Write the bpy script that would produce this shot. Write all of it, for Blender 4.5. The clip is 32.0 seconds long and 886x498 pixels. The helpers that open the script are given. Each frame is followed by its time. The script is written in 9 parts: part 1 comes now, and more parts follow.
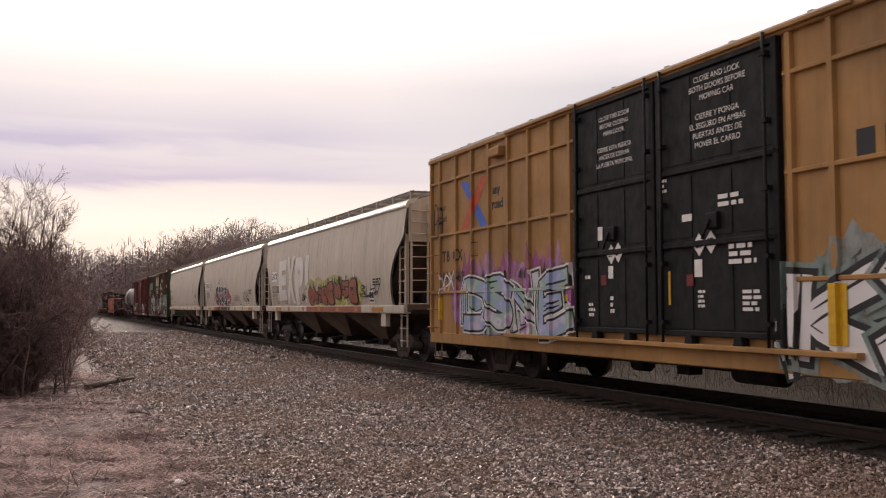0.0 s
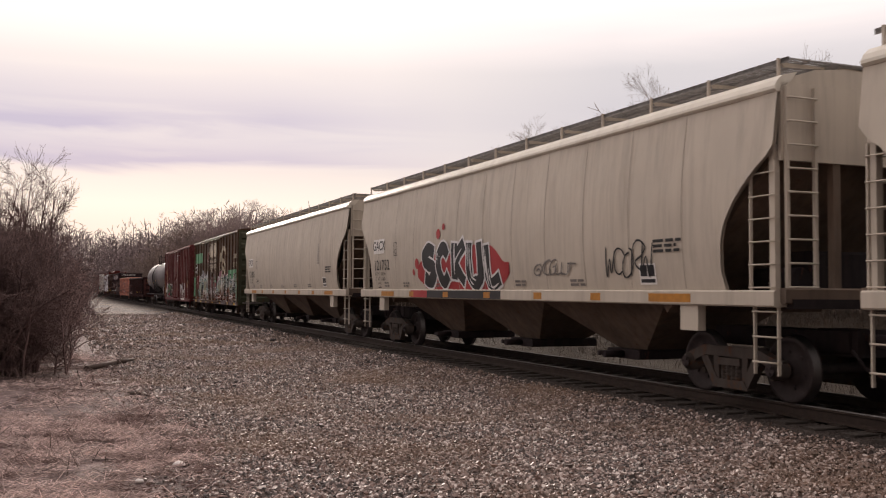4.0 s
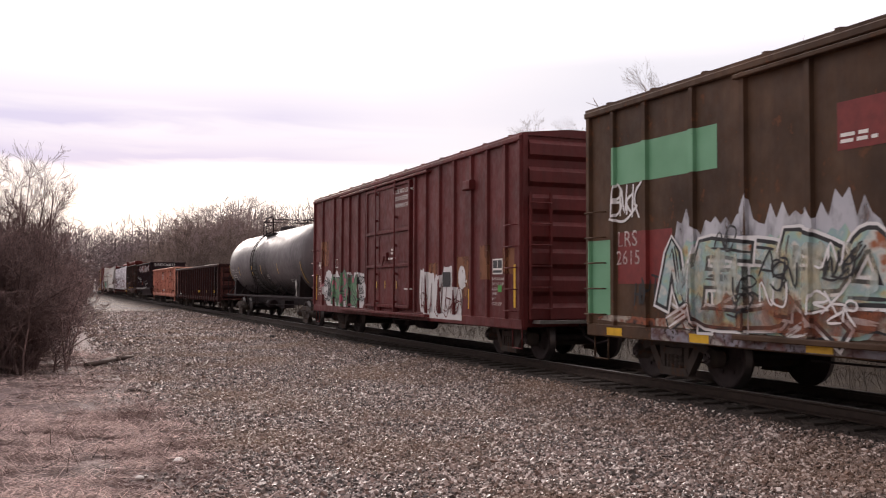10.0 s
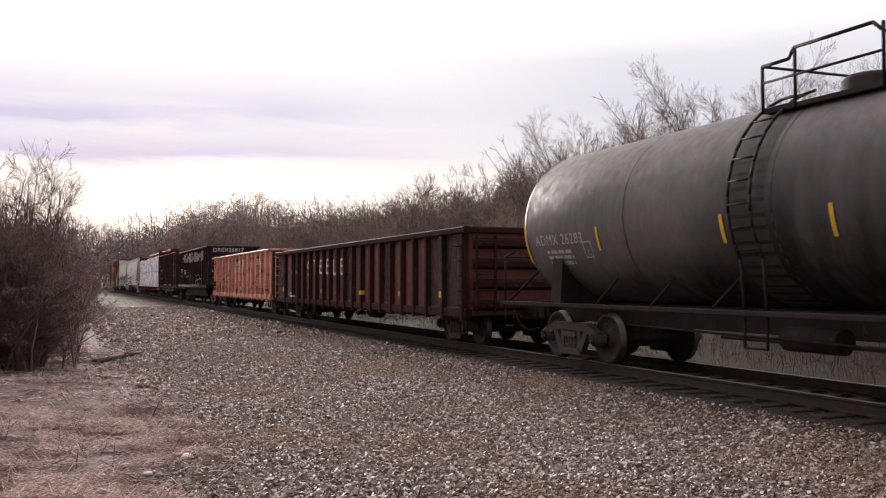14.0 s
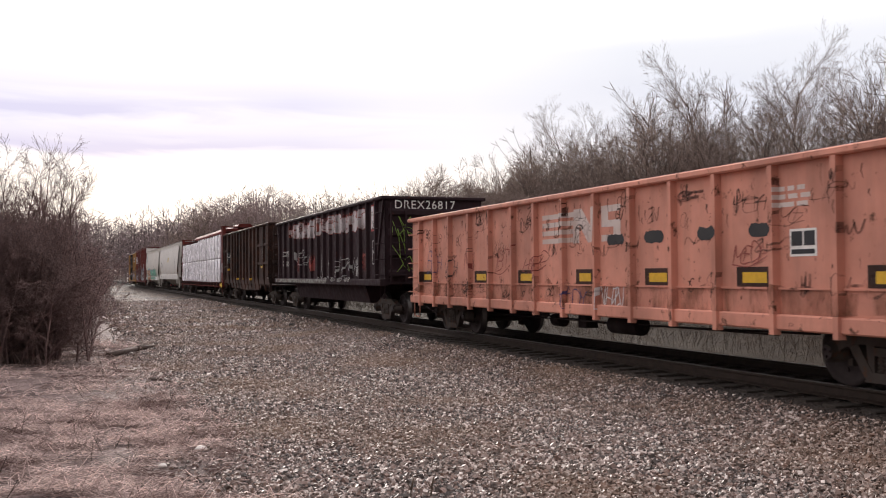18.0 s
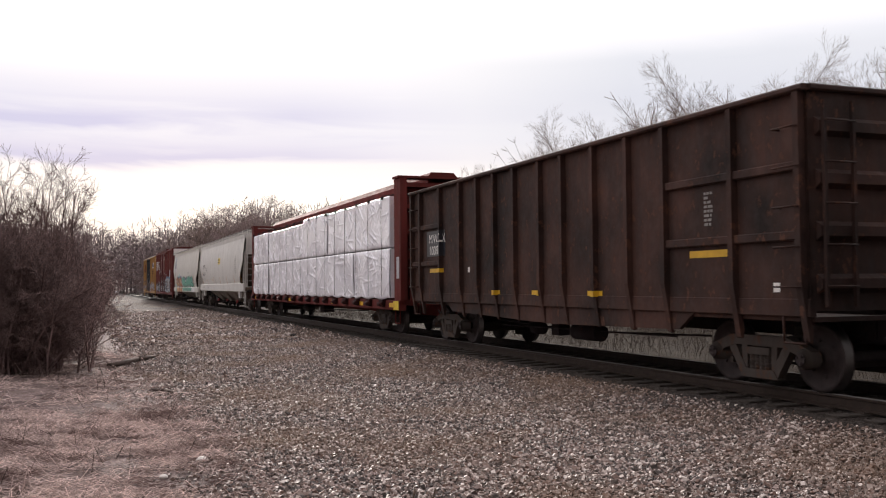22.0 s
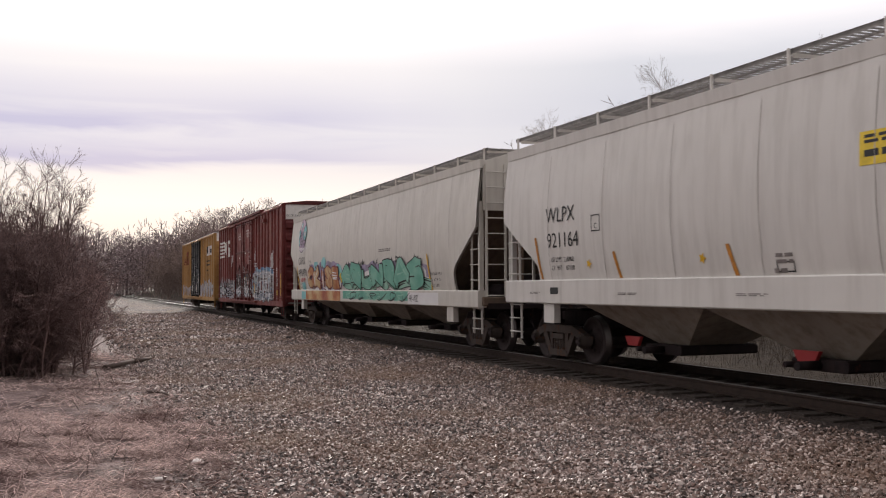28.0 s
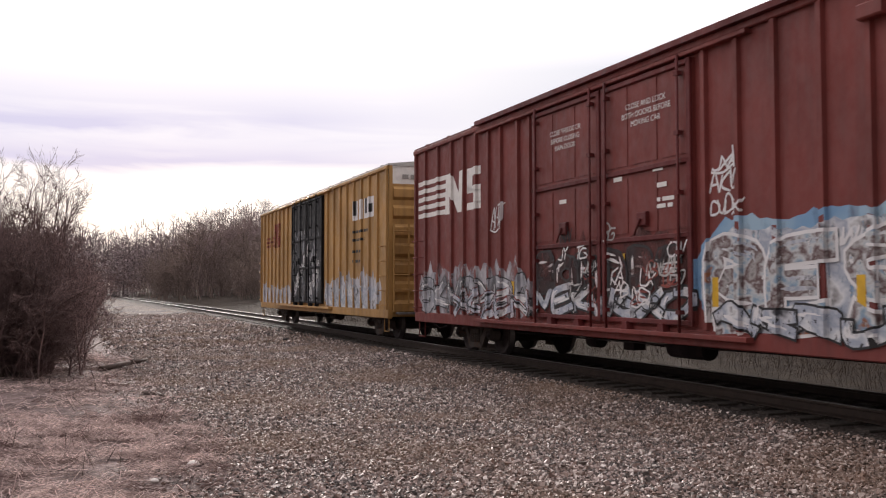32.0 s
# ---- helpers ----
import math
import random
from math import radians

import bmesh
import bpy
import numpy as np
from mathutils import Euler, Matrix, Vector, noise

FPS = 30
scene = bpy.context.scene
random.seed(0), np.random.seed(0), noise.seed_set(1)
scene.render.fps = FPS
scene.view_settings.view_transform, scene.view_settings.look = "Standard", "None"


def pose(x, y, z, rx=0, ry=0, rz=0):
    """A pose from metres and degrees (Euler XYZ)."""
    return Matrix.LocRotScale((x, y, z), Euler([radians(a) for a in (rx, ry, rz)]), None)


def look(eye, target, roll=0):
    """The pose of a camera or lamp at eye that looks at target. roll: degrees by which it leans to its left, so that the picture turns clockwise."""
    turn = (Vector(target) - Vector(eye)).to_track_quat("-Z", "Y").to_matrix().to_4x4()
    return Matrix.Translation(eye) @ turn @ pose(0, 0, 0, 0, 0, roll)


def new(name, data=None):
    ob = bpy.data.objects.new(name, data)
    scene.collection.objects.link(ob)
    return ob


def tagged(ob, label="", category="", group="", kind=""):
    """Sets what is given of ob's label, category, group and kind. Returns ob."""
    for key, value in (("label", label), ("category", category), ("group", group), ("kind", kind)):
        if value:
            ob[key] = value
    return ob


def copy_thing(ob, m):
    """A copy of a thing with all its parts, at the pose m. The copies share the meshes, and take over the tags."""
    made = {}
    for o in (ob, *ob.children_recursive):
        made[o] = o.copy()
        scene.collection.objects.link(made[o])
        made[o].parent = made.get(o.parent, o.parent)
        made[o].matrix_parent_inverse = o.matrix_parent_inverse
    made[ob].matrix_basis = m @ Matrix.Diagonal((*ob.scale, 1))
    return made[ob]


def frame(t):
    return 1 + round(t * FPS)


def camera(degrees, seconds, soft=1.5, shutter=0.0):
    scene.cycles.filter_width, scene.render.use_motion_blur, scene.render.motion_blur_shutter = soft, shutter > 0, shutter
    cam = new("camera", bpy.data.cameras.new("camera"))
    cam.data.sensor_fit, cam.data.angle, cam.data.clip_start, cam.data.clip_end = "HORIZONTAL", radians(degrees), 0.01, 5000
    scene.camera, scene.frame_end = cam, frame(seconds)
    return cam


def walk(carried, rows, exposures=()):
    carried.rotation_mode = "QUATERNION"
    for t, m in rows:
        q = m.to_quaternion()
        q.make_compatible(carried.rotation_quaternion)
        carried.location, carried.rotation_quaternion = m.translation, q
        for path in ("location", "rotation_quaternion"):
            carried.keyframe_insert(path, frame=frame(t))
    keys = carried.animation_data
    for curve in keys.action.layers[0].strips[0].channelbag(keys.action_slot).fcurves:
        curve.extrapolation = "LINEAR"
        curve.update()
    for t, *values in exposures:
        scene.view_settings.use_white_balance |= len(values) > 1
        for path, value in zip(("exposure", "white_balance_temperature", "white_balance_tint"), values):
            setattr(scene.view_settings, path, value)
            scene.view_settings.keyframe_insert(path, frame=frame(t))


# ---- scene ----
cam = camera(50.01, 32.0, soft=1.12, shutter=0.1)
EYE = (0.0, 0.0, 1.440)


def aim(pan, tilt, roll):
    """The hand-held view: pan to the right, tilt up and lean, in degrees."""
    a, b = radians(pan), radians(tilt)
    way = Vector((math.sin(a) * math.cos(b), math.cos(a) * math.cos(b), math.sin(b)))
    return look(EYE, Vector(EYE) + way, roll)


walk(cam, [
    (0, aim(0.445, 3.483, -0.10)), (0.5, aim(0.586, 3.475, -0.06)), (1, aim(0.752, 3.397, -0.04)), (1.5, aim(0.942, 3.373, 0.03)),
    (2, aim(1.050, 3.326, 0.02)), (2.5, aim(0.975, 3.302, -0.06)), (3, aim(0.842, 3.085, 0.03)), (3.5, aim(0.601, 2.779, 0.25)),
    (5.5, aim(0.082, 2.263, 0.29)), (6, aim(0.075, 2.222, 0.07)), (6.5, aim(0.186, 2.181, -0.14)), (7, aim(0.366, 2.151, -0.13)),
    (7.5, aim(0.498, 2.112, 0.02)), (8, aim(0.551, 2.070, 0.21)), (8.5, aim(0.564, 2.096, 0.34)), (9, aim(0.493, 2.187, 0.36)),
    (9.5, aim(0.478, 2.223, 0.29)), (10, aim(0.464, 2.299, 0.20)), (10.5, aim(0.453, 2.337, 0.13)), (11, aim(0.426, 2.262, 0.07)),
    (11.5, aim(0.398, 2.283, 0.05)), (12, aim(0.462, 2.379, 0.14)), (12.5, aim(0.446, 2.438, 0.25)), (13, aim(0.328, 2.293, 0.19)),
    (13.5, aim(0.224, 2.134, 0.03)), (14, aim(0.075, 2.002, -0.06)), (14.5, aim(0.019, 1.919, -0.14)), (16.5, aim(-0.347, 1.529, -0.32)),
    (17, aim(-0.426, 1.525, -0.47)), (17.5, aim(-0.503, 1.522, -0.54)), (18, aim(-0.601, 1.494, -0.44)), (18.5, aim(-0.618, 1.461, -0.23)),
    (19, aim(-0.521, 1.452, -0.16)), (19.5, aim(-0.442, 1.454, -0.26)), (20, aim(-0.448, 1.473, -0.36)), (20.5, aim(-0.465, 1.586, -0.37)),
    (21, aim(-0.480, 1.756, -0.40)), (21.5, aim(-0.603, 1.960, -0.44)), (22, aim(-0.683, 2.109, -0.49)), (22.5, aim(-0.621, 2.166, -0.50)),
    (23, aim(-0.500, 2.166, -0.42)), (23.5, aim(-0.458, 2.137, -0.35)), (24, aim(-0.369, 2.081, -0.39)), (24.5, aim(-0.244, 1.984, -0.45)),
    (25, aim(-0.125, 1.886, -0.44)), (25.5, aim(-0.136, 1.894, -0.38)), (27.5, aim(-0.432, 2.175, -0.30)), (28, aim(-0.464, 2.285, -0.30)),
    (28.5, aim(-0.640, 2.187, -0.36)), (29, aim(-0.593, 2.154, -0.33)), (29.5, aim(-0.497, 2.127, -0.21)), (30, aim(-0.374, 2.160, -0.08)),
    (30.5, aim(-0.318, 2.305, 0.00)), (31, aim(-0.294, 2.463, 0.05)), (31.5, aim(-0.294, 2.504, 0.04)), (32, aim(-0.292, 2.434, -0.06)),
], [(0, -0.18, 7000, 17), (1, -0.15, 7000, 17), (2, -0.22, 7000, 17), (3, -0.24, 7050, 16), (5.5, -0.05, 7050, 17), (7, 0.0, 6950, 17), (9, 0.14, 6750, 17), (11, 0.1, 6600, 15), (13, 0.0, 6600, 14), (15, 0.08, 6550, 12),
    (17, 0.17, 6500, 11), (20, 0.2, 6500, 11), (21, 0.18, 6500, 11), (22, 0.04, 6500, 11), (24, -0.2, 6500, 12), (26, -0.22, 6500, 12), (28, -0.12, 6550, 12), (30, -0.02, 6550, 12), (32, 0.08, 6500, 13)])

# ---- the line of the track ----
D0, TH0, K0, K1, K2 = 10.643, 0.39135, -5.675e-4, 1.4438e-5, -7.98e-8
SPEED, GAIN = 7.8, 0.0170


def heading(s):
    s = min(max(s, 0.0), 190.0)
    return TH0 + K0 * s + K1 * s * s / 2 + K2 * s ** 3 / 3


LINE_STEP, LINE_LOW = 0.5, -340
LINE = {0: (D0, 0.0)}
for i in range(0, 1000):
    a = heading((i + 0.5) * LINE_STEP)
    x, y = LINE[i]
    LINE[i + 1] = (x - math.sin(a) * LINE_STEP, y + math.cos(a) * LINE_STEP)
for i in range(0, -700, -1):
    a = heading((i - 0.5) * LINE_STEP)
    x, y = LINE[i]
    LINE[i - 1] = (x + math.sin(a) * LINE_STEP, y - math.cos(a) * LINE_STEP)


def on_line(s, lat=0.0, z=0.0):
    """The place s metres along the track and lat metres to the near side of its middle."""
    q = s / LINE_STEP
    i = math.floor(q)
    w = q - i
    (xa, ya), (xb, yb) = LINE[i], LINE[i + 1]
    a = heading(s)
    return Vector((xa + (xb - xa) * w - math.cos(a) * lat, ya + (yb - ya) * w - math.sin(a) * lat, z))


def travelled(t):
    return SPEED * t + GAIN * t * t


# ---- sky and sun ----
SUN_AZ, SUN_EL = -17.5, 11.0
world = bpy.data.worlds.new("overcast_sky")
scene.world = world
world.use_nodes = True
wn, wl = world.node_tree.nodes, world.node_tree.links
wn.clear()
w_out, w_bg = wn.new("ShaderNodeOutputWorld"), wn.new("ShaderNodeBackground")
w_sky = wn.new("ShaderNodeTexSky")
w_sky.sky_type, w_sky.sun_disc = "NISHITA", False
w_sky.sun_elevation, w_sky.sun_rotation = radians(SUN_EL), radians(SUN_AZ)
w_sky.air_density, w_sky.dust_density = 1.0, 3.0
w_dim = wn.new("ShaderNodeMix")
w_dim.data_type, w_dim.blend_type = "RGBA", "MULTIPLY"
w_dim.inputs["Factor"].default_value = 1.0
w_dim.inputs["B"].default_value = (0.07, 0.07, 0.07, 1)
wl.new(w_sky.outputs["Color"], w_dim.inputs["A"])
w_tc, w_sep = wn.new("ShaderNodeTexCoord"), wn.new("ShaderNodeSeparateXYZ")
wl.new(w_tc.outputs["Generated"], w_sep.inputs[0])
w_ramp = wn.new("ShaderNodeValToRGB")
wl.new(w_sep.outputs["Z"], w_ramp.inputs["Fac"])
cr = w_ramp.color_ramp
cr.elements[0].position, cr.elements[0].color = 0.0, (0.80, 0.70, 0.64, 1)
cr.elements[1].position, cr.elements[1].color = 1.0, (1.85, 1.8, 1.83, 1)
for at, col in ((0.05, (1.10, 0.99, 0.89, 1)), (0.085, (1.22, 1.12, 1.02, 1)), (0.12, (1.02, 0.96, 0.94, 1)), (0.15, (0.94, 0.915, 0.945, 1)), (0.185, (0.94, 0.92, 0.95, 1)), (0.225, (1.03, 1.0, 1.01, 1)), (0.255, (1.25, 1.19, 1.18, 1)), (0.31, (1.45, 1.38, 1.36, 1)), (0.45, (1.35, 1.31, 1.32, 1))):
    e = cr.elements.new(at)
    e.color = col


def w_math(op, a, b):
    q = wn.new("ShaderNodeMath")
    q.operation = op
    for i, v in enumerate((a, b)):
        if isinstance(v, float):
            q.inputs[i].default_value = v
        else:
            wl.new(v, q.inputs[i])
    return q.outputs[0]


# long lavender cloud bars low in the west, over a paler overcast
w_map = wn.new("ShaderNodeMapping")
w_map.inputs["Scale"].default_value = (1.1, 1.1, 9.0)
w_map.inputs["Rotation"].default_value = (0.02, 0.03, 0.3)
wl.new(w_tc.outputs["Generated"], w_map.inputs[0])
w_noise = wn.new("ShaderNodeTexNoise")
w_noise.inputs["Scale"].default_value, w_noise.inputs["Detail"].default_value = 3.0, 6.0
w_noise.inputs["Distortion"].default_value = 0.6
wl.new(w_map.outputs[0], w_noise.inputs["Vector"])
w_warp = w_math("ADD", w_sep.outputs["Z"], w_math("MULTIPLY", w_math("SUBTRACT", w_noise.outputs[0], 0.5), 0.07))
w_bar = wn.new("ShaderNodeValToRGB")
wl.new(w_warp, w_bar.inputs["Fac"])
bar = w_bar.color_ramp
bar.elements[0].position, bar.elements[0].color = 0.115, (0, 0, 0, 1)
bar.elements[1].position, bar.elements[1].color = 0.225, (0, 0, 0, 1)
for at, v in ((0.133, 0.95), (0.147, 0.5), (0.165, 1.0), (0.19, 0.45)):
    bar.elements.new(at).color = (v, v, v, 1)
w_side = wn.new("ShaderNodeMapRange")
wl.new(w_sep.outputs["X"], w_side.inputs["Value"])
for k, v in zip(("From Min", "From Max", "To Min", "To Max"), (-0.16, 0.02, 1.0, 0.12)):
    w_side.inputs[k].default_value = v
w_streak = wn.new("ShaderNodeMapRange")
wl.new(w_noise.outputs[0], w_streak.inputs["Value"])
for k, v in zip(("From Min", "From Max", "To Min", "To Max"), (0.35, 0.6, 0.35, 1.25)):
    w_streak.inputs[k].default_value = v
w_fac = w_math("MULTIPLY", w_math("MULTIPLY", w_bar.outputs[0], w_side.outputs[0]), w_streak.outputs[0])
w_mul = wn.new("ShaderNodeMix")
w_mul.data_type, w_mul.blend_type = "RGBA", "MULTIPLY"
wl.new(w_fac, w_mul.inputs["Factor"])
wl.new(w_ramp.outputs[0], w_mul.inputs["A"])
w_mul.inputs["B"].default_value = (0.68, 0.685, 0.86, 1)
# a thin blue-grey veil on the other side
w_veil = wn.new("ShaderNodeValToRGB")
wl.new(w_warp, w_veil.inputs["Fac"])
veil = w_veil.color_ramp
veil.elements[0].position, veil.elements[0].color = 0.07, (0, 0, 0, 1)
veil.elements[1].position, veil.elements[1].color = 0.30, (0, 0, 0, 1)
for at, v in ((0.12, 0.6), (0.17, 0.8), (0.235, 1.0)):
    veil.elements.new(at).color = (v, v, v, 1)
w_right = wn.new("ShaderNodeMapRange")
wl.new(w_sep.outputs["X"], w_right.inputs["Value"])
for k, v in zip(("From Min", "From Max", "To Min", "To Max"), (-0.06, 0.18, 0.0, 1.0)):
    w_right.inputs[k].default_value = v
w_grey = wn.new("ShaderNodeMix")
w_grey.data_type, w_grey.blend_type = "RGBA", "MULTIPLY"
wl.new(w_math("MULTIPLY", w_veil.outputs[0], w_right.outputs[0]), w_grey.inputs["Factor"])
wl.new(w_mul.outputs["Result"], w_grey.inputs["A"])
w_grey.inputs["B"].default_value = (0.78, 0.815, 0.86, 1)
w_mix = wn.new("ShaderNodeMix")
w_mix.data_type = "RGBA"
w_mix.inputs["Factor"].default_value = 0.985
# brightest towards the veiled sun, dimmer on the far side of the sky
w_away = wn.new("ShaderNodeMapRange")
wl.new(w_sep.outputs["Y"], w_away.inputs["Value"])
for k, v in zip(("From Min", "From Max", "To Min", "To Max"), (-0.75, 0.15, 0.38, 1.0)):
    w_away.inputs[k].default_value = v
w_dimmer = wn.new("ShaderNodeMix")
w_dimmer.data_type, w_dimmer.blend_type = "RGBA", "MULTIPLY"
w_dimmer.inputs["Factor"].default_value = 1.0
wl.new(w_dim.outputs["Result"], w_mix.inputs["A"])
wl.new(w_grey.outputs["Result"], w_mix.inputs["B"])
wl.new(w_mix.outputs["Result"], w_dimmer.inputs["A"])
wl.new(w_away.outputs[0], w_dimmer.inputs["B"])
wl.new(w_dimmer.outputs["Result"], w_bg.inputs["Color"])
w_bg.inputs["Strength"].default_value = 1.0
wl.new(w_bg.outputs[0], w_out.inputs[0])

sun = new("sun", bpy.data.lights.new("sun", "SUN"))
sun.data.energy, sun.data.angle, sun.data.color = 4.6, radians(7), (1.0, 0.93, 0.85)
sa, se = radians(SUN_AZ), radians(SUN_EL)
sun.matrix_world = look((60 * math.sin(sa) * math.cos(se), 60 * math.cos(sa) * math.cos(se), 60 * math.sin(se)), (0, 0, 0))


# ---- materials ----
def nodes_of(name, rough=0.7, metal=0.0, spec=0.4):
    m = bpy.data.materials.new(name)
    m.use_nodes = True
    nt = m.node_tree
    b = nt.nodes["Principled BSDF"]
    b.inputs["Roughness"].default_value, b.inputs["Metallic"].default_value = rough, metal
    b.inputs["Specular IOR Level"].default_value = spec
    return m, nt, b


def noise_tex(nt, coord, scale, detail=4.0, stretch=(1, 1, 1), rough=0.55):
    mp, nz = nt.nodes.new("ShaderNodeMapping"), nt.nodes.new("ShaderNodeTexNoise")
    mp.inputs["Scale"].default_value = stretch
    nt.links.new(coord, mp.inputs[0])
    nt.links.new(mp.outputs[0], nz.inputs["Vector"])
    nz.inputs["Scale"].default_value, nz.inputs["Detail"].default_value, nz.inputs["Roughness"].default_value = scale, detail, rough
    return nz.outputs[0]


def steps(nt, value, lo, hi, a=(0, 0, 0, 1), b=(1, 1, 1, 1)):
    r = nt.nodes.new("ShaderNodeValToRGB")
    r.color_ramp.elements[0].position, r.color_ramp.elements[0].color = lo, a
    r.color_ramp.elements[1].position, r.color_ramp.elements[1].color = hi, b
    nt.links.new(value, r.inputs[0])
    return r.outputs[0]


def blend(nt, fac, a, b, mode="MIX"):
    mx = nt.nodes.new("ShaderNodeMix")
    mx.data_type, mx.blend_type = "RGBA", mode
    for sock, val in (("Factor", fac), ("A", a), ("B", b)):
        if isinstance(val, (tuple, float, int)):
            mx.inputs[sock].default_value = val
        else:
            nt.links.new(val, mx.inputs[sock])
    return mx.outputs["Result"]


def bump_on(nt, b, height, strength, dist=0.02):
    bp = nt.nodes.new("ShaderNodeBump")
    bp.inputs["Strength"].default_value, bp.inputs["Distance"].default_value = strength, dist
    nt.links.new(height, bp.inputs["Height"])
    nt.links.new(bp.outputs[0], b.inputs["Normal"])


def rgb(r, g, b):
    return (r, g, b, 1.0)


def shade(c, k):
    return (c[0] * k, c[1] * k, c[2] * k, 1.0)


def paint(name, base, dirt=(0.05, 0.04, 0.035, 1), dirt_amt=0.5, rust=(0.10, 0.045, 0.025, 1), rust_at=0.66, fade=0.25, rough=0.6, spec=0.35, dent=0.15):
    """Weathered car paint: faded patches, grime streaks running down, rust spots."""
    m, nt, b = nodes_of(name, rough, 0.0, spec)
    co = nt.nodes.new("ShaderNodeTexCoord").outputs["Object"]
    big = noise_tex(nt, co, 0.9, 5.0)
    col = blend(nt, steps(nt, big, 0.3, 0.7), shade(base, 1 - fade), shade(base, 1 + fade * 0.6))
    streak = noise_tex(nt, co, 1.0, 5.0, (5.5, 5.5, 0.45), 0.6)
    grime = nt.nodes.new("ShaderNodeMath")
    grime.operation = "MULTIPLY"
    nt.links.new(steps(nt, streak, 0.45, 0.8), grime.inputs[0])
    grime.inputs[1].default_value = dirt_amt
    col = blend(nt, grime.outputs[0], col, dirt)
    spots = noise_tex(nt, co, 6.0, 8.0, (1, 1, 0.7), 0.65)
    col = blend(nt, steps(nt, spots, rust_at, rust_at + 0.07), col, rust)
    nt.links.new(col, b.inputs["Base Color"])
    nt.links.new(steps(nt, spots, 0.35, 0.75, (rough - 0.12,) * 3 + (1,), (min(1, rough + 0.25),) * 3 + (1,)), b.inputs["Roughness"])
    if dent:
        bump_on(nt, b, noise_tex(nt, co, 2.2, 3.0), dent, 0.03)
    return m


def plain(name, base, rough=0.7, metal=0.0, vary=0.2, scale=8.0, bump=0.0):
    m, nt, b = nodes_of(name, rough, metal)
    co = nt.nodes.new("ShaderNodeTexCoord").outputs["Object"]
    nz = noise_tex(nt, co, scale, 6.0)
    nt.links.new(blend(nt, steps(nt, nz, 0.3, 0.72), shade(base, 1 - vary), shade(base, 1 + vary)), b.inputs["Base Color"])
    if bump:
        bump_on(nt, b, nz, bump)
    return m


def worn_coat(name, base, rough=0.65, wear=0.6, under=None):
    """Sprayed or stencilled paint, thin in places so that what lies under it shows through."""
    m, nt, b = nodes_of(name, rough)
    co = nt.nodes.new("ShaderNodeTexCoord").outputs["Object"]
    nz = noise_tex(nt, co, 7.0, 7.0, (1.4, 1, 0.6), 0.65)
    big = noise_tex(nt, co, 1.3, 4.0)
    col = blend(nt, steps(nt, big, 0.3, 0.7), shade(base, 0.8), shade(base, 1.12))
    nt.links.new(col, b.inputs["Base Color"])
    nt.links.new(steps(nt, nz, wear, wear + 0.12, (1, 1, 1, 1), (0.1, 0.1, 0.1, 1)), b.inputs["Alpha"])
    return m


def mist(name, cols, scale=1.1, cut=0.52):
    """A thin overspray with ragged see-through parts."""
    m, nt, b = nodes_of(name, 0.7)
    co = nt.nodes.new("ShaderNodeTexCoord").outputs["Object"]
    nt.links.new(blend(nt, steps(nt, noise_tex(nt, co, scale, 3.0), 0.4, 0.6), cols[0], cols[-1]), b.inputs["Base Color"])
    nt.links.new(steps(nt, noise_tex(nt, co, 2.6, 6.0, (1.2, 1, 0.5), 0.6), cut - 0.14, cut + 0.14, (0.85, 0.85, 0.85, 1), (0.05, 0.05, 0.05, 1)), b.inputs["Alpha"])
    return m


TAN = paint("tan_car_paint", rgb(0.36, 0.19, 0.065), dirt_amt=0.35, rust_at=0.72)
YELLOW_CAR = paint("yellow_ochre_car_paint", rgb(0.40, 0.22, 0.07), dirt_amt=0.4, rust_at=0.72)
DOOR_BLACK = paint("black_door_paint", rgb(0.010, 0.0097, 0.011), dirt=rgb(0.03, 0.027, 0.025), dirt_amt=0.3, rust_at=0.76, rough=0.6, spec=0.2)
HOPPER_GREY = paint("grey_hopper_paint", rgb(0.52, 0.455, 0.38), dirt=rgb(0.13, 0.10, 0.08), dirt_amt=0.35, rust_at=0.76, fade=0.08, rough=0.55, dent=0.1)
# Lighter copy of the hopper paint: the roof edge's sky highlight as colour.
LIP_CREAM_LIT = paint("cream_lit_roof_edge_paint", rgb(0.62, 0.57, 0.49), dirt=rgb(0.3, 0.25, 0.2), dirt_amt=0.25, rust_at=0.8, fade=0.06, rough=0.4, dent=0.05)
HOPPER_LIGHT = paint("light_grey_hopper_paint", rgb(0.60, 0.575, 0.545), dirt=rgb(0.2, 0.17, 0.14), dirt_amt=0.3, rust_at=0.8, fade=0.06, rough=0.5, dent=0.1)
HOPPER_BEIGE = paint("beige_hopper_paint", rgb(0.56, 0.53, 0.485), dirt=rgb(0.2, 0.17, 0.14), dirt_amt=0.3, rust_at=0.8, fade=0.06, rough=0.5, dent=0.1)
# Hopper grey made dirty, and darkened further for the shade below the sill.
HOPPER_DIRTY_SHADE = paint("dirty_shaded_hopper_bay_paint", rgb(0.15, 0.105, 0.078), dirt=rgb(0.05, 0.04, 0.035), dirt_amt=0.7, rust_at=0.64, fade=0.4, rough=0.8)
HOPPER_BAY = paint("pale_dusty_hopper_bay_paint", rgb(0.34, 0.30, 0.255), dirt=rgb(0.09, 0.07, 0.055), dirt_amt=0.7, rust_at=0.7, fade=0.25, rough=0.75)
BROWN = paint("olive_brown_car_paint", rgb(0.082, 0.045, 0.026), dirt=rgb(0.04, 0.021, 0.016), spec=0.2, dirt_amt=0.6, rust=rgb(0.12, 0.05, 0.025), rust_at=0.6, fade=0.5)
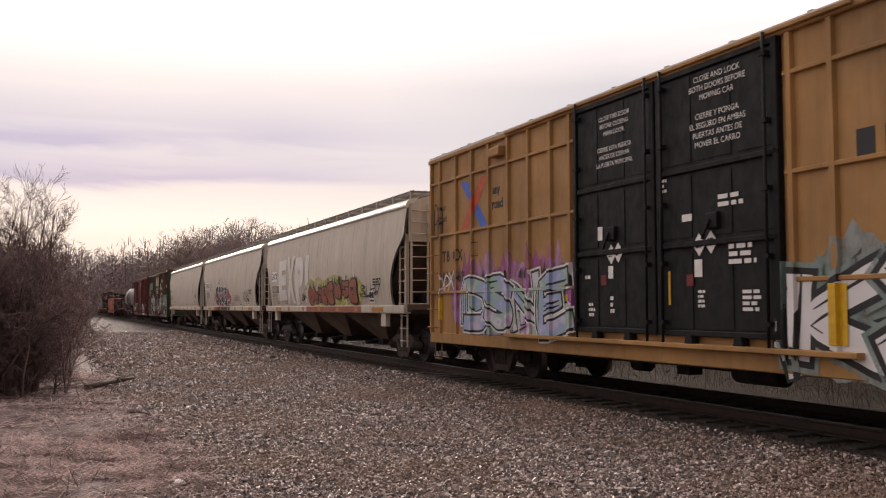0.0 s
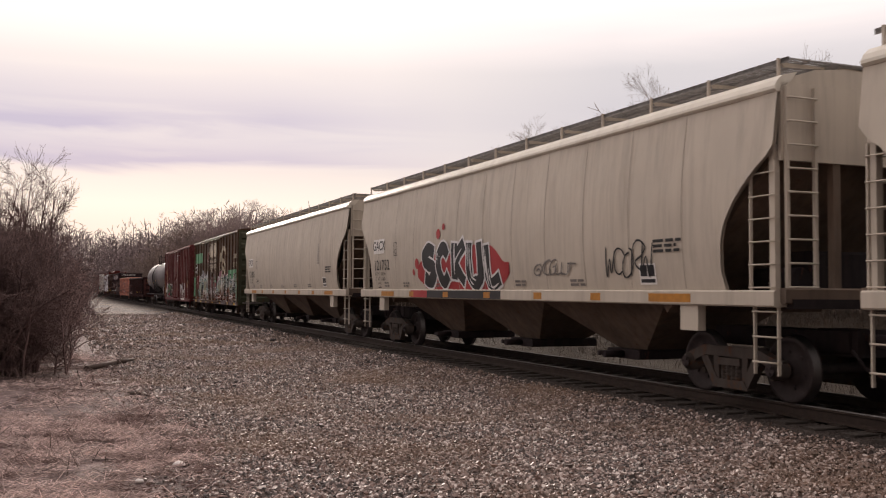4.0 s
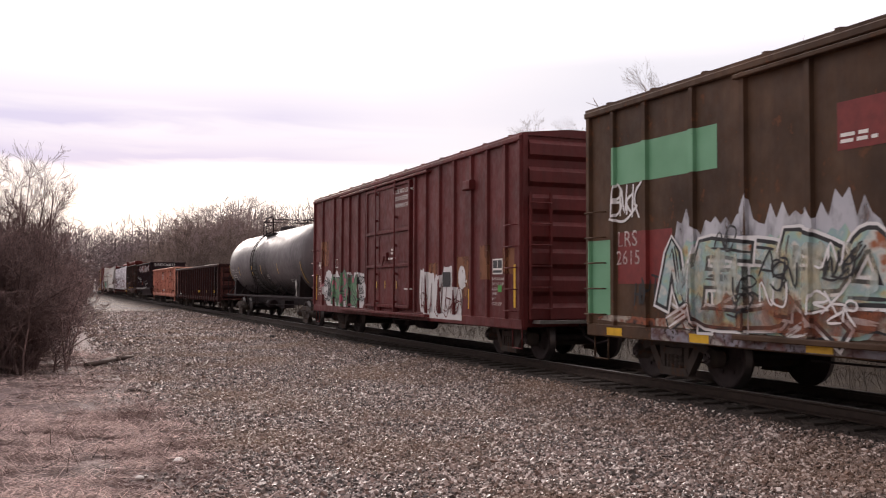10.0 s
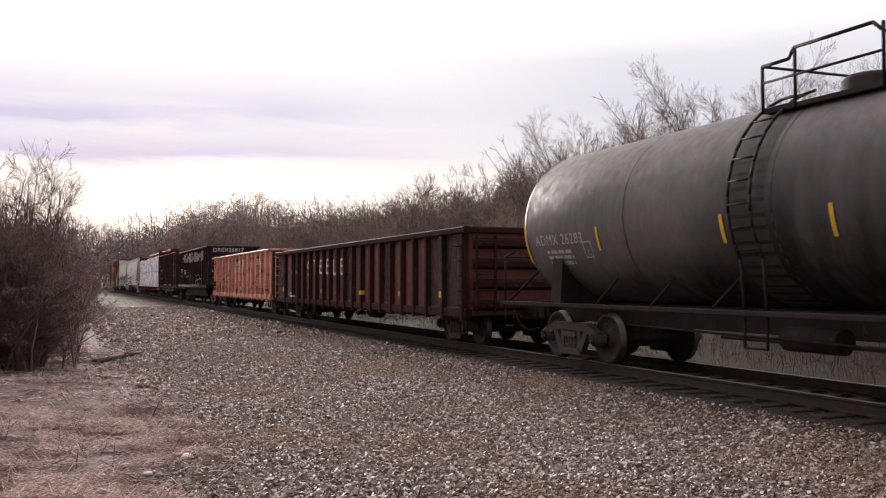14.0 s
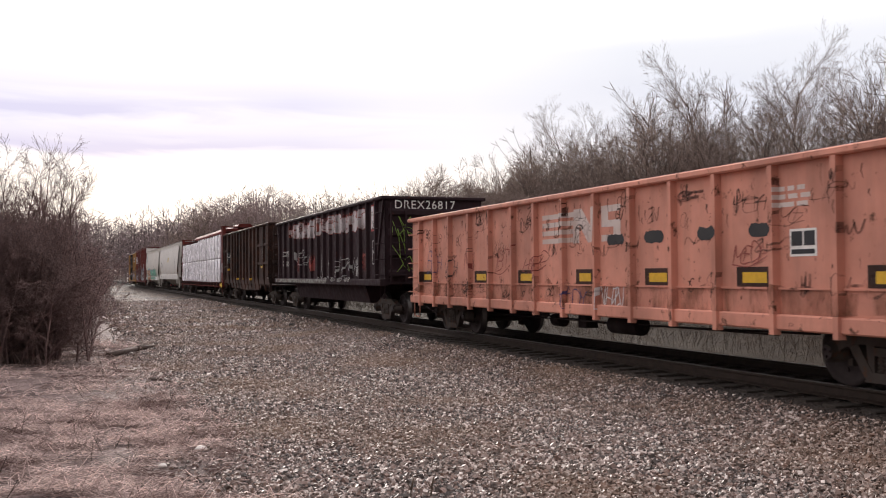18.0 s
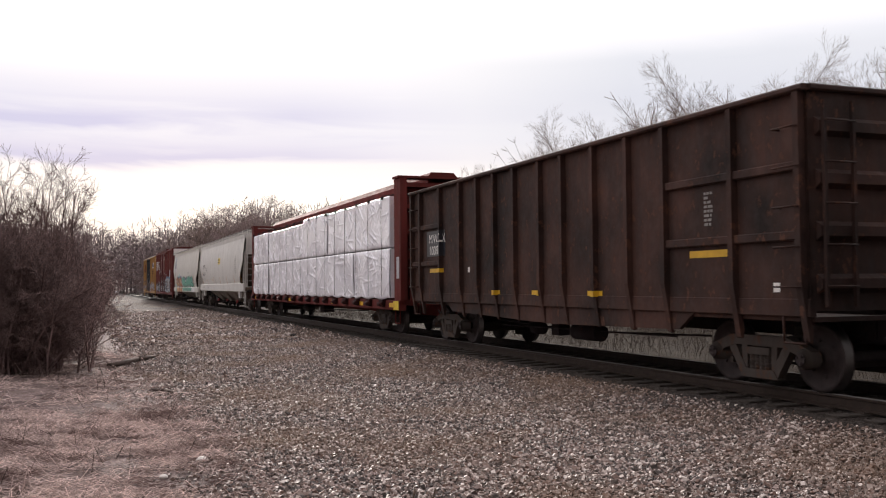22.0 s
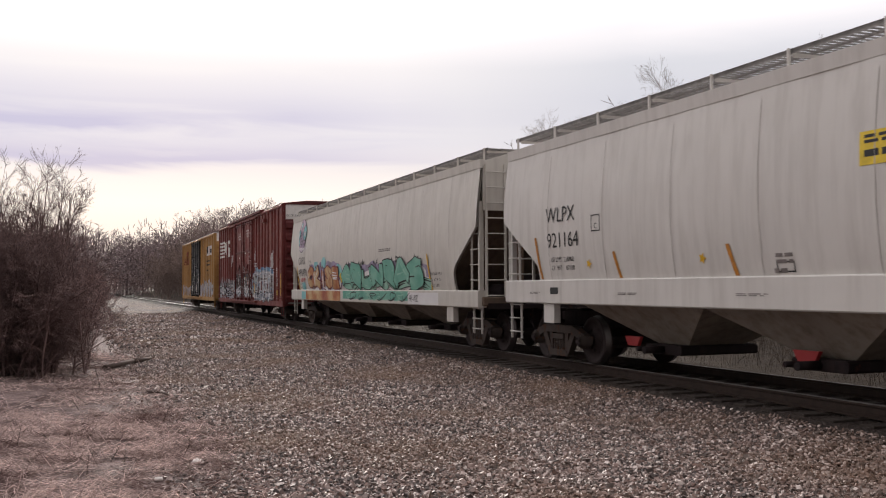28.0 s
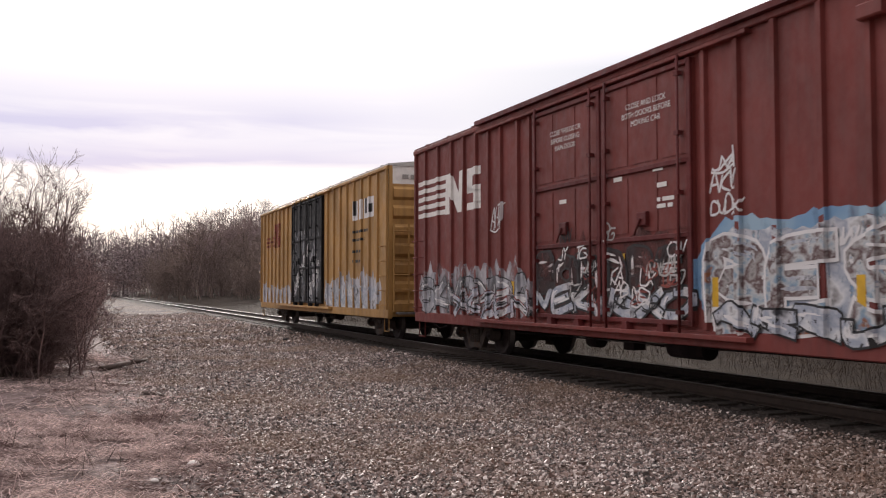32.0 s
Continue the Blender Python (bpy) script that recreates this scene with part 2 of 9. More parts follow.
GREEN_OLD = paint("faded_green_car_paint", rgb(0.05, 0.055, 0.03), dirt=rgb(0.05, 0.035, 0.025), dirt_amt=0.7, rust_at=0.6)
MAROON = paint("maroon_car_paint", rgb(0.115, 0.017, 0.0165), dirt=rgb(0.04, 0.014, 0.0135), dirt_amt=0.5, rust=rgb(0.14, 0.05, 0.03), rust_at=0.66, fade=0.3)
RED_BROWN = paint("red_brown_car_paint", rgb(0.175, 0.037, 0.031), dirt=rgb(0.05, 0.026, 0.024), dirt_amt=0.4, rust=rgb(0.10, 0.04, 0.03), rust_at=0.7, fade=0.2)
GONDOLA_RED = paint("dark_red_gondola_paint", rgb(0.125, 0.036, 0.029), dirt=rgb(0.028, 0.02, 0.018), dirt_amt=0.6, rust=rgb(0.09, 0.04, 0.025), rust_at=0.58, fade=0.45, dent=0.5)
GONDOLA_DARK = paint("dark_gondola_post_paint", rgb(0.034, 0.013, 0.013), dirt=rgb(0.022, 0.012, 0.012), dirt_amt=0.5, rust=rgb(0.075, 0.025, 0.02), rust_at=0.56, rough=0.8, spec=0.12)
SALMON = paint("faded_salmon_gondola_paint", rgb(0.60, 0.255, 0.185), dirt=rgb(0.24, 0.11, 0.07), dirt_amt=0.4, rust=rgb(0.10, 0.04, 0.025), rust_at=0.595, fade=0.3, dent=0.5)
TUB_BLACK = paint("black_brown_tub_paint", rgb(0.029, 0.0155, 0.019), dirt=rgb(0.044, 0.025, 0.028), dirt_amt=0.5, rust=rgb(0.07, 0.026, 0.022), rust_at=0.62, dent=0.3, rough=0.75, spec=0.18)
RUST_BROWN = paint("rust_brown_gondola_steel", rgb(0.050, 0.021, 0.015), dirt=rgb(0.022, 0.013, 0.012), dirt_amt=0.7, rust=rgb(0.085, 0.036, 0.022), rust_at=0.57, fade=0.8, rough=0.85, dent=0.5)
BEAM_RED = paint("red_centre_beam_paint", rgb(0.13, 0.024, 0.021), dirt=rgb(0.04, 0.02, 0.018), dirt_amt=0.6, rust_at=0.64, rough=0.8, spec=0.15)
TANK_GREY = paint("dull_grey_tank_paint", rgb(0.118, 0.102, 0.107), dirt=rgb(0.05, 0.042, 0.042), dirt_amt=0.4, rust_at=0.8, fade=0.2, rough=0.62, spec=0.3, dent=0.0)
TANK_BAND = paint("black_tank_band", rgb(0.035, 0.032, 0.032), dirt_amt=0.3)
FRAME_BLACK = paint("grimy_black_steel", rgb(0.022, 0.0155, 0.017), dirt=rgb(0.05, 0.034, 0.032), dirt_amt=0.6, rust=rgb(0.08, 0.034, 0.026), rust_at=0.62, rough=0.85, spec=0.2)
BOGIE = paint("rusty_cast_bogie_steel", rgb(0.050, 0.038, 0.033), dirt=rgb(0.085, 0.066, 0.056), dirt_amt=0.6, rust=rgb(0.08, 0.04, 0.025), rust_at=0.56, rough=0.85)
WHEEL = plain("worn_wheel_steel", rgb(0.030, 0.020, 0.020), 0.8, 0.0, 0.35)
TREAD = plain("polished_wheel_tread", rgb(0.10, 0.092, 0.09), 0.45, 1.0, 0.2)
RAIL_SIDE = plain("rusty_rail_steel", rgb(0.035, 0.022, 0.017), 0.75, 0.3, 0.3)
RAIL_TOP = plain("worn_rail_head", rgb(0.22, 0.20, 0.195), 0.62, 0.6, 0.1)
GALV = plain("galvanised_walkway_steel", rgb(0.22, 0.20, 0.19), 0.5, 0.5, 0.25)
GRATING = plain("dark_walkway_grating", rgb(0.24, 0.225, 0.215), 0.6, 0.1, 0.3)
WHITE_PAINT = plain("white_stencil_paint", rgb(0.72, 0.69, 0.66), 0.6, 0, 0.1)
BLACK_PAINT = plain("black_stencil_paint", rgb(0.02, 0.02, 0.02), 0.6, 0, 0.1)
YELLOW = plain("yellow_reflective_strip", rgb(0.62, 0.36, 0.02), 0.45, 0, 0.15)
ORANGE_STRIP = plain("orange_reflective_strip", rgb(0.42, 0.17, 0.02), 0.5, 0, 0.2)
ROOF_ZINC = plain("galvanised_roof_steel", rgb(0.42, 0.40, 0.38), 0.5, 0.4, 0.2, 3.0)


# ---- mesh building ----
class Shape:
    """Collects corners and faces of one part."""

    def __init__(self):
        self.v, self.f, self.smooth = [], [], []

    def quad(self, *pts):
        n = len(self.v)
        self.v += [tuple(p) for p in pts]
        self.f.append(tuple(range(n, n + len(pts))))
        self.smooth.append(False)
        return self

    def box(self, x0, x1, y0, y1, z0, z1, c=0.0):
        """A box; with c its long edges are cut off by that much."""
        x0, x1, y0, y1, z0, z1 = min(x0, x1), max(x0, x1), min(y0, y1), max(y0, y1), min(z0, z1), max(z0, z1)
        if c:
            dims = [(x1 - x0, 0), (y1 - y0, 1), (z1 - z0, 2)]
            axis = max(dims)[1]
            lo, hi = [(x0, x1), (y0, y1), (z0, z1)][axis]
            (a0, a1), (b0, b1) = [p for i, p in enumerate([(x0, x1), (y0, y1), (z0, z1)]) if i != axis]
            ring = [(a0 + c, b0), (a1 - c, b0), (a1, b0 + c), (a1, b1 - c), (a1 - c, b1), (a0 + c, b1), (a0, b1 - c), (a0, b0 + c)]
            return self.prism(ring, axis, lo, hi)
        n = len(self.v)
        self.v += [(x, y, z) for x in (x0, x1) for y in (y0, y1) for z in (z0, z1)]
        for q in ((0, 1, 3, 2), (4, 6, 7, 5), (0, 4, 5, 1), (2, 3, 7, 6), (0, 2, 6, 4), (1, 5, 7, 3)):
            self.f.append(tuple(n + i for i in q))
            self.smooth.append(False)
        return self

    def prism(self, ring, axis, lo, hi):
        """A profile of (a, b) pushed along an axis: 0 takes (y, z), 1 takes (x, z), 2 takes (x, y)."""
        n, k = len(self.v), len(ring)
        for w in (lo, hi):
            for a, b in ring:
                p = [a, b]
                p.insert(axis, w)
                self.v.append(tuple(p))
        for i in range(k):
            j = (i + 1) % k
            self.f.append((n + i, n + j, n + k + j, n + k + i))
        self.f += [tuple(range(n + k - 1, n - 1, -1)), tuple(range(n + k, n + 2 * k))]
        self.smooth += [False] * (k + 2)
        return self

    def tube(self, p0, p1, r, n=6, r1=None, cap=True, smooth=True):
        p0, p1 = Vector(p0), Vector(p1)
        r1 = r if r1 is None else r1
        q = (p1 - p0).to_track_quat("Z", "Y")
        a = len(self.v)
        for p, rr in ((p0, r), (p1, r1)):
            for i in range(n):
                t = 2 * math.pi * i / n
                self.v.append(tuple(p + q @ Vector((math.cos(t) * rr, math.sin(t) * rr, 0))))
        for i in range(n):
            j = (i + 1) % n
            self.f.append((a + i, a + j, a + n + j, a + n + i))
            self.smooth.append(smooth)
        if cap:
            self.f += [tuple(range(a + n - 1, a - 1, -1)), tuple(range(a + n, a + 2 * n))]
            self.smooth += [False, False]
        return self

    def run(self, pts, r, n=6):
        for p, q in zip(pts, pts[1:]):
            self.tube(p, q, r, n)
        return self

    def lathe(self, rings, axis_y0=0.0, n=24, centre=(0, 0, 0)):
        """Rings of (y, radius) turned about the y axis."""
        a = len(self.v)
        for y, r in rings:
            for i in range(n):
                t = 2 * math.pi * i / n
                self.v.append((centre[0] + r * math.cos(t), centre[1] + y, centre[2] + r * math.sin(t)))
        for k in range(len(rings) - 1):
            for i in range(n):
                j = (i + 1) % n
                self.f.append((a + k * n + i, a + k * n + j, a + (k + 1) * n + j, a + (k + 1) * n + i))
                self.smooth.append(True)
        self.f += [tuple(a + i for i in range(n)), tuple(a + (len(rings) - 1) * n + i for i in range(n - 1, -1, -1))]
        self.smooth += [False, False]
        return self

    def sheet(self, rows, smooth=True, thick=None):
        """A surface through rows of points."""
        a, w = len(self.v), len(rows[0])
        for row in rows:
            self.v += [tuple(p) for p in row]
        for i in range(len(rows) - 1):
            for j in range(w - 1):
                self.f.append((a + i * w + j, a + i * w + j + 1, a + (i + 1) * w + j + 1, a + (i + 1) * w + j))
                self.smooth.append(smooth)
        return self

    def mirrored(self):
        """The same shape again on the other side of the car."""
        a = len(self.v)
        self.v += [(x, -y, z) for x, y, z in self.v[:a]]
        extra = [tuple(a + i for i in reversed(q)) for q in self.f]
        self.f += extra
        self.smooth += self.smooth[:len(extra)]
        return self

    def mesh(self, name, mats):
        me = bpy.data.meshes.new(name)
        me.from_pydata(self.v, [], self.f)
        me.polygons.foreach_set("use_smooth", self.smooth)
        for m in mats:
            me.materials.append(m)
        me.update()
        return me


def part(name, shape, material, parent=None, label=""):
    """ONE mesh object under a thing or under a part."""
    ob = new(name, shape if isinstance(shape, bpy.types.Mesh) else shape.mesh(name, [material]))
    if parent is not None:
        ob.parent = parent
    return tagged(ob, label)


def thing(name, label, category, group="", kind=""):
    return tagged(new(name), label, category, group, kind)


FACING = Matrix(((-1, 0, 0, 0), (0, 0, 1, 0), (0, 1, 0, 0), (0, 0, 0, 1)))


def letters(body, size, offset=0.0, align="LEFT", spacing=1.0, shear=0.0):
    """Flat letters as a mesh in their own plane, made from the built-in font."""
    cu = bpy.data.curves.new("letters", "FONT")
    cu.body, cu.size, cu.offset, cu.align_x, cu.space_character, cu.shear = body, size, offset, align, spacing, shear
    cu.resolution_u = 3
    ob = bpy.data.objects.new("letters", cu)
    me = bpy.data.meshes.new_from_object(ob)
    bpy.data.objects.remove(ob)
    return me


def drape(me, m, cuts_x, cuts_z, depth):
    """Lays a flat mesh on a car's side: cut it where the side changes depth, then push each corner out to the side."""
    me.transform(m)
    bm = bmesh.new()
    bm.from_mesh(me)
    xs = [v.co.x for v in bm.verts]
    zs = [v.co.z for v in bm.verts]
    for at, no, lo, hi in [((c, 0, 0), (1, 0, 0), min(xs), max(xs)) for c in cuts_x] + [((0, 0, c), (0, 0, 1), min(zs), max(zs)) for c in cuts_z]:
        c = at[0] + at[2]
        if lo < c < hi:
            bmesh.ops.bisect_plane(bm, geom=bm.verts[:] + bm.edges[:] + bm.faces[:], plane_co=at, plane_no=no, dist=1e-5)
    for v in bm.verts:
        v.co.y = depth(v.co.x, v.co.z) + v.co.y
    bmesh.ops.recalc_face_normals(bm, faces=bm.faces[:])
    bm.to_mesh(me)
    bm.free()
    return me


class Side:
    """The near side of a car: where its posts stand out, so that paint follows them."""

    def __init__(self, uc, base=1.6, posts=(), deep=0.06, wide=0.11, curve=None, zcuts=(), zspan=(-9, 9), more=()):
        self.uc, self.base, self.deep, self.curve, self.zcuts, self.zspan = uc, base, deep, curve, list(zcuts), zspan
        self.bands = [(u - uc - wide / 2, u - uc + wide / 2, deep) for u in posts] + [(a - uc, b - uc, d) for a, b, d in more]
        e = 0.006
        self.cuts = sorted(c for a, b, d in self.bands for c in (a - e, a, b, b + e))

    def depth(self, x, z):
        y = self.curve(z) if self.curve else self.base
        if self.zspan[0] <= z <= self.zspan[1]:
            for a, b, d in self.bands:
                if a - 1e-4 <= x <= b + 1e-4:
                    return y + d
        return y

    def lay(self, name, me, u, z, mat, parent, lift=0.004, turn=0.0, label=""):
        m = Matrix.Translation((u - self.uc, lift, z)) @ FACING @ Matrix.Rotation(radians(turn), 4, "Z")
        drape(me, m, self.cuts, self.zcuts, self.depth)
        me.materials.clear()
        me.materials.append(mat)
        return part(name, me, mat, parent, label)

    def text(self, body, u, z, size, mat, parent, align="LEFT", lift=0.004, offset=0.0, spacing=1.0, turn=0.0, name="lettering", label=""):
        """Letters whose line starts at u and stands on z."""
        return self.lay(name, letters(body, size, offset, align, spacing), u, z, mat, parent, lift, turn, label)

    def poly(self, name, pts, mat, parent, lift=0.003, label=""):
        """A painted patch with corners at (u, z)."""
        me = bpy.data.meshes.new(name)
        me.from_pydata([(u - self.uc, lift, z) for u, z in pts], [], [tuple(range(len(pts)))])
        drape(me, Matrix.Identity(4), self.cuts, self.zcuts, self.depth)
        me.materials.append(mat)
        return part(name, me, mat, parent, label)

    def patch(self, name, u0, u1, z0, z1, mat, parent, lift=0.003, label=""):
        return self.poly(name, [(u1, z0), (u0, z0), (u0, z1), (u1, z1)], mat, parent, lift, label)


# ---- bogies ----
WHEEL_R = 0.44


def side_frame_mesh():
    """A cast side frame with two openings, springs between."""
    s = Shape()
    y0, y1 = 0.93, 1.07
    s.prism([(-0.98, 0.36), (-0.98, 0.55), (-0.55, 0.70), (0.55, 0.70), (0.98, 0.55), (0.98, 0.36), (0.80, 0.36), (0.74, 0.48), (0.5, 0.56), (-0.5, 0.56), (-0.74, 0.48), (-0.80, 0.36)], 1, y0, y1)
    for k in (-1, 1):
        s.prism([(k * 0.62, 0.52), (k * 0.48, 0.56), (k * 0.24, 0.2), (k * 0.36, 0.14)], 1, y0 + 0.01, y1 - 0.01)
        s.prism([(k * 0.36, 0.56), (k * 0.24, 0.56), (k * 0.24, 0.24), (k * 0.33, 0.24)], 1, y0 + 0.02, y1 - 0.02)
        s.lathe([(y0 - 0.03, 0.13), (y1 + 0.02, 0.13), (y1 + 0.05, 0.08)], n=12, centre=(k * 0.89, 0, WHEEL_R))
    s.prism([(-0.38, 0.12), (0.38, 0.12), (0.3, 0.24), (-0.3, 0.24)], 1, y0, y1)
    for k in (-0.15, -0.05, 0.05, 0.15):
        for z in (0.26, 0.31, 0.36, 0.41):
            s.lathe([(0.94, 0.0), (0.945, 0.045), (1.055, 0.045), (1.06, 0.0)], n=6, centre=(k, 0, z))
    s.box(-0.24, 0.24, 0.95, 1.09, 0.44, 0.54)
    return s


def wheelset_mesh():
    s = Shape()
    r = WHEEL_R
    for k in (-1, 1):
        s.lathe([(k * 0.685, 0.08), (k * 0.69, r + 0.028), (k * 0.715, r + 0.025), (k * 0.725, r + 0.002), (k * 0.815, r - 0.004), (k * 0.82, r - 0.06), (k * 0.79, r - 0.075), (k * 0.76, 0.16), (k * 0.83, 0.13), (k * 0.83, 0.08)], n=28)
        for i in range(6):
            t = i * math.pi / 3
            s.tube((0.24 * math.cos(t), k * 0.76, 0.24 * math.sin(t)), (0.24 * math.cos(t), k * 0.79, 0.24 * math.sin(t)), 0.03, 6)
        s.lathe([(k * 0.9, 0.05), (k * 1.13, 0.05), (k * 1.135, 0.085), (k * 1.145, 0.085)], n=10)
        for i in range(3):
            t = i * 2 * math.pi / 3
            s.box(0.05 * math.cos(t) - 0.014, 0.05 * math.cos(t) + 0.014, k * 1.145, k * 1.165, 0.05 * math.sin(t) - 0.014, 0.05 * math.sin(t) + 0.014)
    s.lathe([(-0.9, 0.075), (0.9, 0.075)], n=10)
    return s


SIDE_FRAME = side_frame_mesh().mesh("side_frame", [BOGIE])
SIDE_FRAME_FAR = Shape()
SIDE_FRAME_FAR.v, SIDE_FRAME_FAR.f, SIDE_FRAME_FAR.smooth = [(x, -y, z) for x, y, z in side_frame_mesh().v], [tuple(reversed(q)) for q in side_frame_mesh().f], side_frame_mesh().smooth
SIDE_FRAME_FAR = SIDE_FRAME_FAR.mesh("side_frame", [BOGIE])
WHEELSET = wheelset_mesh().mesh("wheelset", [WHEEL, TREAD])
for poly in WHEELSET.polygons:
    c = poly.center
    if abs(math.hypot(c.x, c.z) - WHEEL_R) < 0.012 and 0.7 < abs(c.y) < 0.83:
        poly.material_index = 1
BOLSTER = Shape().box(-0.2, 0.2, -1.0, 1.0, 0.42, 0.66, 0.03).box(-0.16, 0.16, -0.3, 0.3, 0.66, 0.8).tube((-0.6, 0.5, 0.3), (0.6, 0.5, 0.3), 0.02).box(-0.75, -0.68, -0.95, 0.95, 0.28, 0.36).box(0.68, 0.75, -0.95, 0.95, 0.28, 0.36).mesh("bogie", [BOGIE])
WHEELSETS = []


def bogie(car, x):
    ob = part("bogie", BOLSTER, BOGIE, car, "grimy cast-steel bogie with coil springs")
    ob.location = (x, 0, 0)
    part("side_frame", SIDE_FRAME, BOGIE, ob)
    part("side_frame", SIDE_FRAME_FAR, BOGIE, ob)
    for k in (-0.89, 0.89):
        w = part("wheelset", WHEELSET, WHEEL, ob)
        w.location = (k, 0, WHEEL_R)
        WHEELSETS.append((w, k))


def coupler(car, x, k):
    """Draft gear, knuckle coupler and air hose at one end; k is the way it points along x."""
    s = Shape().box(x - k * 0.6, x + k * 0.1, -0.25, 0.25, 0.62, 0.98, 0.03).box(x, x + k * 0.55, -0.09, 0.09, 0.74, 0.92, 0.02)
    s.prism([(x + k * 0.5, -0.1), (x + k * 0.72, -0.16), (x + k * 0.8, -0.02), (x + k * 0.68, 0.02), (x + k * 0.72, 0.16), (x + k * 0.5, 0.14)], 2, 0.68, 0.98)
    part("coupler", s, FRAME_BLACK, car)
    hose = [(x + k * 0.1, 0.35, 0.72), (x + k * 0.3, 0.33, 0.5), (x + k * 0.55, 0.25, 0.38), (x + k * 0.75, 0.12, 0.45)]
    part("air_hose", Shape().run(hose, 0.022, 6), FRAME_BLACK, car)


def ladder(name, car, x0, x1, y, z0, z1, rungs, mat, r=0.011, stiles=True):
    """A ladder on a side: two stiles and rungs standing off the wall."""
    s = Shape()
    if stiles:
        for x in (x0, x1):
            s.box(x - 0.012, x + 0.012, y, y + 0.04, z0, z1)
    for i in range(rungs):
        z = z0 + (z1 - z0) * (i + 0.5) / rungs
        s.run([(x0, y - 0.02, z), (x0, y + 0.06, z), (x1, y + 0.06, z), (x1, y - 0.02, z)], r, 5)
    return part(name, s, mat, car)


def end_ladder(car, x, k, y0, y1, z0, z1, rungs, mat):
    s = Shape()
    for y in (y0, y1):
        s.box(x, x + k * 0.05, y - 0.022, y + 0.022, z0, z1)
    for i in range(rungs):
        z = z0 + (z1 - z0) * (i + 0.5) / rungs
        s.run([(x, y0, z), (x + k * 0.07, y0, z), (x + k * 0.07, y1, z), (x, y1, z)], 0.014, 5)
    return part("end_ladder", s, mat, car)


def stirrup(car, x, y, z, mat):
    part("stirrup_step", Shape().run([(x - 0.2, y, z), (x - 0.2, y, z - 0.38), (x + 0.2, y, z - 0.38), (x + 0.2, y, z)], 0.016, 5), mat, car)


def underframe(car, xa, xb, z=0.95, mat=FRAME_BLACK, gear=True):
    part("centre_sill", Shape().box(xa, xb, -0.3, 0.3, 0.68, z), mat, car)
    if gear:
        L = xb - xa
        for i in range(1, 8):
            x = xa + L * i / 8
            part("cross_bearer", Shape().box(x - 0.06, x + 0.06, -1.45, 1.45, z - 0.14, z), mat, car)
        part("brake_rigging", Shape().run([(xa + 3, 0.55, 0.6), (xa + L / 2, 0.6, 0.5), (xb - 3, 0.5, 0.6)], 0.018).run([(xa + 3.4, 0.9, 0.58), (xb - 4, 0.85, 0.52)], 0.016).tube((xa + L * 0.42, 0.8, 0.52), (xa + L * 0.42 + 0.9, 0.8, 0.52), 0.16, 12).tube((xa + L * 0.6, 0.7, 0.5), (xa + L * 0.6 + 0.35, 0.7, 0.5), 0.13, 12).box(xa + L * 0.53, xa + L * 0.53 + 0.3, 0.6, 0.85, 0.4, 0.68), mat, car)


def start_car(label, category, u0, u1, b0, b1, draft=0.35):
    car = thing(category.replace(" ", "_"), label, category, "cars of the freight train")
    uc = (b0 + b1) / 2
    CARS.append((car, b0, b1))
    for u in (b0, b1):
        bogie(car, u - uc)
    coupler(car, u0 - uc + 0.1, -1)
    coupler(car, u1 - uc - 0.1, 1)
    return car, uc


CARS = []


# ---- boxcars ----
def corrugated_end(car, x, k, half, z0, z1, mat, top_mat=None, top_h=0.0):
    """A pressed end wall with tapered horizontal ribs."""
    part("end_wall", Shape().box(x, x - k * 0.05, -half, half, z0, z1 - top_h), mat, car)
    n = 7
    for i in range(n):
        z = z0 + (z1 - top_h - z0) * (i + 0.5) / n
        h = (z1 - top_h - z0) / n
        part("end_rib", Shape().prism([(x, z - h * 0.36), (x + k * 0.075, z - h * 0.2), (x + k * 0.075, z + h * 0.2), (x, z + h * 0.36)], 1, -half + 0.12, half - 0.12), mat, car)
    for y in (-half, half - 0.1):
        part("corner_post", Shape().box(x, x + k * 0.03, y, y + 0.1, z0, z1), mat, car)
    if top_mat:
        part("end_panel", Shape().box(x, x - k * 0.05, -half, half, z1 - top_h, z1), top_mat, car, "white upper end panel")


def boxcar_roof(car, xa, xb, half, z, rise, mat, ribs=13, over=0.03):
    part("roof", Shape().prism([(-half - over, z), (half + over, z), (half + over, z + 0.05), (0.6, z + rise), (-0.6, z + rise), (-half - over, z + 0.05)], 0, xa - 0.03, xb + 0.03), mat, car)
    for i in range(ribs):
        x = xa + (xb - xa) * (i + 0.5) / ribs
        part("roof_rib", Shape().prism([(-half, z + 0.05), (-0.6, z + rise), (0.6, z + rise), (half, z + 0.05), (half, z + 0.085), (0.6, z + rise + 0.035), (-0.6, z + rise + 0.035), (-half, z + 0.085)], 0, x - 0.04, x + 0.04), mat, car)


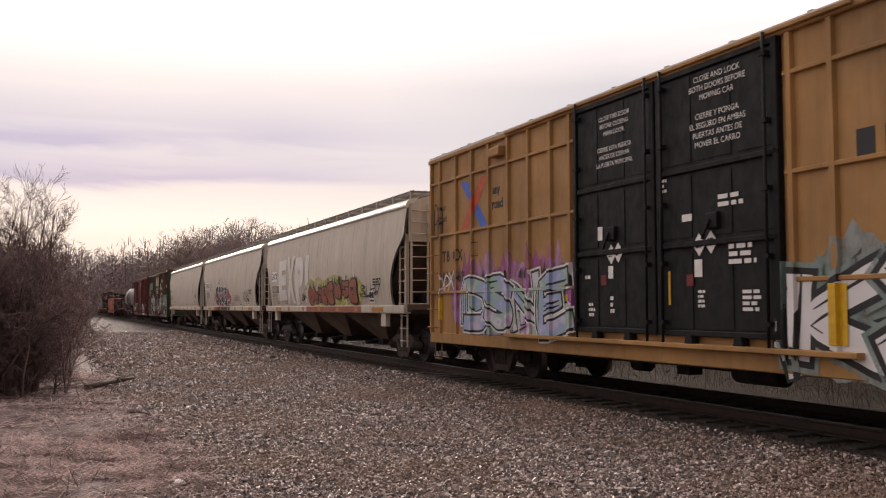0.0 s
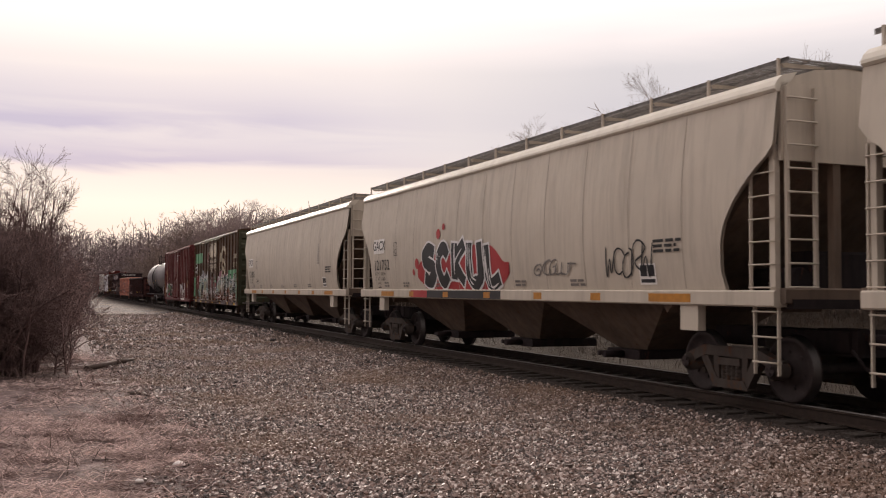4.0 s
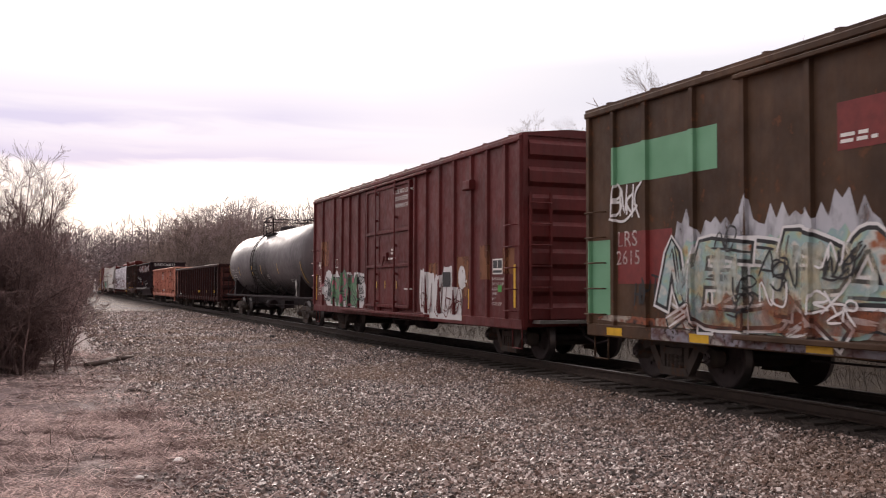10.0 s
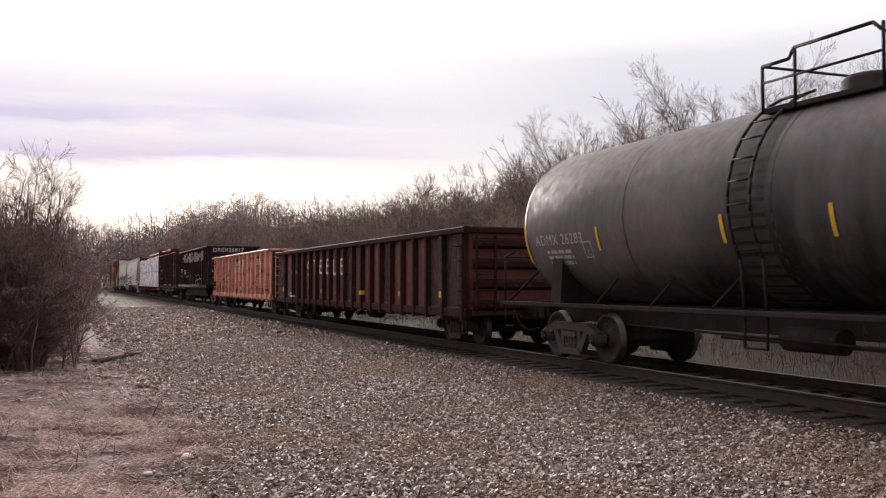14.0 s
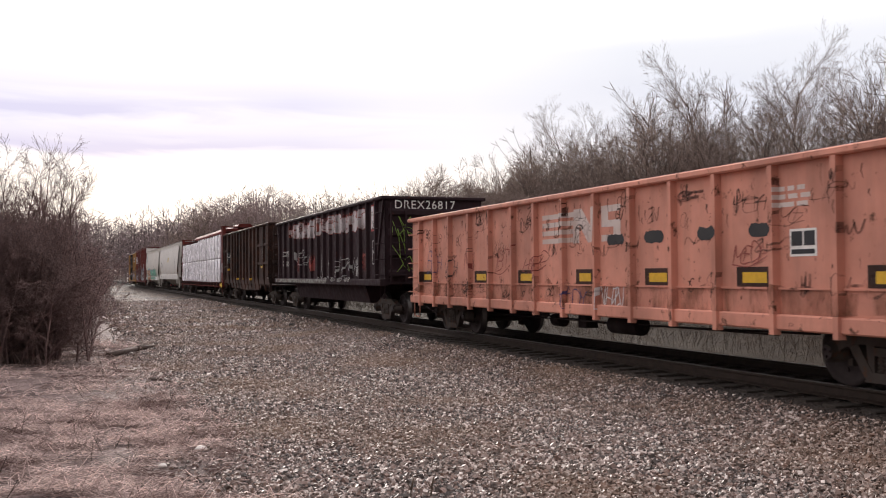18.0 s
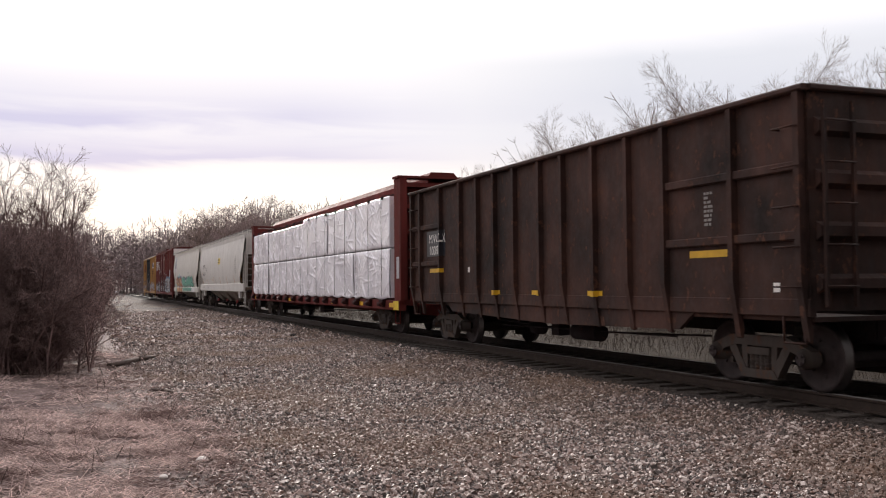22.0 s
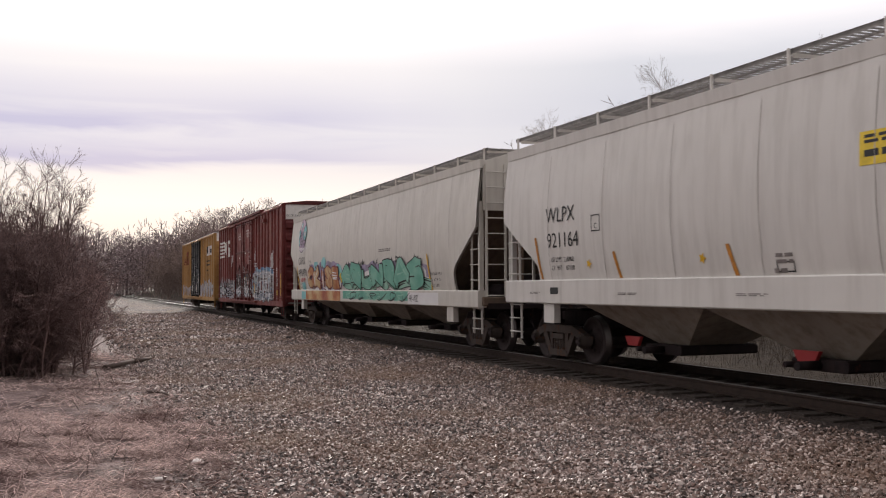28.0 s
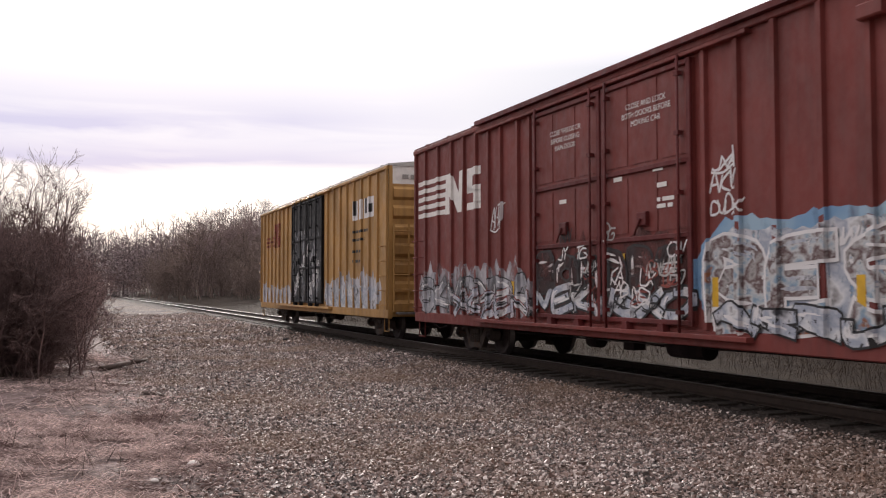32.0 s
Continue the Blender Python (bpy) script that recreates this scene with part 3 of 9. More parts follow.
def plug_door(car, side, u0, u1, z0, z1, mat, frame_mat, rods=(0.28, 0.72), bars=(0.0, 0.34, 0.62, 1.0), name="door", panels=True):
    """A sliding plug door: framed panel, cross bars, upright lock rods, crank handle, rollers."""
    y = side.base
    x0, x1 = u0 - side.uc, u1 - side.uc
    door = part(name, Shape().box(x0, x1, y - 0.02, y + 0.05, z0, z1), mat, car)
    if panels:
        w = (x1 - x0)
        for i in range(3):
            a, b = x0 + w * (i + 0.08) / 3, x0 + w * (i + 0.92) / 3
            for lo, hi in zip(bars, bars[1:]):
                part("door_panel", Shape().box(a, b, y + 0.05, y + 0.062, z0 + (z1 - z0) * lo + 0.1, z0 + (z1 - z0) * hi - 0.1), mat, door)
    f = Shape()
    for b in bars:
        z = z0 + (z1 - z0) * b
        z = min(max(z, z0 + 0.04), z1 - 0.04)
        f.box(x0, x1, y + 0.05, y + 0.1, z - 0.04, z + 0.04, 0.012)
    for x in (x0 + 0.05, x1 - 0.05):
        f.box(x - 0.05, x + 0.05, y + 0.05, y + 0.1, z0, z1, 0.012)
    part("door_frame", f, frame_mat, door)
    for r in rods:
        x = x0 + (x1 - x0) * r
        t = Shape().tube((x, y + 0.14, z0 - 0.1), (x, y + 0.14, z1 + 0.08), 0.022, 8)
        for k in range(5):
            z = z0 + (z1 - z0) * (0.05 + 0.225 * k)
            t.box(x - 0.05, x + 0.05, y + 0.08, y + 0.17, z - 0.03, z + 0.03)
        part("lock_rod", t, frame_mat, door)
    xm = (x0 + x1) / 2
    zc = z0 + (z1 - z0) * 0.42
    part("door_crank", Shape().box(xm - 0.12, xm + 0.12, y + 0.05, y + 0.13, zc - 0.12, zc + 0.1, 0.02).tube((xm, y + 0.15, zc), (xm + 0.16, y + 0.15, zc - 0.25), 0.018), frame_mat, door)
    for a in (0.3, 0.7):
        x = x0 + (x1 - x0) * a
        part("door_roller", Shape().prism([(x - 0.1, z0 - 0.16), (x + 0.1, z0 - 0.16), (x + 0.06, z0 + 0.02), (x - 0.06, z0 + 0.02)], 1, y + 0.02, y + 0.14), frame_mat, door)
    return door


def rungs(car, x0, x1, y, z0, z1, n, mat):
    """Grab irons bolted to a car's side, one part each."""
    for i in range(n):
        z = z0 + (z1 - z0) * (i + 0.5) / n
        part("grab_iron", Shape().run([(x0, y - 0.06, z), (x0, y + 0.07, z), (x1, y + 0.07, z), (x1, y - 0.06, z)], 0.013, 5), mat, car)


def boxcar(label, u0, u1, b0, b1, z0, z1, posts, doors, mats, rise=0.17, sill=0.24, half=1.58, ribs_z=(), top_mat=None, top_h=0.0, deep=0.06, post_w=0.11, chord_mat=None, rods=(0.28, 0.72)):
    """A ribbed steel boxcar. mats: side, posts, door, door frame, end, roof, sill."""
    m_side, m_post, m_door, m_frame, m_end, m_roof, m_sill = mats
    car, uc = start_car(label, "boxcar", u0, u1, b0, b1)
    xa, xb = u0 - uc, u1 - uc
    zb = z0 + sill
    side = Side(uc, half, [p for p in posts], deep, post_w, zspan=(z0 + sill, z1 - 0.1), more=[(d[0], d[1], 0.066) for d in doors])
    part("side_wall", Shape().box(xa, xb, half - 0.06, half, zb, z1), m_side, car)
    part("side_wall", Shape().box(xa, xb, -half, -half + 0.06, zb, z1), m_side, car)
    part("floor", Shape().box(xa, xb, -half + 0.06, half - 0.06, zb, zb + 0.06), FRAME_BLACK, car)
    c = post_w / 2
    for p in posts:
        x = p - uc
        ring = [(x - c, half), (x - c * 0.75, half + deep), (x + c * 0.75, half + deep), (x + c, half)]
        part("post", Shape().prism(ring, 2, zb, z1 - 0.1), m_post, car)
    for p in posts:
        x = p - uc
        part("post", Shape().box(x - c, x + c, -half - deep, -half, zb, z1 - 0.1), m_post, car)
    for k in (1, -1):
        part("top_chord", Shape().box(xa, xb, k * half, k * (half + deep + 0.012), z1 - 0.1, z1, 0.015), chord_mat or m_side, car)
        part("side_sill", Shape().box(xa, xb, k * (half - 0.1), k * (half + 0.02), z0, zb, 0.015), m_sill, car)
    for z in ribs_z:
        stops = [u0] + [q for d in doors for q in (d[0], d[1])] + [u1]
        for a, b in zip(stops[::2], stops[1::2]):
            if b - a > 0.3:
                part("side_rail", Shape().box(a - uc + 0.05, b - uc - 0.05, half, half + deep - 0.006, z - 0.03, z + 0.03, 0.01), m_post, car)
    for d in doors:
        plug_door(car, side, *d, m_door, m_frame, rods)
    if doors:
        da, db = min(d[0] for d in doors), max(d[1] for d in doors)
        dz0, dz1 = doors[0][2], doors[0][3]
        part("door_track", Shape().box(da - uc - 1.2, db - uc + 2.6, half + 0.0, half + 0.16, dz0 - 0.17, dz0 - 0.1, 0.01), m_sill, car)
        part("door_track", Shape().box(da - uc - 1.2, db - uc + 2.6, half + 0.0, half + 0.12, dz1 + 0.04, dz1 + 0.1, 0.01), m_side, car)
        part("far_side_door", Shape().box(da - uc, db - uc, -half - 0.06, -half, dz0, dz1), m_door, car)
    for x, k in ((xa, -1), (xb, 1)):
        corrugated_end(car, x, k, half, z0 + 0.05, z1, m_end, top_mat, top_h)
        end_ladder(car, x + k * 0.08, k, half - 0.55, half - 0.12, z0 + 0.2, z0 + 2.6, 6, m_end)
        part("end_platform", Shape().box(x, x + k * 0.32, -half + 0.2, half - 0.2, z0 + 0.12, z0 + 0.18), GALV, car)
    for xq in (xa + 0.1, xb - 0.55):
        rungs(car, xq, xq + 0.45, half + deep, z0 + 0.15, z0 + 2.2, 5, m_side)
        stirrup(car, xq + 0.22, half - 0.05, z0 + 0.02, m_sill)
    boxcar_roof(car, xa, xb, half, z1, rise, m_roof)
    underframe(car, xa + 0.2, xb - 0.2, z0 + 0.3)
    part("brake_wheel", Shape().lathe([(0, 0.28), (0.03, 0.28)], n=18, centre=(0, 0, 0)), m_end, car).matrix_basis = pose(xa - 0.2, -0.6, z0 + 2.2, 0, 0, 90)
    return car, side


boxes = {}
boxes["tan"] = boxcar("tan ribbed boxcar with black double doors and purple graffiti", 6.15, 24.65, 8.7, 22.0, 0.62, 4.86,
    [6.4, 7.4, 8.4, 9.3, 10.2, 11.1, 12.22, 12.88, 18.15, 18.84, 19.69, 20.54, 21.42, 22.26, 23.11, 24.03, 24.55],
    [(13.03, 15.55, 1.03, 4.76), (15.6, 17.93, 1.03, 4.76)], (TAN, TAN, DOOR_BLACK, DOOR_BLACK, TAN, ROOF_ZINC, TAN), ribs_z=(1.76, 3.06, 4.27), rods=(0.07, 0.93))
boxes["brown"] = boxcar("olive-brown rusty boxcar with peeling white door and graffiti along its foot", 81.65, 97.3, 83.3, 95.7, 0.66, 4.33,
    [81.72, 82.43, 83.31, 84.22, 85.15, 86.1, 86.94, 87.74, 91.1, 92.31, 93.45, 94.5, 95.63, 96.5, 97.22],
    [(87.95, 90.95, 0.95, 4.1)], (BROWN, BROWN, BROWN, BROWN, GREEN_OLD, BROWN, BROWN), sill=0.2, rise=0.16)
boxes["maroon"] = boxcar("dark maroon steel boxcar with one wide door and white graffiti", 99.66, 115.1, 101.3, 113.5, 0.64, 4.33,
    [99.72, 100.34, 101.18, 101.98, 102.91, 103.77, 104.61, 105.37, 109.3, 110.01, 110.92, 111.73, 112.6, 113.95, 115.02],
    [(105.6, 109.1, 0.9, 4.1)], (MAROON, MAROON, MAROON, MAROON, MAROON, MAROON, MAROON), sill=0.2, rise=0.16)
boxes["red"] = boxcar("tall red-brown boxcar with white upper end and graffiti along its foot", 274.98, 293.55, 277.3, 291.0, 0.64, 4.93,
    [275.05, 275.87, 276.61, 277.25, 278.17, 278.9, 279.63, 280.42, 281.13, 281.82, 287.15, 287.67, 288.45, 289.06, 289.71, 290.39, 291.11, 291.95, 292.8, 293.48],
    [(282.05, 284.45, 0.92, 4.72), (284.5, 286.92, 0.92, 4.72)], (RED_BROWN, RED_BROWN, RED_BROWN, MAROON, MAROON, MAROON, RED_BROWN), rods=(0.1, 0.92), top_mat=WHITE_PAINT, top_h=0.62)
boxes["last"] = boxcar("tan-yellow ribbed boxcar with black double doors at the train's end", 295.75, 314.35, 298.2, 311.9, 0.64, 4.86,
    [295.85, 296.7, 297.5, 298.3, 299.1, 299.9, 300.7, 301.5, 302.3, 307.9, 308.7, 309.5, 310.3, 311.1, 311.9, 312.7, 313.5, 314.25],
    [(302.9, 305.25, 0.95, 4.7), (305.3, 307.65, 0.95, 4.7)], (YELLOW_CAR, YELLOW_CAR, DOOR_BLACK, DOOR_BLACK, YELLOW_CAR, ROOF_ZINC, YELLOW_CAR), top_mat=WHITE_PAINT, top_h=0.5)


# ---- covered hoppers ----
def lerp_table(table, z):
    for (z0, d0), (z1, d1) in zip(table, table[1:]):
        if z <= z1:
            w = (z - z0) / (z1 - z0) if z1 > z0 else 0
            return d0 + (d1 - d0) * min(max(w, 0), 1)
    return table[-1][1]


def round_cut(z):
    return lerp_table([(1.3, 0.9), (1.48, 0.95), (1.7, 1.01), (1.9, 1.0), (2.15, 0.98), (2.4, 0.88), (2.65, 0.70), (2.85, 0.5), (3.05, 0.27), (3.18, 0.08), (3.26, 0.0), (4.2, 0.0)], z)


def straight_cut(z):
    return lerp_table([(1.3, 1.36), (1.6, 1.40), (1.84, 1.4), (2.72, 0.02), (2.9, 0.0), (4.4, 0.0)], z)


def hopper(label, u0, u1, b0, b1, top, cut, mat, sill_h, sill_z, bays, boards_z, slant=0.0):
    """A curved-side covered hopper car."""
    lip, bay = (LIP_CREAM_LIT, HOPPER_DIRTY_SHADE) if mat is HOPPER_GREY else (mat, HOPPER_BAY)
    car, uc = start_car(label, "hopper_car", u0, u1, b0, b1)
    xa, xb = u0 - uc, u1 - uc
    zs = sill_z + sill_h

    def bulge(z):
        w = (z - zs) / (top - zs)
        return 1.53 + 0.10 * math.sin(math.pi * min(max(w, 0), 1) ** 0.8) - 0.10 * max(0, w - 0.55) ** 1.3

    side = Side(uc, curve=lambda z: bulge(z) + 0.007, zcuts=[zs + (top - zs) * i / 14 for i in range(15)])
    zrow = [zs + (top - zs) * i / 20 for i in range(21)]
    for k in (1, -1):
        rows = []
        for z in zrow:
            a, b = xa + cut(z) + slant * (top - z), xb - cut(z) - slant * (top - z)
            rows.append([(a + (b - a) * j / 40, k * (bulge(z) + 0.006 * math.cos(2 * math.pi * j / 40 * (bays * 3))), z) for j in range(41)])
        s = Shape().sheet(rows if k > 0 else [list(reversed(r)) for r in rows])
        inner = [[(x, y - k * 0.05, z) for x, y, z in r] for r in rows]
        s.sheet([list(reversed(r)) for r in inner] if k > 0 else inner)
        part("side_wall", s, mat, car)
        part("side_sill", Shape().box(xa, xb, k * 1.38, k * 1.6, sill_z, zs + 0.02, 0.02), mat, car)
        if mat is HOPPER_GREY:
            # The lip's bright highlight is partly in its lighter paint.
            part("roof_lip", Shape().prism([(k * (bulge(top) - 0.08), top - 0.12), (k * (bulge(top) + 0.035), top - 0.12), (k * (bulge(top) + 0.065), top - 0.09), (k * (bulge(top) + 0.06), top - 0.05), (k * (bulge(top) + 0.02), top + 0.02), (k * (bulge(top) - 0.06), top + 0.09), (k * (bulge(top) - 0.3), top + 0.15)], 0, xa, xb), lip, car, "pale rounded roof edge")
        else:
            part("roof_lip", Shape().prism([(k * (bulge(top) - 0.05), top - 0.13), (k * (bulge(top) + 0.03), top - 0.13), (k * (bulge(top) + 0.045), top + 0.06), (k * (bulge(top) - 0.05), top + 0.06)], 0, xa, xb), mat, car)
    yb = bulge(top)
    roof = [(yb - 0.05, top + 0.03), (0.9, top + 0.2), (0.45, top + 0.25), (-0.45, top + 0.25), (-0.9, top + 0.2), (-yb + 0.05, top + 0.03), (-yb + 0.05, top - 0.05), (yb - 0.05, top - 0.05)]
    part("roof", Shape().prism(roof, 0, xa + 0.02, xb - 0.02), mat, car)
    for i in range(10):
        x = xa + (xb - xa) * (i + 0.5) / 10
        part("roof_hatch", Shape().box(x - 0.72, x + 0.72, -0.35, 0.35, top + 0.25, top + 0.36, 0.03), mat, car)
    for x, k in ((xa, -1), (xb, 1)):
        part("end_wall", Shape().box(x, x - k * 0.06, -yb + 0.03, yb - 0.03, 3.1, top), mat, car)
        part("slope_sheet", Shape().prism([(x - k * 0.05, 3.25), (x - k * 0.12, 3.3), (x - k * 2.5, 1.25), (x - k * 2.4, 1.15)], 1, -1.45, 1.45), HOPPER_DIRTY_SHADE, car, "dirty sloping hopper end sheet")
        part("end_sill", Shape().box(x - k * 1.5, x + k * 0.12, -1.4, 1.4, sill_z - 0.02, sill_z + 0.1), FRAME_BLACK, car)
        part("end_beam", Shape().box(x, x + k * 0.1, -1.5, 1.5, sill_z + 0.04, sill_z + 0.24, 0.02), HOPPER_DIRTY_SHADE, car)
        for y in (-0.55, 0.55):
            part("end_post", Shape().box(x - k * 0.12, x - k * 0.02, y - 0.06, y + 0.06, sill_z, 3.2), HOPPER_DIRTY_SHADE, car)
        for y in (-1.52, 1.42):
            part("corner_post", Shape().box(x - k * 0.16, x - k * 0.08, y, y + 0.1, sill_z, 3.3), mat, car)
        ladder("side_ladder", car, x - k * 0.05, x - k * 0.5, 1.5, sill_z + 0.1, 3.1, 6, mat)
        ladder("lower_ladder", car, x - k * 0.05, x - k * 0.48, 1.46, 0.42, sill_z + 0.1, 3, mat, 0.013)
        end_ladder(car, x + k * 0.0, k, 0.95, 1.4, sill_z + 0.1, top - 0.05, 9, mat)
        part("cover_plate", Shape().box(x - k * 1.55, x - k * 1.95, 1.42, 1.55, sill_z - 0.35, sill_z), mat, car)
        part("brake_gear", Shape().box(x - k * 0.7, x - k * 1.2, -0.8, 0.3, sill_z + 0.1, sill_z + 0.75, 0.04).tube((x - k * 0.6, 0.6, sill_z + 0.35), (x - k * 1.4, 0.6, sill_z + 0.35), 0.17, 12), FRAME_BLACK, car)
    # running boards round the roof
    z = boards_z
    nb = 170
    for y0, y1 in ((0.62, 1.34), (-1.34, -0.62)):
        grid = Shape()
        for i in range(nb):
            x = xa + (xb - xa) * i / nb
            grid.box(x + 0.01, x + 0.045, y0, y1, z - 0.018, z)
        for y in (y0, (y0 + y1) / 2, y1 - 0.02):
            grid.box(xa, xb, y, y + 0.02, z - 0.035, z + 0.006)
        yo = y1 - 0.012 if y0 > 0 else y0
        grid.box(xa, xb, yo, yo + 0.012, z - 0.055, z + 0.012)
        part("running_board", grid, GRATING, car, "dark steel grating running board")
    for x in (xa, xb - 0.6):
        grid = Shape()
        for i in range(12):
            grid.box(x + 0.05 * i, x + 0.05 * i + 0.025, -0.6, 0.6, z - 0.02, z)
        part("end_walkway", grid, GRATING, car)
    nbr = 13
    for i in range(nbr):
        x = xa + 0.15 + (xb - xa - 0.3) * i / (nbr - 1)
        for k in (1, -1):
            part("board_bracket", Shape().box(x - 0.018, x + 0.018, k * 1.345, k * 1.38, top + 0.02, z + 0.015).prism([(k * 1.33, z - 0.035), (k * 0.62, z - 0.035), (k * 0.62, z - 0.06), (k * 1.28, z - 0.09)], 0, x - 0.015, x + 0.015), mat, car)
    # discharge bays
    ia, ib = b0 - uc + 1.25, b1 - uc - 1.25
    w = (ib - ia) / bays
    for i in range(bays):
        a, b, m = ia + w * i, ia + w * (i + 1), ia + w * (i + 0.5)
        s = Shape()
        tp = [(a - 0.12, 1.3), (b + 0.12, 1.3), (b + 0.12, -1.3), (a - 0.12, -1.3)]
        bt = [(m - 0.42, 0.55), (m + 0.42, 0.55), (m + 0.42, -0.55), (m - 0.42, -0.55)]
        zt, zb = sill_z + 0.05, 0.48
        for j in range(4):
            (x1, y1), (x2, y2), (x3, y3), (x4, y4) = tp[j], tp[(j + 1) % 4], bt[(j + 1) % 4], bt[j]
            s.quad((x1, y1, zt), (x4, y4, zb), (x3, y3, zb), (x2, y2, zt))
        s.quad(*[(x, y, zb) for x, y in bt])
        # On the grey cars the chute colour also holds the sill's shade.
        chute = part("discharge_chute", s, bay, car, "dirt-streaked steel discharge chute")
        g = Shape().box(m - 0.5, m + 0.5, -0.75, 0.75, 0.32, 0.48, 0.03).tube((m, 0.75, 0.4), (m, 1.12, 0.4), 0.06, 8).tube((m + 0.3, 0.8, 0.4), (m + 0.3, 1.05, 0.4), 0.04, 8)
        part("outlet_gate", g, FRAME_BLACK, chute)
    underframe(car, xa + 0.1, ia, 0.95, gear=False)
    underframe(car, ib, xb - 0.1, 0.95, gear=False)
    return car, side


hops = {}
for key, u0, u1 in (("first", 26.5, 43.36), ("second", 44.7, 61.6), ("third", 63.12, 79.86)):
    lab = {"first": "grey-beige covered hopper car with block-letter and orange graffiti", "second": "grey-beige covered hopper car with small blue and red graffiti", "third": "clean grey-beige covered hopper car with orange sill strips"}[key]
    hops[key] = hopper(lab, u0, u1, u0 + 1.5, u1 - 1.5, 4.08, round_cut, HOPPER_GREY, 0.19, 1.27, 3, 4.4)
hops["light"] = hopper("light grey covered hopper car with deep white side sill", 234.2, 253.1, 235.5, 251.9, 4.1, straight_cut, HOPPER_LIGHT, 0.42, 1.12, 4, 4.42)
hops["tagged"] = hopper("beige covered hopper car with teal and orange graffiti", 254.5, 273.2, 255.8, 272.0, 4.15, straight_cut, HOPPER_BEIGE, 0.36, 0.98, 4, 4.46)


# ---- tank car ----
def tank_car():
    u0, u1, b0, b1 = 116.0, 134.2, 118.4, 131.9
    car, uc = start_car("dull grey tank car with black ladder band and yellow marks", "tank_car", u0, u1, b0, b1)
    R, zc = 1.45, 2.52
    xa, xb = 116.98 - uc, 133.55 - uc
    prof = [(xa + 0.7 - 0.7 * math.cos(math.pi / 2 * i / 8), max(0.01, R * math.sin(math.pi / 2 * i / 8))) for i in range(9)]
    prof += [(xa + 0.7 + (xb - xa - 1.4) * i / 6, R) for i in range(1, 6)]
    prof += [(xb - 0.7 + 0.7 * math.cos(math.pi / 2 * i / 8), max(0.01, R * math.sin(math.pi / 2 * i / 8))) for i in range(8, -1, -1)]
    s = Shape().lathe(prof, n=56)
    s.v = [(y, -x, z + zc) for x, y, z in s.v]
    part("tank_shell", s, TANK_GREY, car)
    # Black coat for two sheets: ladder grime, and underside shade put into colour.
    grime_shade, nt, b = nodes_of("ladder_grime_and_shade", 0.6)
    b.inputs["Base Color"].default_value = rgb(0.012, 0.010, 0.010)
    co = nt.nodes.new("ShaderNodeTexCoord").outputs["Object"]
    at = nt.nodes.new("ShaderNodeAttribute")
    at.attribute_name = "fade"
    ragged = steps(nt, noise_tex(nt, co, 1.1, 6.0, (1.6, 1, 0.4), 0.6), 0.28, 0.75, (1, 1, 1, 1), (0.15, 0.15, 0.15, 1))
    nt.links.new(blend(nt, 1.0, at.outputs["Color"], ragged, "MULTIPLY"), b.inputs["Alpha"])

    def hoop(x, w, r, mat, name, arc=(0, 2 * math.pi), n=40):
        q = Shape()
        rows = []
        for ww in (x - w / 2, x + w / 2):
            rows.append([(ww, r * math.cos(arc[0] + (arc[1] - arc[0]) * i / n), zc + r * math.sin(arc[0] + (arc[1] - arc[0]) * i / n)) for i in range(n + 1)])
        q.sheet(rows)
        return part(name, q, mat, car)
    # Lower sheet paints in the shell's underside shade; the narrower one is ladder grime.
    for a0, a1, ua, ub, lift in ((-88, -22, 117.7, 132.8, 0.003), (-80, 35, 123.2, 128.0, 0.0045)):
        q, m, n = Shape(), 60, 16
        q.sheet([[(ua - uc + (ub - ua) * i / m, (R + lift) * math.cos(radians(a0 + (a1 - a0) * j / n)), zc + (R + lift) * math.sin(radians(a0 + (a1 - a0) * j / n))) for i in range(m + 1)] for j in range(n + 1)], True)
        me = q.mesh("grime", [grime_shade])
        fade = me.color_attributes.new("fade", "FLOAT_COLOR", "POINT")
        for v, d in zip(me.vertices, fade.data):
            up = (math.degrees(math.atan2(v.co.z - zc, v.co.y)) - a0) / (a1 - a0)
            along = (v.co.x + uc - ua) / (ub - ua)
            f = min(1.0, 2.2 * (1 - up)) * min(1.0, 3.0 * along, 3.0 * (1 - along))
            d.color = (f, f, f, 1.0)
        part("grime", me, grime_shade, car, "black ladder grime and painted-in shade under the shell")
    for u in (117.65, 119.4, 122.9, 126.1, 129.5, 132.85):
        hoop(u - uc, 0.03, R + 0.006, TANK_BAND, "weld_seam")
    hoop(126.6 - uc, 0.75, R + 0.004, TANK_BAND, "grime_band", (math.radians(-75), math.radians(120)))
    for u, a in ((117.75, (-42, -6)), (121.72, (-23, -6)), (125.1, (-22, -6)), (127.1, (-22, -6)), (130.33, (-22, -6)), (132.9, (-30, 0))):
        hoop(u - uc, 0.07, R + 0.012, YELLOW, "yellow_mark", (math.radians(a[0]), math.radians(a[1])), 10)
    lad = Shape()
    x = 126.6 - uc
    for k in (-0.22, 0.22):
        lad.run([(x + k, 1.28, 1.0)] + [(x + k, (R + 0.1) * math.cos(math.radians(a)), zc + (R + 0.1) * math.sin(math.radians(a))) for a in range(-30, 80, 8)], 0.022, 6)
    for i in range(9):
        a = math.radians(-25 + 11.5 * i)
        lad.tube((x - 0.22, (R + 0.1) * math.cos(a), zc + (R + 0.1) * math.sin(a)), (x + 0.22, (R + 0.1) * math.cos(a), zc + (R + 0.1) * math.sin(a)), 0.016, 5)
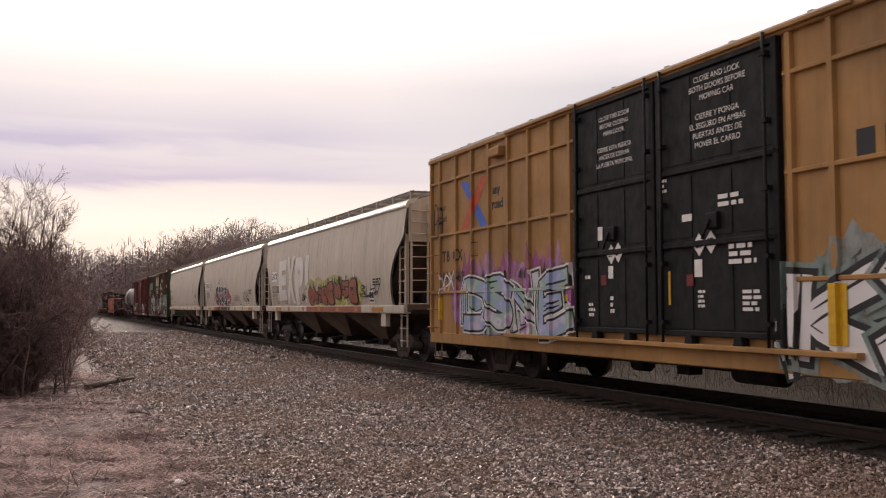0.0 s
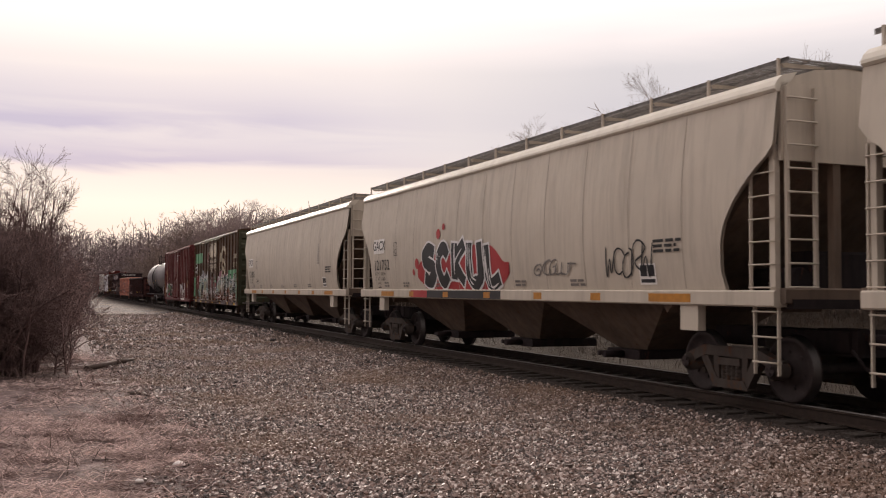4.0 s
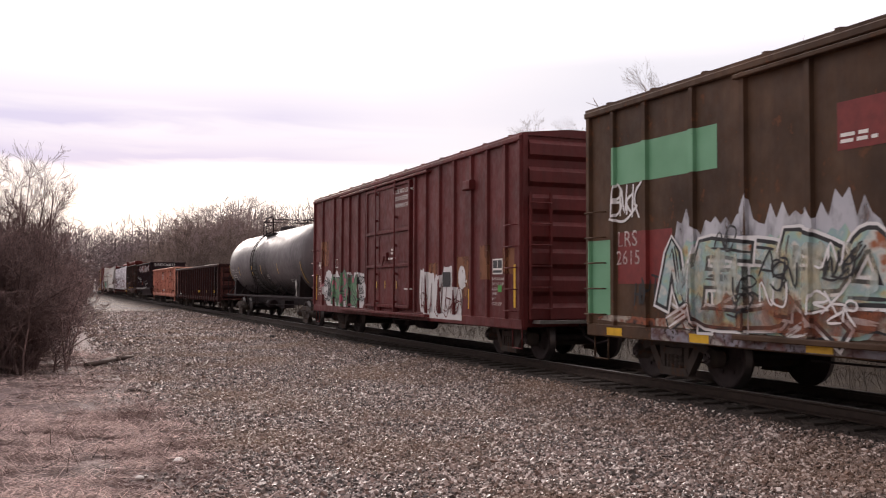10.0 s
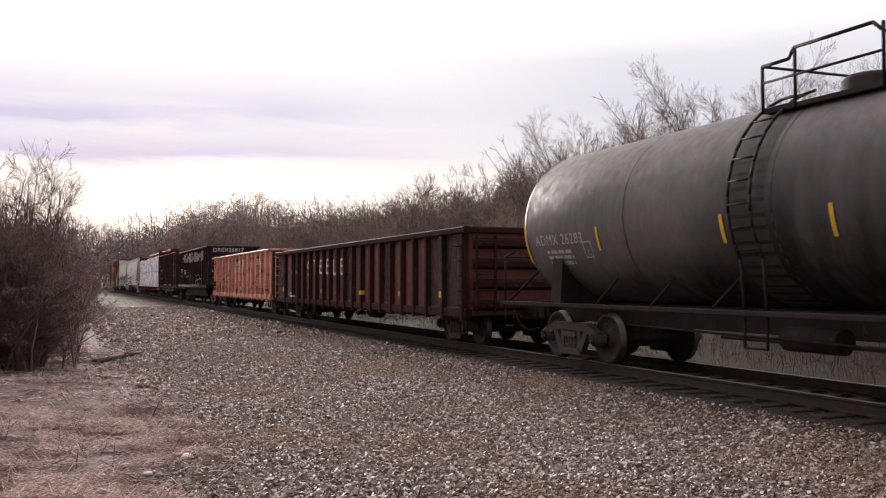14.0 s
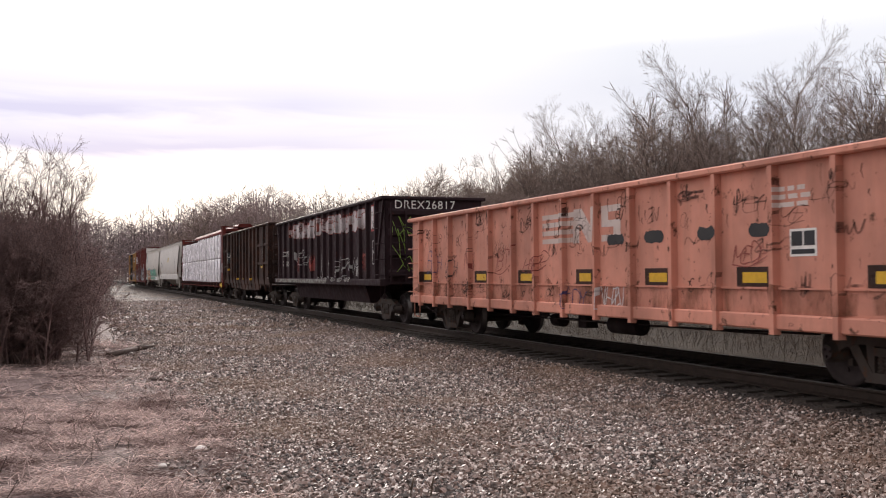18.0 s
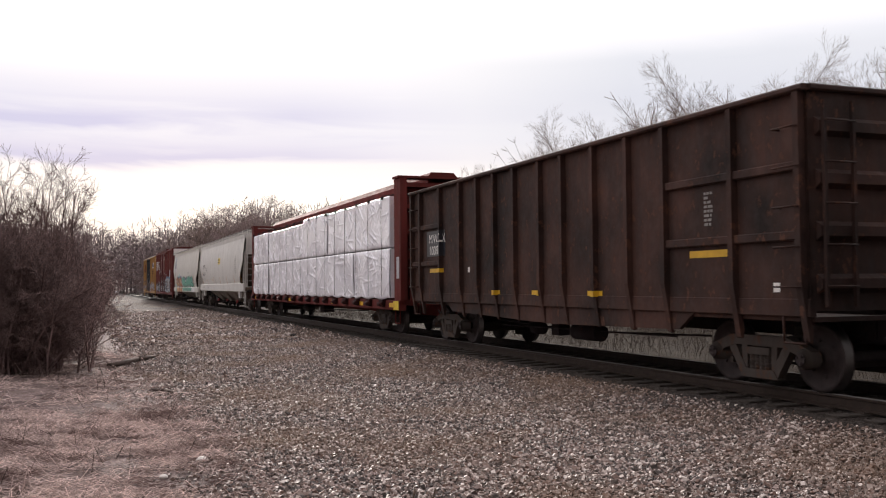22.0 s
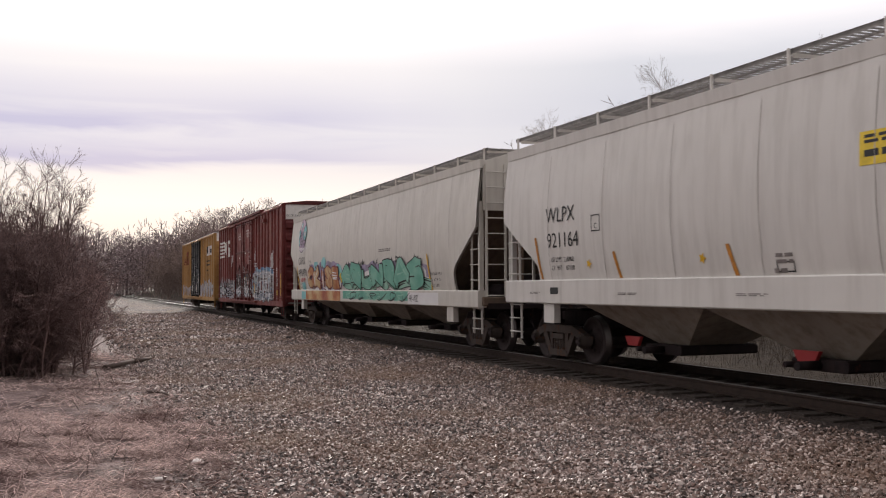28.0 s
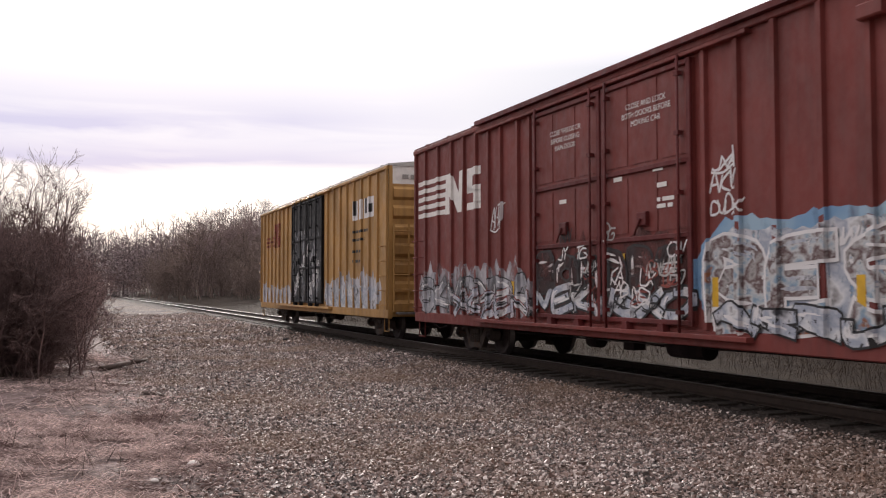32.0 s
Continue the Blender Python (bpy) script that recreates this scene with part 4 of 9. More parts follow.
    lad.tube((x - 0.22, 1.28, 1.0), (x - 0.22, 1.28, 0.55), 0.02).tube((x + 0.22, 1.28, 1.0), (x + 0.22, 1.28, 0.55), 0.02).tube((x - 0.22, 1.28, 0.56), (x + 0.22, 1.28, 0.56), 0.016)
    part("side_ladder", lad, FRAME_BLACK, car)
    # platform and manway
    pa, pb, zt = 124.75 - uc, 126.8 - uc, zc + R - 0.15
    part("platform", Shape().box(pa, pb, 0.45, 0.95, zt - 0.1, zt - 0.04).box(pa, pb, -0.95, -0.45, zt - 0.1, zt - 0.04), FRAME_BLACK, car)
    rail = Shape()
    for y in (0.95, -0.95):
        rail.run([(pa, y, zt - 0.1), (pa, y, zt + 0.55), (pa + 0.15, y, zt + 0.68), (pb - 0.6, y, zt + 0.68)], 0.024)
        rail.run([(pb - 0.6, y, zt + 0.68), (pb - 0.5, y, zt + 0.55), (pb, y, zt + 0.55), (pb, y, zt - 0.1)], 0.024)
        for q in (0.0, 0.7):
            rail.tube((pa + (pb - pa) * q, y, zt - 0.1), (pa + (pb - pa) * q, y, zt + 0.66), 0.024)
        rail.tube((pa, y, zt + 0.32), (pb, y, zt + 0.32), 0.018)
    for x in (pa, pb):
        rail.tube((x, -0.95, zt + 0.55), (x, 0.95, zt + 0.55), 0.02)
    part("safety_rail", rail, FRAME_BLACK, car)
    dome = Shape().lathe([(0, 0.42), (0.35, 0.42), (0.42, 0.36), (0.46, 0.1)], n=20)
    dome.v = [(x, z, y) for x, y, z in dome.v]
    part("manway", dome, FRAME_BLACK, car).location = ((pa + pb) / 2, 0, zt - 0.12)
    part("valve_housing", Shape().box((pa + pb) / 2 - 0.95, (pa + pb) / 2 - 0.65, -0.2, 0.2, zt - 0.08, zt + 0.25, 0.04), FRAME_BLACK, car)
    xa, xb = u0 - uc + 0.35, u1 - uc - 0.35
    # frame
    for k in (1, -1):
        part("side_sill", Shape().box(xa - 0.35, xb + 0.35, k * 1.22, k * 1.38, 0.98, 1.06, 0.015), FRAME_BLACK, car)
    for u in (118.4, 131.9):
        x = u - uc
        part("saddle", Shape().prism([(-1.35, 1.05), (1.35, 1.05), (1.3, 1.9), (0.75, 1.35), (-0.75, 1.35), (-1.3, 1.9)], 0, x - 0.18, x + 0.18), FRAME_BLACK, car)
    for u in (119.6, 121.2, 123.0, 127.5, 129.0, 130.6):
        x = u - uc
        part("brace", Shape().tube((x, 1.3, 1.05), (x - 0.32, 1.05, 1.5), 0.02, 6), FRAME_BLACK, car)
    underframe(car, xa - 0.3, xb + 0.3, 1.05, gear=False)
    part("brake_rigging", Shape().run([(-5, 0.9, 0.72), (0, 0.95, 0.66), (5, 0.9, 0.72)], 0.02).run([(-3, 0.6, 0.6), (3, 0.6, 0.62)], 0.03).box(-2.5, -1.8, 0.5, 0.9, 0.55, 0.85).tube((0.5, 0.7, 0.68), (1.5, 0.7, 0.68), 0.17, 12), FRAME_BLACK, car)
    rails = Shape()
    for x, k in ((xa - 0.35, -1), (xb + 0.35, 1)):
        rails.run([(x - k * 0.1, 1.3, 1.05), (x - k * 0.1, 1.3, 1.95), (x - k * 0.5, 1.28, 2.05)], 0.02).run([(x - k * 0.1, 1.3, 1.95), (x - k * 0.1, -1.3, 1.95)], 0.02)
        rails.tube((x - k * 0.15, 1.25, 1.05), (x - k * 1.0, 0.9, 1.75), 0.025)
    part("end_handrail", rails, FRAME_BLACK, car)
    for x, k in ((xa - 0.35, -1), (xb + 0.35, 1)):
        part("end_platform", Shape().box(x, x - k * 0.6, -1.35, 1.35, 1.0, 1.05), FRAME_BLACK, car)
        stirrup(car, x - k * 0.3, 1.3, 0.94, FRAME_BLACK)
    x = 118.55 - uc
    part("placard_holder", Shape().prism([(x - 0.02, 1.08), (x + 0.08, 1.08), (x + 0.08, 1.62), (x - 0.02, 1.62)], 1, 1.36, 1.38).prism([(x - 0.02, 1.3), (x - 0.2, 1.5), (x - 0.02, 1.72)], 1, 1.39, 1.41).prism([(x - 0.02, 1.3), (x + 0.1, 1.5), (x - 0.02, 1.72)], 1, 1.39, 1.41), ROOF_ZINC, car)
    side = Side(uc, curve=lambda z: math.sqrt(max(0.01, R * R - (z - zc) ** 2)), zcuts=[1.2 + 0.12 * i for i in range(24)])
    return car, side


TANK = tank_car()


# ---- gondolas ----
def gondola(label, u0, u1, b0, b1, z0, z1, posts, mats, half=1.58, deep=0.1, post_w=0.14, chord=0.14, sill=0.2, taper=0.0, floor_z=1.0, tub=False, rails=(), end_mat=None):
    m_side, m_post, m_chord, m_in = mats
    car, uc = start_car(label, "gondola_car", u0, u1, b0, b1)
    xa, xb = u0 - uc, u1 - uc
    side = Side(uc, half, posts, deep, post_w, zspan=(z0, z1 - chord))
    for k in (1, -1):
        part("side_wall", Shape().box(xa, xb, k * (half - 0.04), k * half, z0 + (sill if not tub else 0), z1 - 0.02), m_side, car)
        part("inner_lining", Shape().box(xa + 0.05, xb - 0.05, k * (half - 0.06), k * (half - 0.045), z0 + sill, z1 - 0.03), m_in, car)
        part("top_chord", Shape().box(xa - 0.03, xb + 0.03, k * (half - 0.07), k * (half + deep + 0.02), z1 - chord, z1, 0.02), m_chord, car)
        if taper:
            part("belly_panel", Shape().prism([(b0 - uc + 0.55, z0 + sill), (b0 - uc + 1.25, 0.74), (-0.5, 0.68), (b1 - uc - 1.25, 0.8), (b1 - uc - 0.55, z0 + sill)], 1, k * (half - 0.1), k * (half - 0.03)), m_side, car)
            part("side_sill", Shape().box(xa, xb, k * (half - 0.08), k * (half + 0.012), z0 - 0.02, z0 + sill, 0.01), m_chord, car)
        else:
            part("side_sill", Shape().box(xa, xb, k * (half - 0.08), k * (half + deep * (1.5 if tub else 0.6)), z0, z0 + sill, 0.02), m_chord, car)
    c = post_w / 2
    for p in posts:
        x = p - uc
        if taper:
            sh = Shape().prism([(half - 0.02, z0 - 0.32), (half - 0.06, z0 - 0.34), (half - 0.08, z0 - 0.2), (half - 0.02, z0 + 0.1), (half, z1 - chord), (half + deep, z1 - chord), (half + deep, z0 + 0.4)], 0, x - c, x + c)
        else:
            sh = Shape().prism([(x - c, half), (x - c * 0.7, half + deep), (x + c * 0.7, half + deep), (x + c, half)], 2, z0 + (sill if tub else -0.06), z1 - chord)
        part("post", sh, m_post, car)
    for p in posts:
        part("post", Shape().box(p - uc - c, p - uc + c, -half - deep, -half, z0, z1 - chord), m_post, car)
    for (ua, ub, z) in rails:
        part("side_rail", Shape().box(ua - uc, ub - uc, half, half + deep * 0.7, z - 0.06, z + 0.06, 0.015), m_post, car)
    part("floor", Shape().box(xa, xb, -half + 0.06, half - 0.06, floor_z - 0.06, floor_z), m_in, car)
    if tub:
        part("tub_bottom", Shape().prism([(-1.35, z0 + 0.1), (1.35, z0 + 0.1), (1.15, 0.55), (-1.15, 0.55)], 0, b0 - uc + 1.3, b1 - uc - 1.3), m_side, car)
    for x, k in ((xa, -1), (xb, 1)):
        part("end_wall", Shape().box(x, x - k * 0.06, -half, half, z0 + 0.05, z1 - 0.02), end_mat or m_side, car)
        for i in range(4):
            z = z0 + (z1 - z0) * (i + 0.6) / 4.4
            part("end_rib", Shape().prism([(x, z - 0.12), (x + k * 0.09, z - 0.06), (x + k * 0.09, z + 0.06), (x, z + 0.12)], 1, -half + 0.1, half - 0.1), end_mat or m_post, car)
        part("end_chord", Shape().box(x + k * 0.08, x - k * 0.08, -half, half, z1 - chord, z1 - 0.001, 0.02), m_chord, car)
        end_ladder(car, x + k * 0.09, k, half - 0.6, half - 0.15, z0 + 0.1, z1 - 0.2, 5, m_post)
        stirrup(car, x - k * 0.3, half - 0.02, z0 + 0.03, m_post)
    for xq in (xa + 0.08, xb - 0.5):
        rungs(car, xq, xq + 0.42, half + deep * 0.6, z0 + 0.1, z1 - 0.25, 5, m_post)
    underframe(car, xa + 0.2, xb - 0.2, z0 + 0.25 if not tub else 0.9, gear=not tub)
    return car, side


gons = {}
gons["red"] = gondola("dark red rusty gondola car with white hand-painted capital letters", 135.55, 155.2, 137.4, 153.5, 0.66, 2.66,
    [135.7, 136.9, 137.9, 138.8, 139.7, 140.6, 141.5, 142.4, 143.3, 144.2, 145.13, 145.95, 146.84, 147.7, 148.64, 149.55, 150.47, 151.36, 152.29, 153.59],
    (GONDOLA_RED, GONDOLA_DARK, GONDOLA_DARK, GONDOLA_DARK), half=1.5, deep=0.12, post_w=0.17)
gons["salmon"] = gondola("faded salmon-orange gondola car with rust scratches and yellow patches", 156.62, 173.35, 158.2, 171.7, 0.7, 2.88,
    [157.32, 158.47, 159.55, 160.69, 161.72, 162.83, 163.93, 165.07, 166.18, 167.18, 168.31, 169.41, 170.61, 171.6, 172.6],
    (SALMON, SALMON, SALMON, RUST_BROWN), end_mat=RUST_BROWN, half=1.5, deep=0.1, post_w=0.12, chord=0.1, rails=[])
gons["black"] = gondola("black-brown ribbed tub gondola car with white and red graffiti", 175.7, 191.1, 177.0, 189.7, 1.1, 3.68,
    [176.4, 177.29, 178.1, 179.17, 180.01, 180.87, 181.77, 182.64, 183.53, 184.54, 185.56, 186.41, 187.38, 188.31, 189.4, 190.4],
    (TUB_BLACK, TUB_BLACK, TUB_BLACK, TUB_BLACK), half=1.5, deep=0.1, post_w=0.12, chord=0.1, sill=0.2, tub=True, floor_z=1.3)
gons["rust"] = gondola("rust-brown high-sided gondola car with tapering posts", 192.9, 207.35, 194.4, 205.9, 1.02, 3.84,
    [194.28, 195.86, 196.87, 197.94, 199.05, 199.95, 201.07, 202.04, 202.95, 203.94, 205.22, 206.6, 193.0, 207.25],
    (RUST_BROWN, RUST_BROWN, RUST_BROWN, RUST_BROWN), half=1.5, deep=0.1, post_w=0.1, chord=0.08, taper=0.3, rails=[(192.95, 195.8, 2.86), (192.95, 195.8, 2.0), (205.3, 207.3, 2.86), (205.3, 207.3, 1.95)])


# ---- centre-beam flat car with wrapped timber ----
def wrap_material():
    """Taut glossy white plastic sheet with faint grime and small puckers."""
    m, nt, b = nodes_of("white_timber_wrap", 0.2, 0.0, 0.65)
    co = nt.nodes.new("ShaderNodeTexCoord").outputs["Object"]
    grime = noise_tex(nt, co, 0.7, 4.0)
    nt.links.new(blend(nt, steps(nt, grime, 0.3, 0.7), rgb(0.83, 0.805, 0.865), rgb(0.91, 0.885, 0.93)), b.inputs["Base Color"])
    nt.links.new(steps(nt, noise_tex(nt, co, 2.0, 3.0), 0.35, 0.7, (0.16, 0.16, 0.16, 1), (0.34, 0.34, 0.34, 1)), b.inputs["Roughness"])
    bump_on(nt, b, noise_tex(nt, co, 7.0, 3.0, (1.0, 1, 2.2)), 0.12, 0.03)
    return m


def folds(x0, x1, z0, z1, nu, nv, seed, straps):
    """How far the plastic stands out over a pack: soft billows, straight creases, and fans of creases pulled from the straps."""
    rng = np.random.default_rng(seed)
    X, Z = np.meshgrid(np.linspace(x0, x1, nu + 1), np.linspace(z0, z1, nv + 1))
    D = np.zeros_like(X)
    for _ in range(7):
        a, f = rng.uniform(0, np.pi), rng.uniform(1.2, 3.4)
        D += 0.006 * np.sin(f * (X * np.cos(a) + Z * np.sin(a)) + rng.uniform(0, 6.28))
    lines = []
    for _ in range(34):
        a = rng.choice([-1, 1]) * rng.uniform(0.35, 1.1) if rng.random() < 0.7 else rng.normal(0, 0.12)
        lines.append((rng.uniform(x0, x1), rng.uniform(z0, z1), a, rng.uniform(0.25, 0.8)))
    for u in straps:
        for side in (-1, 1):
            if rng.random() < 0.75:
                zc = z1 if rng.random() < 0.6 else z0
                base = rng.uniform(0.35, 0.75)
                for k in range(4):
                    a = base + 0.16 * k + rng.normal(0, 0.04)
                    ln = rng.uniform(0.3, 0.6)
                    way = -1 if zc == z1 else 1
                    lines.append((u + side * 0.45 * np.cos(a) * (0.5 + ln), zc + way * 0.45 * np.sin(a) * (0.5 + ln), side * way * a, ln))
    for x, z, a, ln in lines:
        ca, sa = np.cos(a), np.sin(a)
        along, across = (X - x) * ca + (Z - z) * sa, (Z - z) * ca - (X - x) * sa
        across = across + rng.uniform(-0.12, 0.12) * along * along
        w, h = rng.uniform(0.022, 0.055), rng.uniform(0.008, 0.024)
        D += h * np.clip(1 - np.abs(across) / w, 0, 1) * np.clip(1.4 * (1 - np.abs(along) / ln), 0, 1)
    return D


WRAP = wrap_material()


def centre_beam():
    u0, u1, b0, b1 = 208.5, 232.4, 211.3, 229.6
    car, uc = start_car("red centre-beam flat car loaded with white-wrapped timber", "flat_car", u0, u1, b0, b1)
    xa, xb = u0 - uc, u1 - uc
    part("deck", Shape().box(xa, xb, -1.4, 1.4, 0.86, 1.0), BEAM_RED, car)
    for k in (1, -1):
        part("side_sill", Shape().box(xa, xb, k * 1.3, k * 1.5, 0.72, 1.0, 0.02), BEAM_RED, car)
    part("centre_sill", Shape().box(xa, xb, -0.3, 0.3, 0.55, 0.86), BEAM_RED, car)
    for x, k in ((xa, 1), (xb, -1)):
        s = Shape().box(x, x + k * 0.55, -1.45, -1.25, 0.86, 4.41).box(x, x + k * 0.55, 1.25, 1.45, 0.86, 4.41).box(x + k * 0.42, x + k * 0.5, -1.3, 1.3, 0.9, 4.3)
        for z in (1.5, 2.2, 2.9, 3.6, 4.2):
            s.box(x + k * 0.05, x + k * 0.42, -1.3, 1.3, z - 0.06, z + 0.06)
        s.prism([(x, 4.38), (x + k * 0.55, 4.38), (x + k * 0.55, 4.44), (x, 4.44)], 1, -1.5, 1.5)
        part("bulkhead", s, BEAM_RED, car)
        end_ladder(car, x, -k, 0.7, 1.15, 1.0, 2.6, 5, BEAM_RED)
        stirrup(car, x + k * 0.35, 1.42, 0.74, BEAM_RED)
    part("top_beam", Shape().prism([(-0.42, 4.3), (0.42, 4.3), (0.5, 4.44), (0.34, 4.62), (-0.34, 4.62), (-0.5, 4.44)], 0, xa + 0.5, xb - 0.5), BEAM_RED, car)
    for i in range(11):
        x = xa + 0.6 + (xb - xa - 1.2) * i / 10
        part("centre_post", Shape().box(x - 0.08, x + 0.08, -0.1, 0.1, 1.0, 4.3), BEAM_RED, car)
    # timber packs, two tiers, both sides
    STRAPS = [209.9 + 21.4 * i / 16 for i in range(17)]
    ends = [209.35, 213.1, 216.55, 220.35, 223.7, 227.9, 231.75]
    top = {0: 3.95, 1: 3.95, 2: 3.98, 3: 3.86, 4: 3.86, 5: 3.9}
    rnd = random.Random(5)
    for i, (ua, ub) in enumerate(zip(ends, ends[1:])):
        for tier in (0, 1):
            za, zb = (1.06, 2.46) if tier == 0 else (2.5, top[i])
            for k in (1, -1):
                x0, x1, yo, yi = ua - uc + 0.015, ub - uc - (0.07 if i == 2 else 0.015), 1.52 + rnd.uniform(-0.02, 0.02) + (0.03 if i < 3 else -0.02), 0.45
                rows, nu, nv = [], (150 if k > 0 else 8), (62 if k > 0 else 4)
                D = folds(x0, x1, za, zb, nu, nv, 40 + i * 4 + tier * 2 + (k > 0), [u - uc for u in STRAPS if ua < u < ub])
                for a in range(nv + 1):
                    row = []
                    for b in range(nu + 1):
                        x = x0 + (x1 - x0) * b / nu
                        sag = 0.05 * abs(math.sin(x * 2.3 + i)) * (1 if tier == 0 else 0.25)
                        z = za - sag + (zb - za + sag) * a / nv
                        e, f = min(a, nv - a) / nv, min(b, nu - b) / nu
                        edge = 0.025 * (1 - min(1, 24 * e)) ** 2 + 0.025 * (1 - min(1, 40 * f)) ** 2
                        row.append((x, k * (yo - 0.045 - edge + float(D[a, b]) * min(1, 9 * e + 0.2)), z))
                    rows.append(row)
                s = Shape().sheet(rows if k > 0 else [list(reversed(r)) for r in rows])
                bx = Shape().box(x0 + 0.01, x1 - 0.01, k * (yo - 0.1), k * yi, za, zb - 0.01)
                q = len(s.v)
                s.v += bx.v
                s.f += [tuple(q + j for j in fc) for fc in bx.f]
                s.smooth += bx.smooth
                part("timber_pack", s, WRAP, car, "timber pack wrapped in creased white plastic")
    for i, u in enumerate(STRAPS):
        x = u - uc
        part("strap", Shape().run([(x, 0.4, 4.12), (x, 1.5, 4.0), (x, 1.565, 3.9)] + [(x + 0.02 * math.sin(z * 2.0 + i), 1.57, z) for z in (3.2, 2.5, 1.8, 1.1)], 0.008, 4), FRAME_BLACK, car)
        part("strap_winch", Shape().prism([(x - 0.2, 1.0), (x - 0.12, 0.8), (x + 0.12, 0.8), (x + 0.2, 1.0)], 1, 1.48, 1.6).tube((x - 0.16, 1.6, 0.88), (x + 0.16, 1.6, 0.88), 0.06, 8), GONDOLA_DARK, car)
        part("corner_protector", Shape().box(x - 0.04, x + 0.04, 1.5, 1.575, 3.88, 3.97), FRAME_BLACK, car)
    part("brake_rigging", Shape().run([(-7, 0.9, 0.6), (0, 1.0, 0.5), (7, 0.9, 0.6)], 0.018).box(-1, -0.4, 0.5, 0.9, 0.4, 0.72).tube((2, 0.7, 0.52), (2.9, 0.7, 0.52), 0.16, 12), FRAME_BLACK, car)
    return car, Side(uc, 1.5)


BEAM = centre_beam()


# ---- lettering, stickers and graffiti ----
def spray(name, cols, scale=1.3, wear=0.72, rough=0.6):
    """Sprayed paint of several colours that run into each other, flaking a little."""
    m, nt, b = nodes_of(name, rough)
    co = nt.nodes.new("ShaderNodeTexCoord").outputs["Object"]
    nz = noise_tex(nt, co, scale, 3.0, (1, 1, 1.3), 0.5)
    r = nt.nodes.new("ShaderNodeValToRGB")
    el = r.color_ramp.elements
    n = len(cols)
    el[0].position, el[0].color = 0.3, cols[0]
    el[1].position, el[1].color = 0.7, cols[-1]
    for i in range(1, n - 1):
        el.new(0.3 + 0.4 * i / (n - 1)).color = cols[i]
    nt.links.new(nz, r.inputs[0])
    nt.links.new(r.outputs[0], b.inputs["Base Color"])
    fl = noise_tex(nt, co, 9.0, 7.0, (1.3, 1, 0.7), 0.65)
    nt.links.new(steps(nt, fl, wear, wear + 0.06, (1, 1, 1, 1), (0, 0, 0, 1)), b.inputs["Alpha"])
    return m


INK = spray("black_spray", [rgb(0.012, 0.012, 0.014), rgb(0.03, 0.028, 0.03)], wear=0.8)
CHALK = spray("white_spray", [rgb(0.62, 0.6, 0.6), rgb(0.72, 0.7, 0.7)], wear=0.7)
PALE = spray("faded_white_spray", [rgb(0.58, 0.545, 0.495), rgb(0.67, 0.64, 0.60)], 2.2, 0.7)
RUSTY = spray("rust_orange_spray", [rgb(0.22, 0.06, 0.035), rgb(0.33, 0.10, 0.055)], wear=0.8)
LIME = mist("yellow_green_mist", [rgb(0.5, 0.48, 0.10), rgb(0.55, 0.5, 0.2)])
BLUE_DARK = spray("dark_blue_spray", [rgb(0.02, 0.02, 0.08), rgb(0.06, 0.05, 0.16)], wear=0.8)
RED = spray("red_spray", [rgb(0.34, 0.02, 0.025), rgb(0.42, 0.05, 0.05)], wear=0.8)
PASTEL = spray("pastel_spray", [rgb(0.36, 0.2, 0.42), rgb(0.55, 0.52, 0.58), rgb(0.28, 0.42, 0.32), rgb(0.28, 0.34, 0.56), rgb(0.5, 0.46, 0.56)], 1.6, 0.8)
PINK_MIST = mist("magenta_mist", [rgb(0.35, 0.08, 0.28), rgb(0.5, 0.3, 0.5)], cut=0.56)
TEAL_MIST = mist("grey_teal_mist", [rgb(0.18, 0.26, 0.24), rgb(0.3, 0.34, 0.33)], cut=0.6)
MINT = spray("mint_and_rust_spray", [rgb(0.22, 0.06, 0.03), rgb(0.42, 0.36, 0.2), rgb(0.28, 0.42, 0.36), rgb(0.26, 0.36, 0.38), rgb(0.5, 0.5, 0.46), rgb(0.28, 0.09, 0.035)], 2.6, 0.7)
RUST_PIECE = spray("rust_and_brown_spray", [rgb(0.04, 0.02, 0.018), rgb(0.24, 0.07, 0.03), rgb(0.12, 0.05, 0.035), rgb(0.34, 0.30, 0.25), rgb(0.2, 0.06, 0.03)], 2.8, 0.62)
DOOR_SCRUFF = spray("dark_door_scrawl", [rgb(0.03, 0.018, 0.016), rgb(0.06, 0.028, 0.024), rgb(0.2, 0.17, 0.15), rgb(0.05, 0.02, 0.018), rgb(0.13, 0.03, 0.025)], 3.4, 0.6)
MINT_WHITE = spray("mint_white_spray", [rgb(0.26, 0.09, 0.05), rgb(0.30, 0.42, 0.40), rgb(0.55, 0.57, 0.52), rgb(0.58, 0.56, 0.5), rgb(0.32, 0.14, 0.09)], 2.6, 0.66)
PINK = spray("pink_spray", [rgb(0.45, 0.2, 0.22), rgb(0.6, 0.35, 0.36)], wear=0.75)
PINK_LAV = mist("pink_lavender_mist", [rgb(0.5, 0.24, 0.28), rgb(0.42, 0.27, 0.36)], cut=0.58)
GREEN_BAND = spray("mint_green_paint", [rgb(0.12, 0.30, 0.17), rgb(0.16, 0.36, 0.22)], wear=0.7)
THIN_WHITE = spray("thin_white_line_spray", [rgb(0.36, 0.35, 0.34), rgb(0.5, 0.49, 0.48)], wear=0.66)
SEAM_GREY = plain("grey_brown_seam", rgb(0.37, 0.32, 0.27), 0.7)
SEAM_PALE = plain("pale_grey_seam", rgb(0.46, 0.43, 0.40), 0.7)
RED_LABEL = plain("dull_red_label", rgb(0.17, 0.022, 0.02), 0.6)
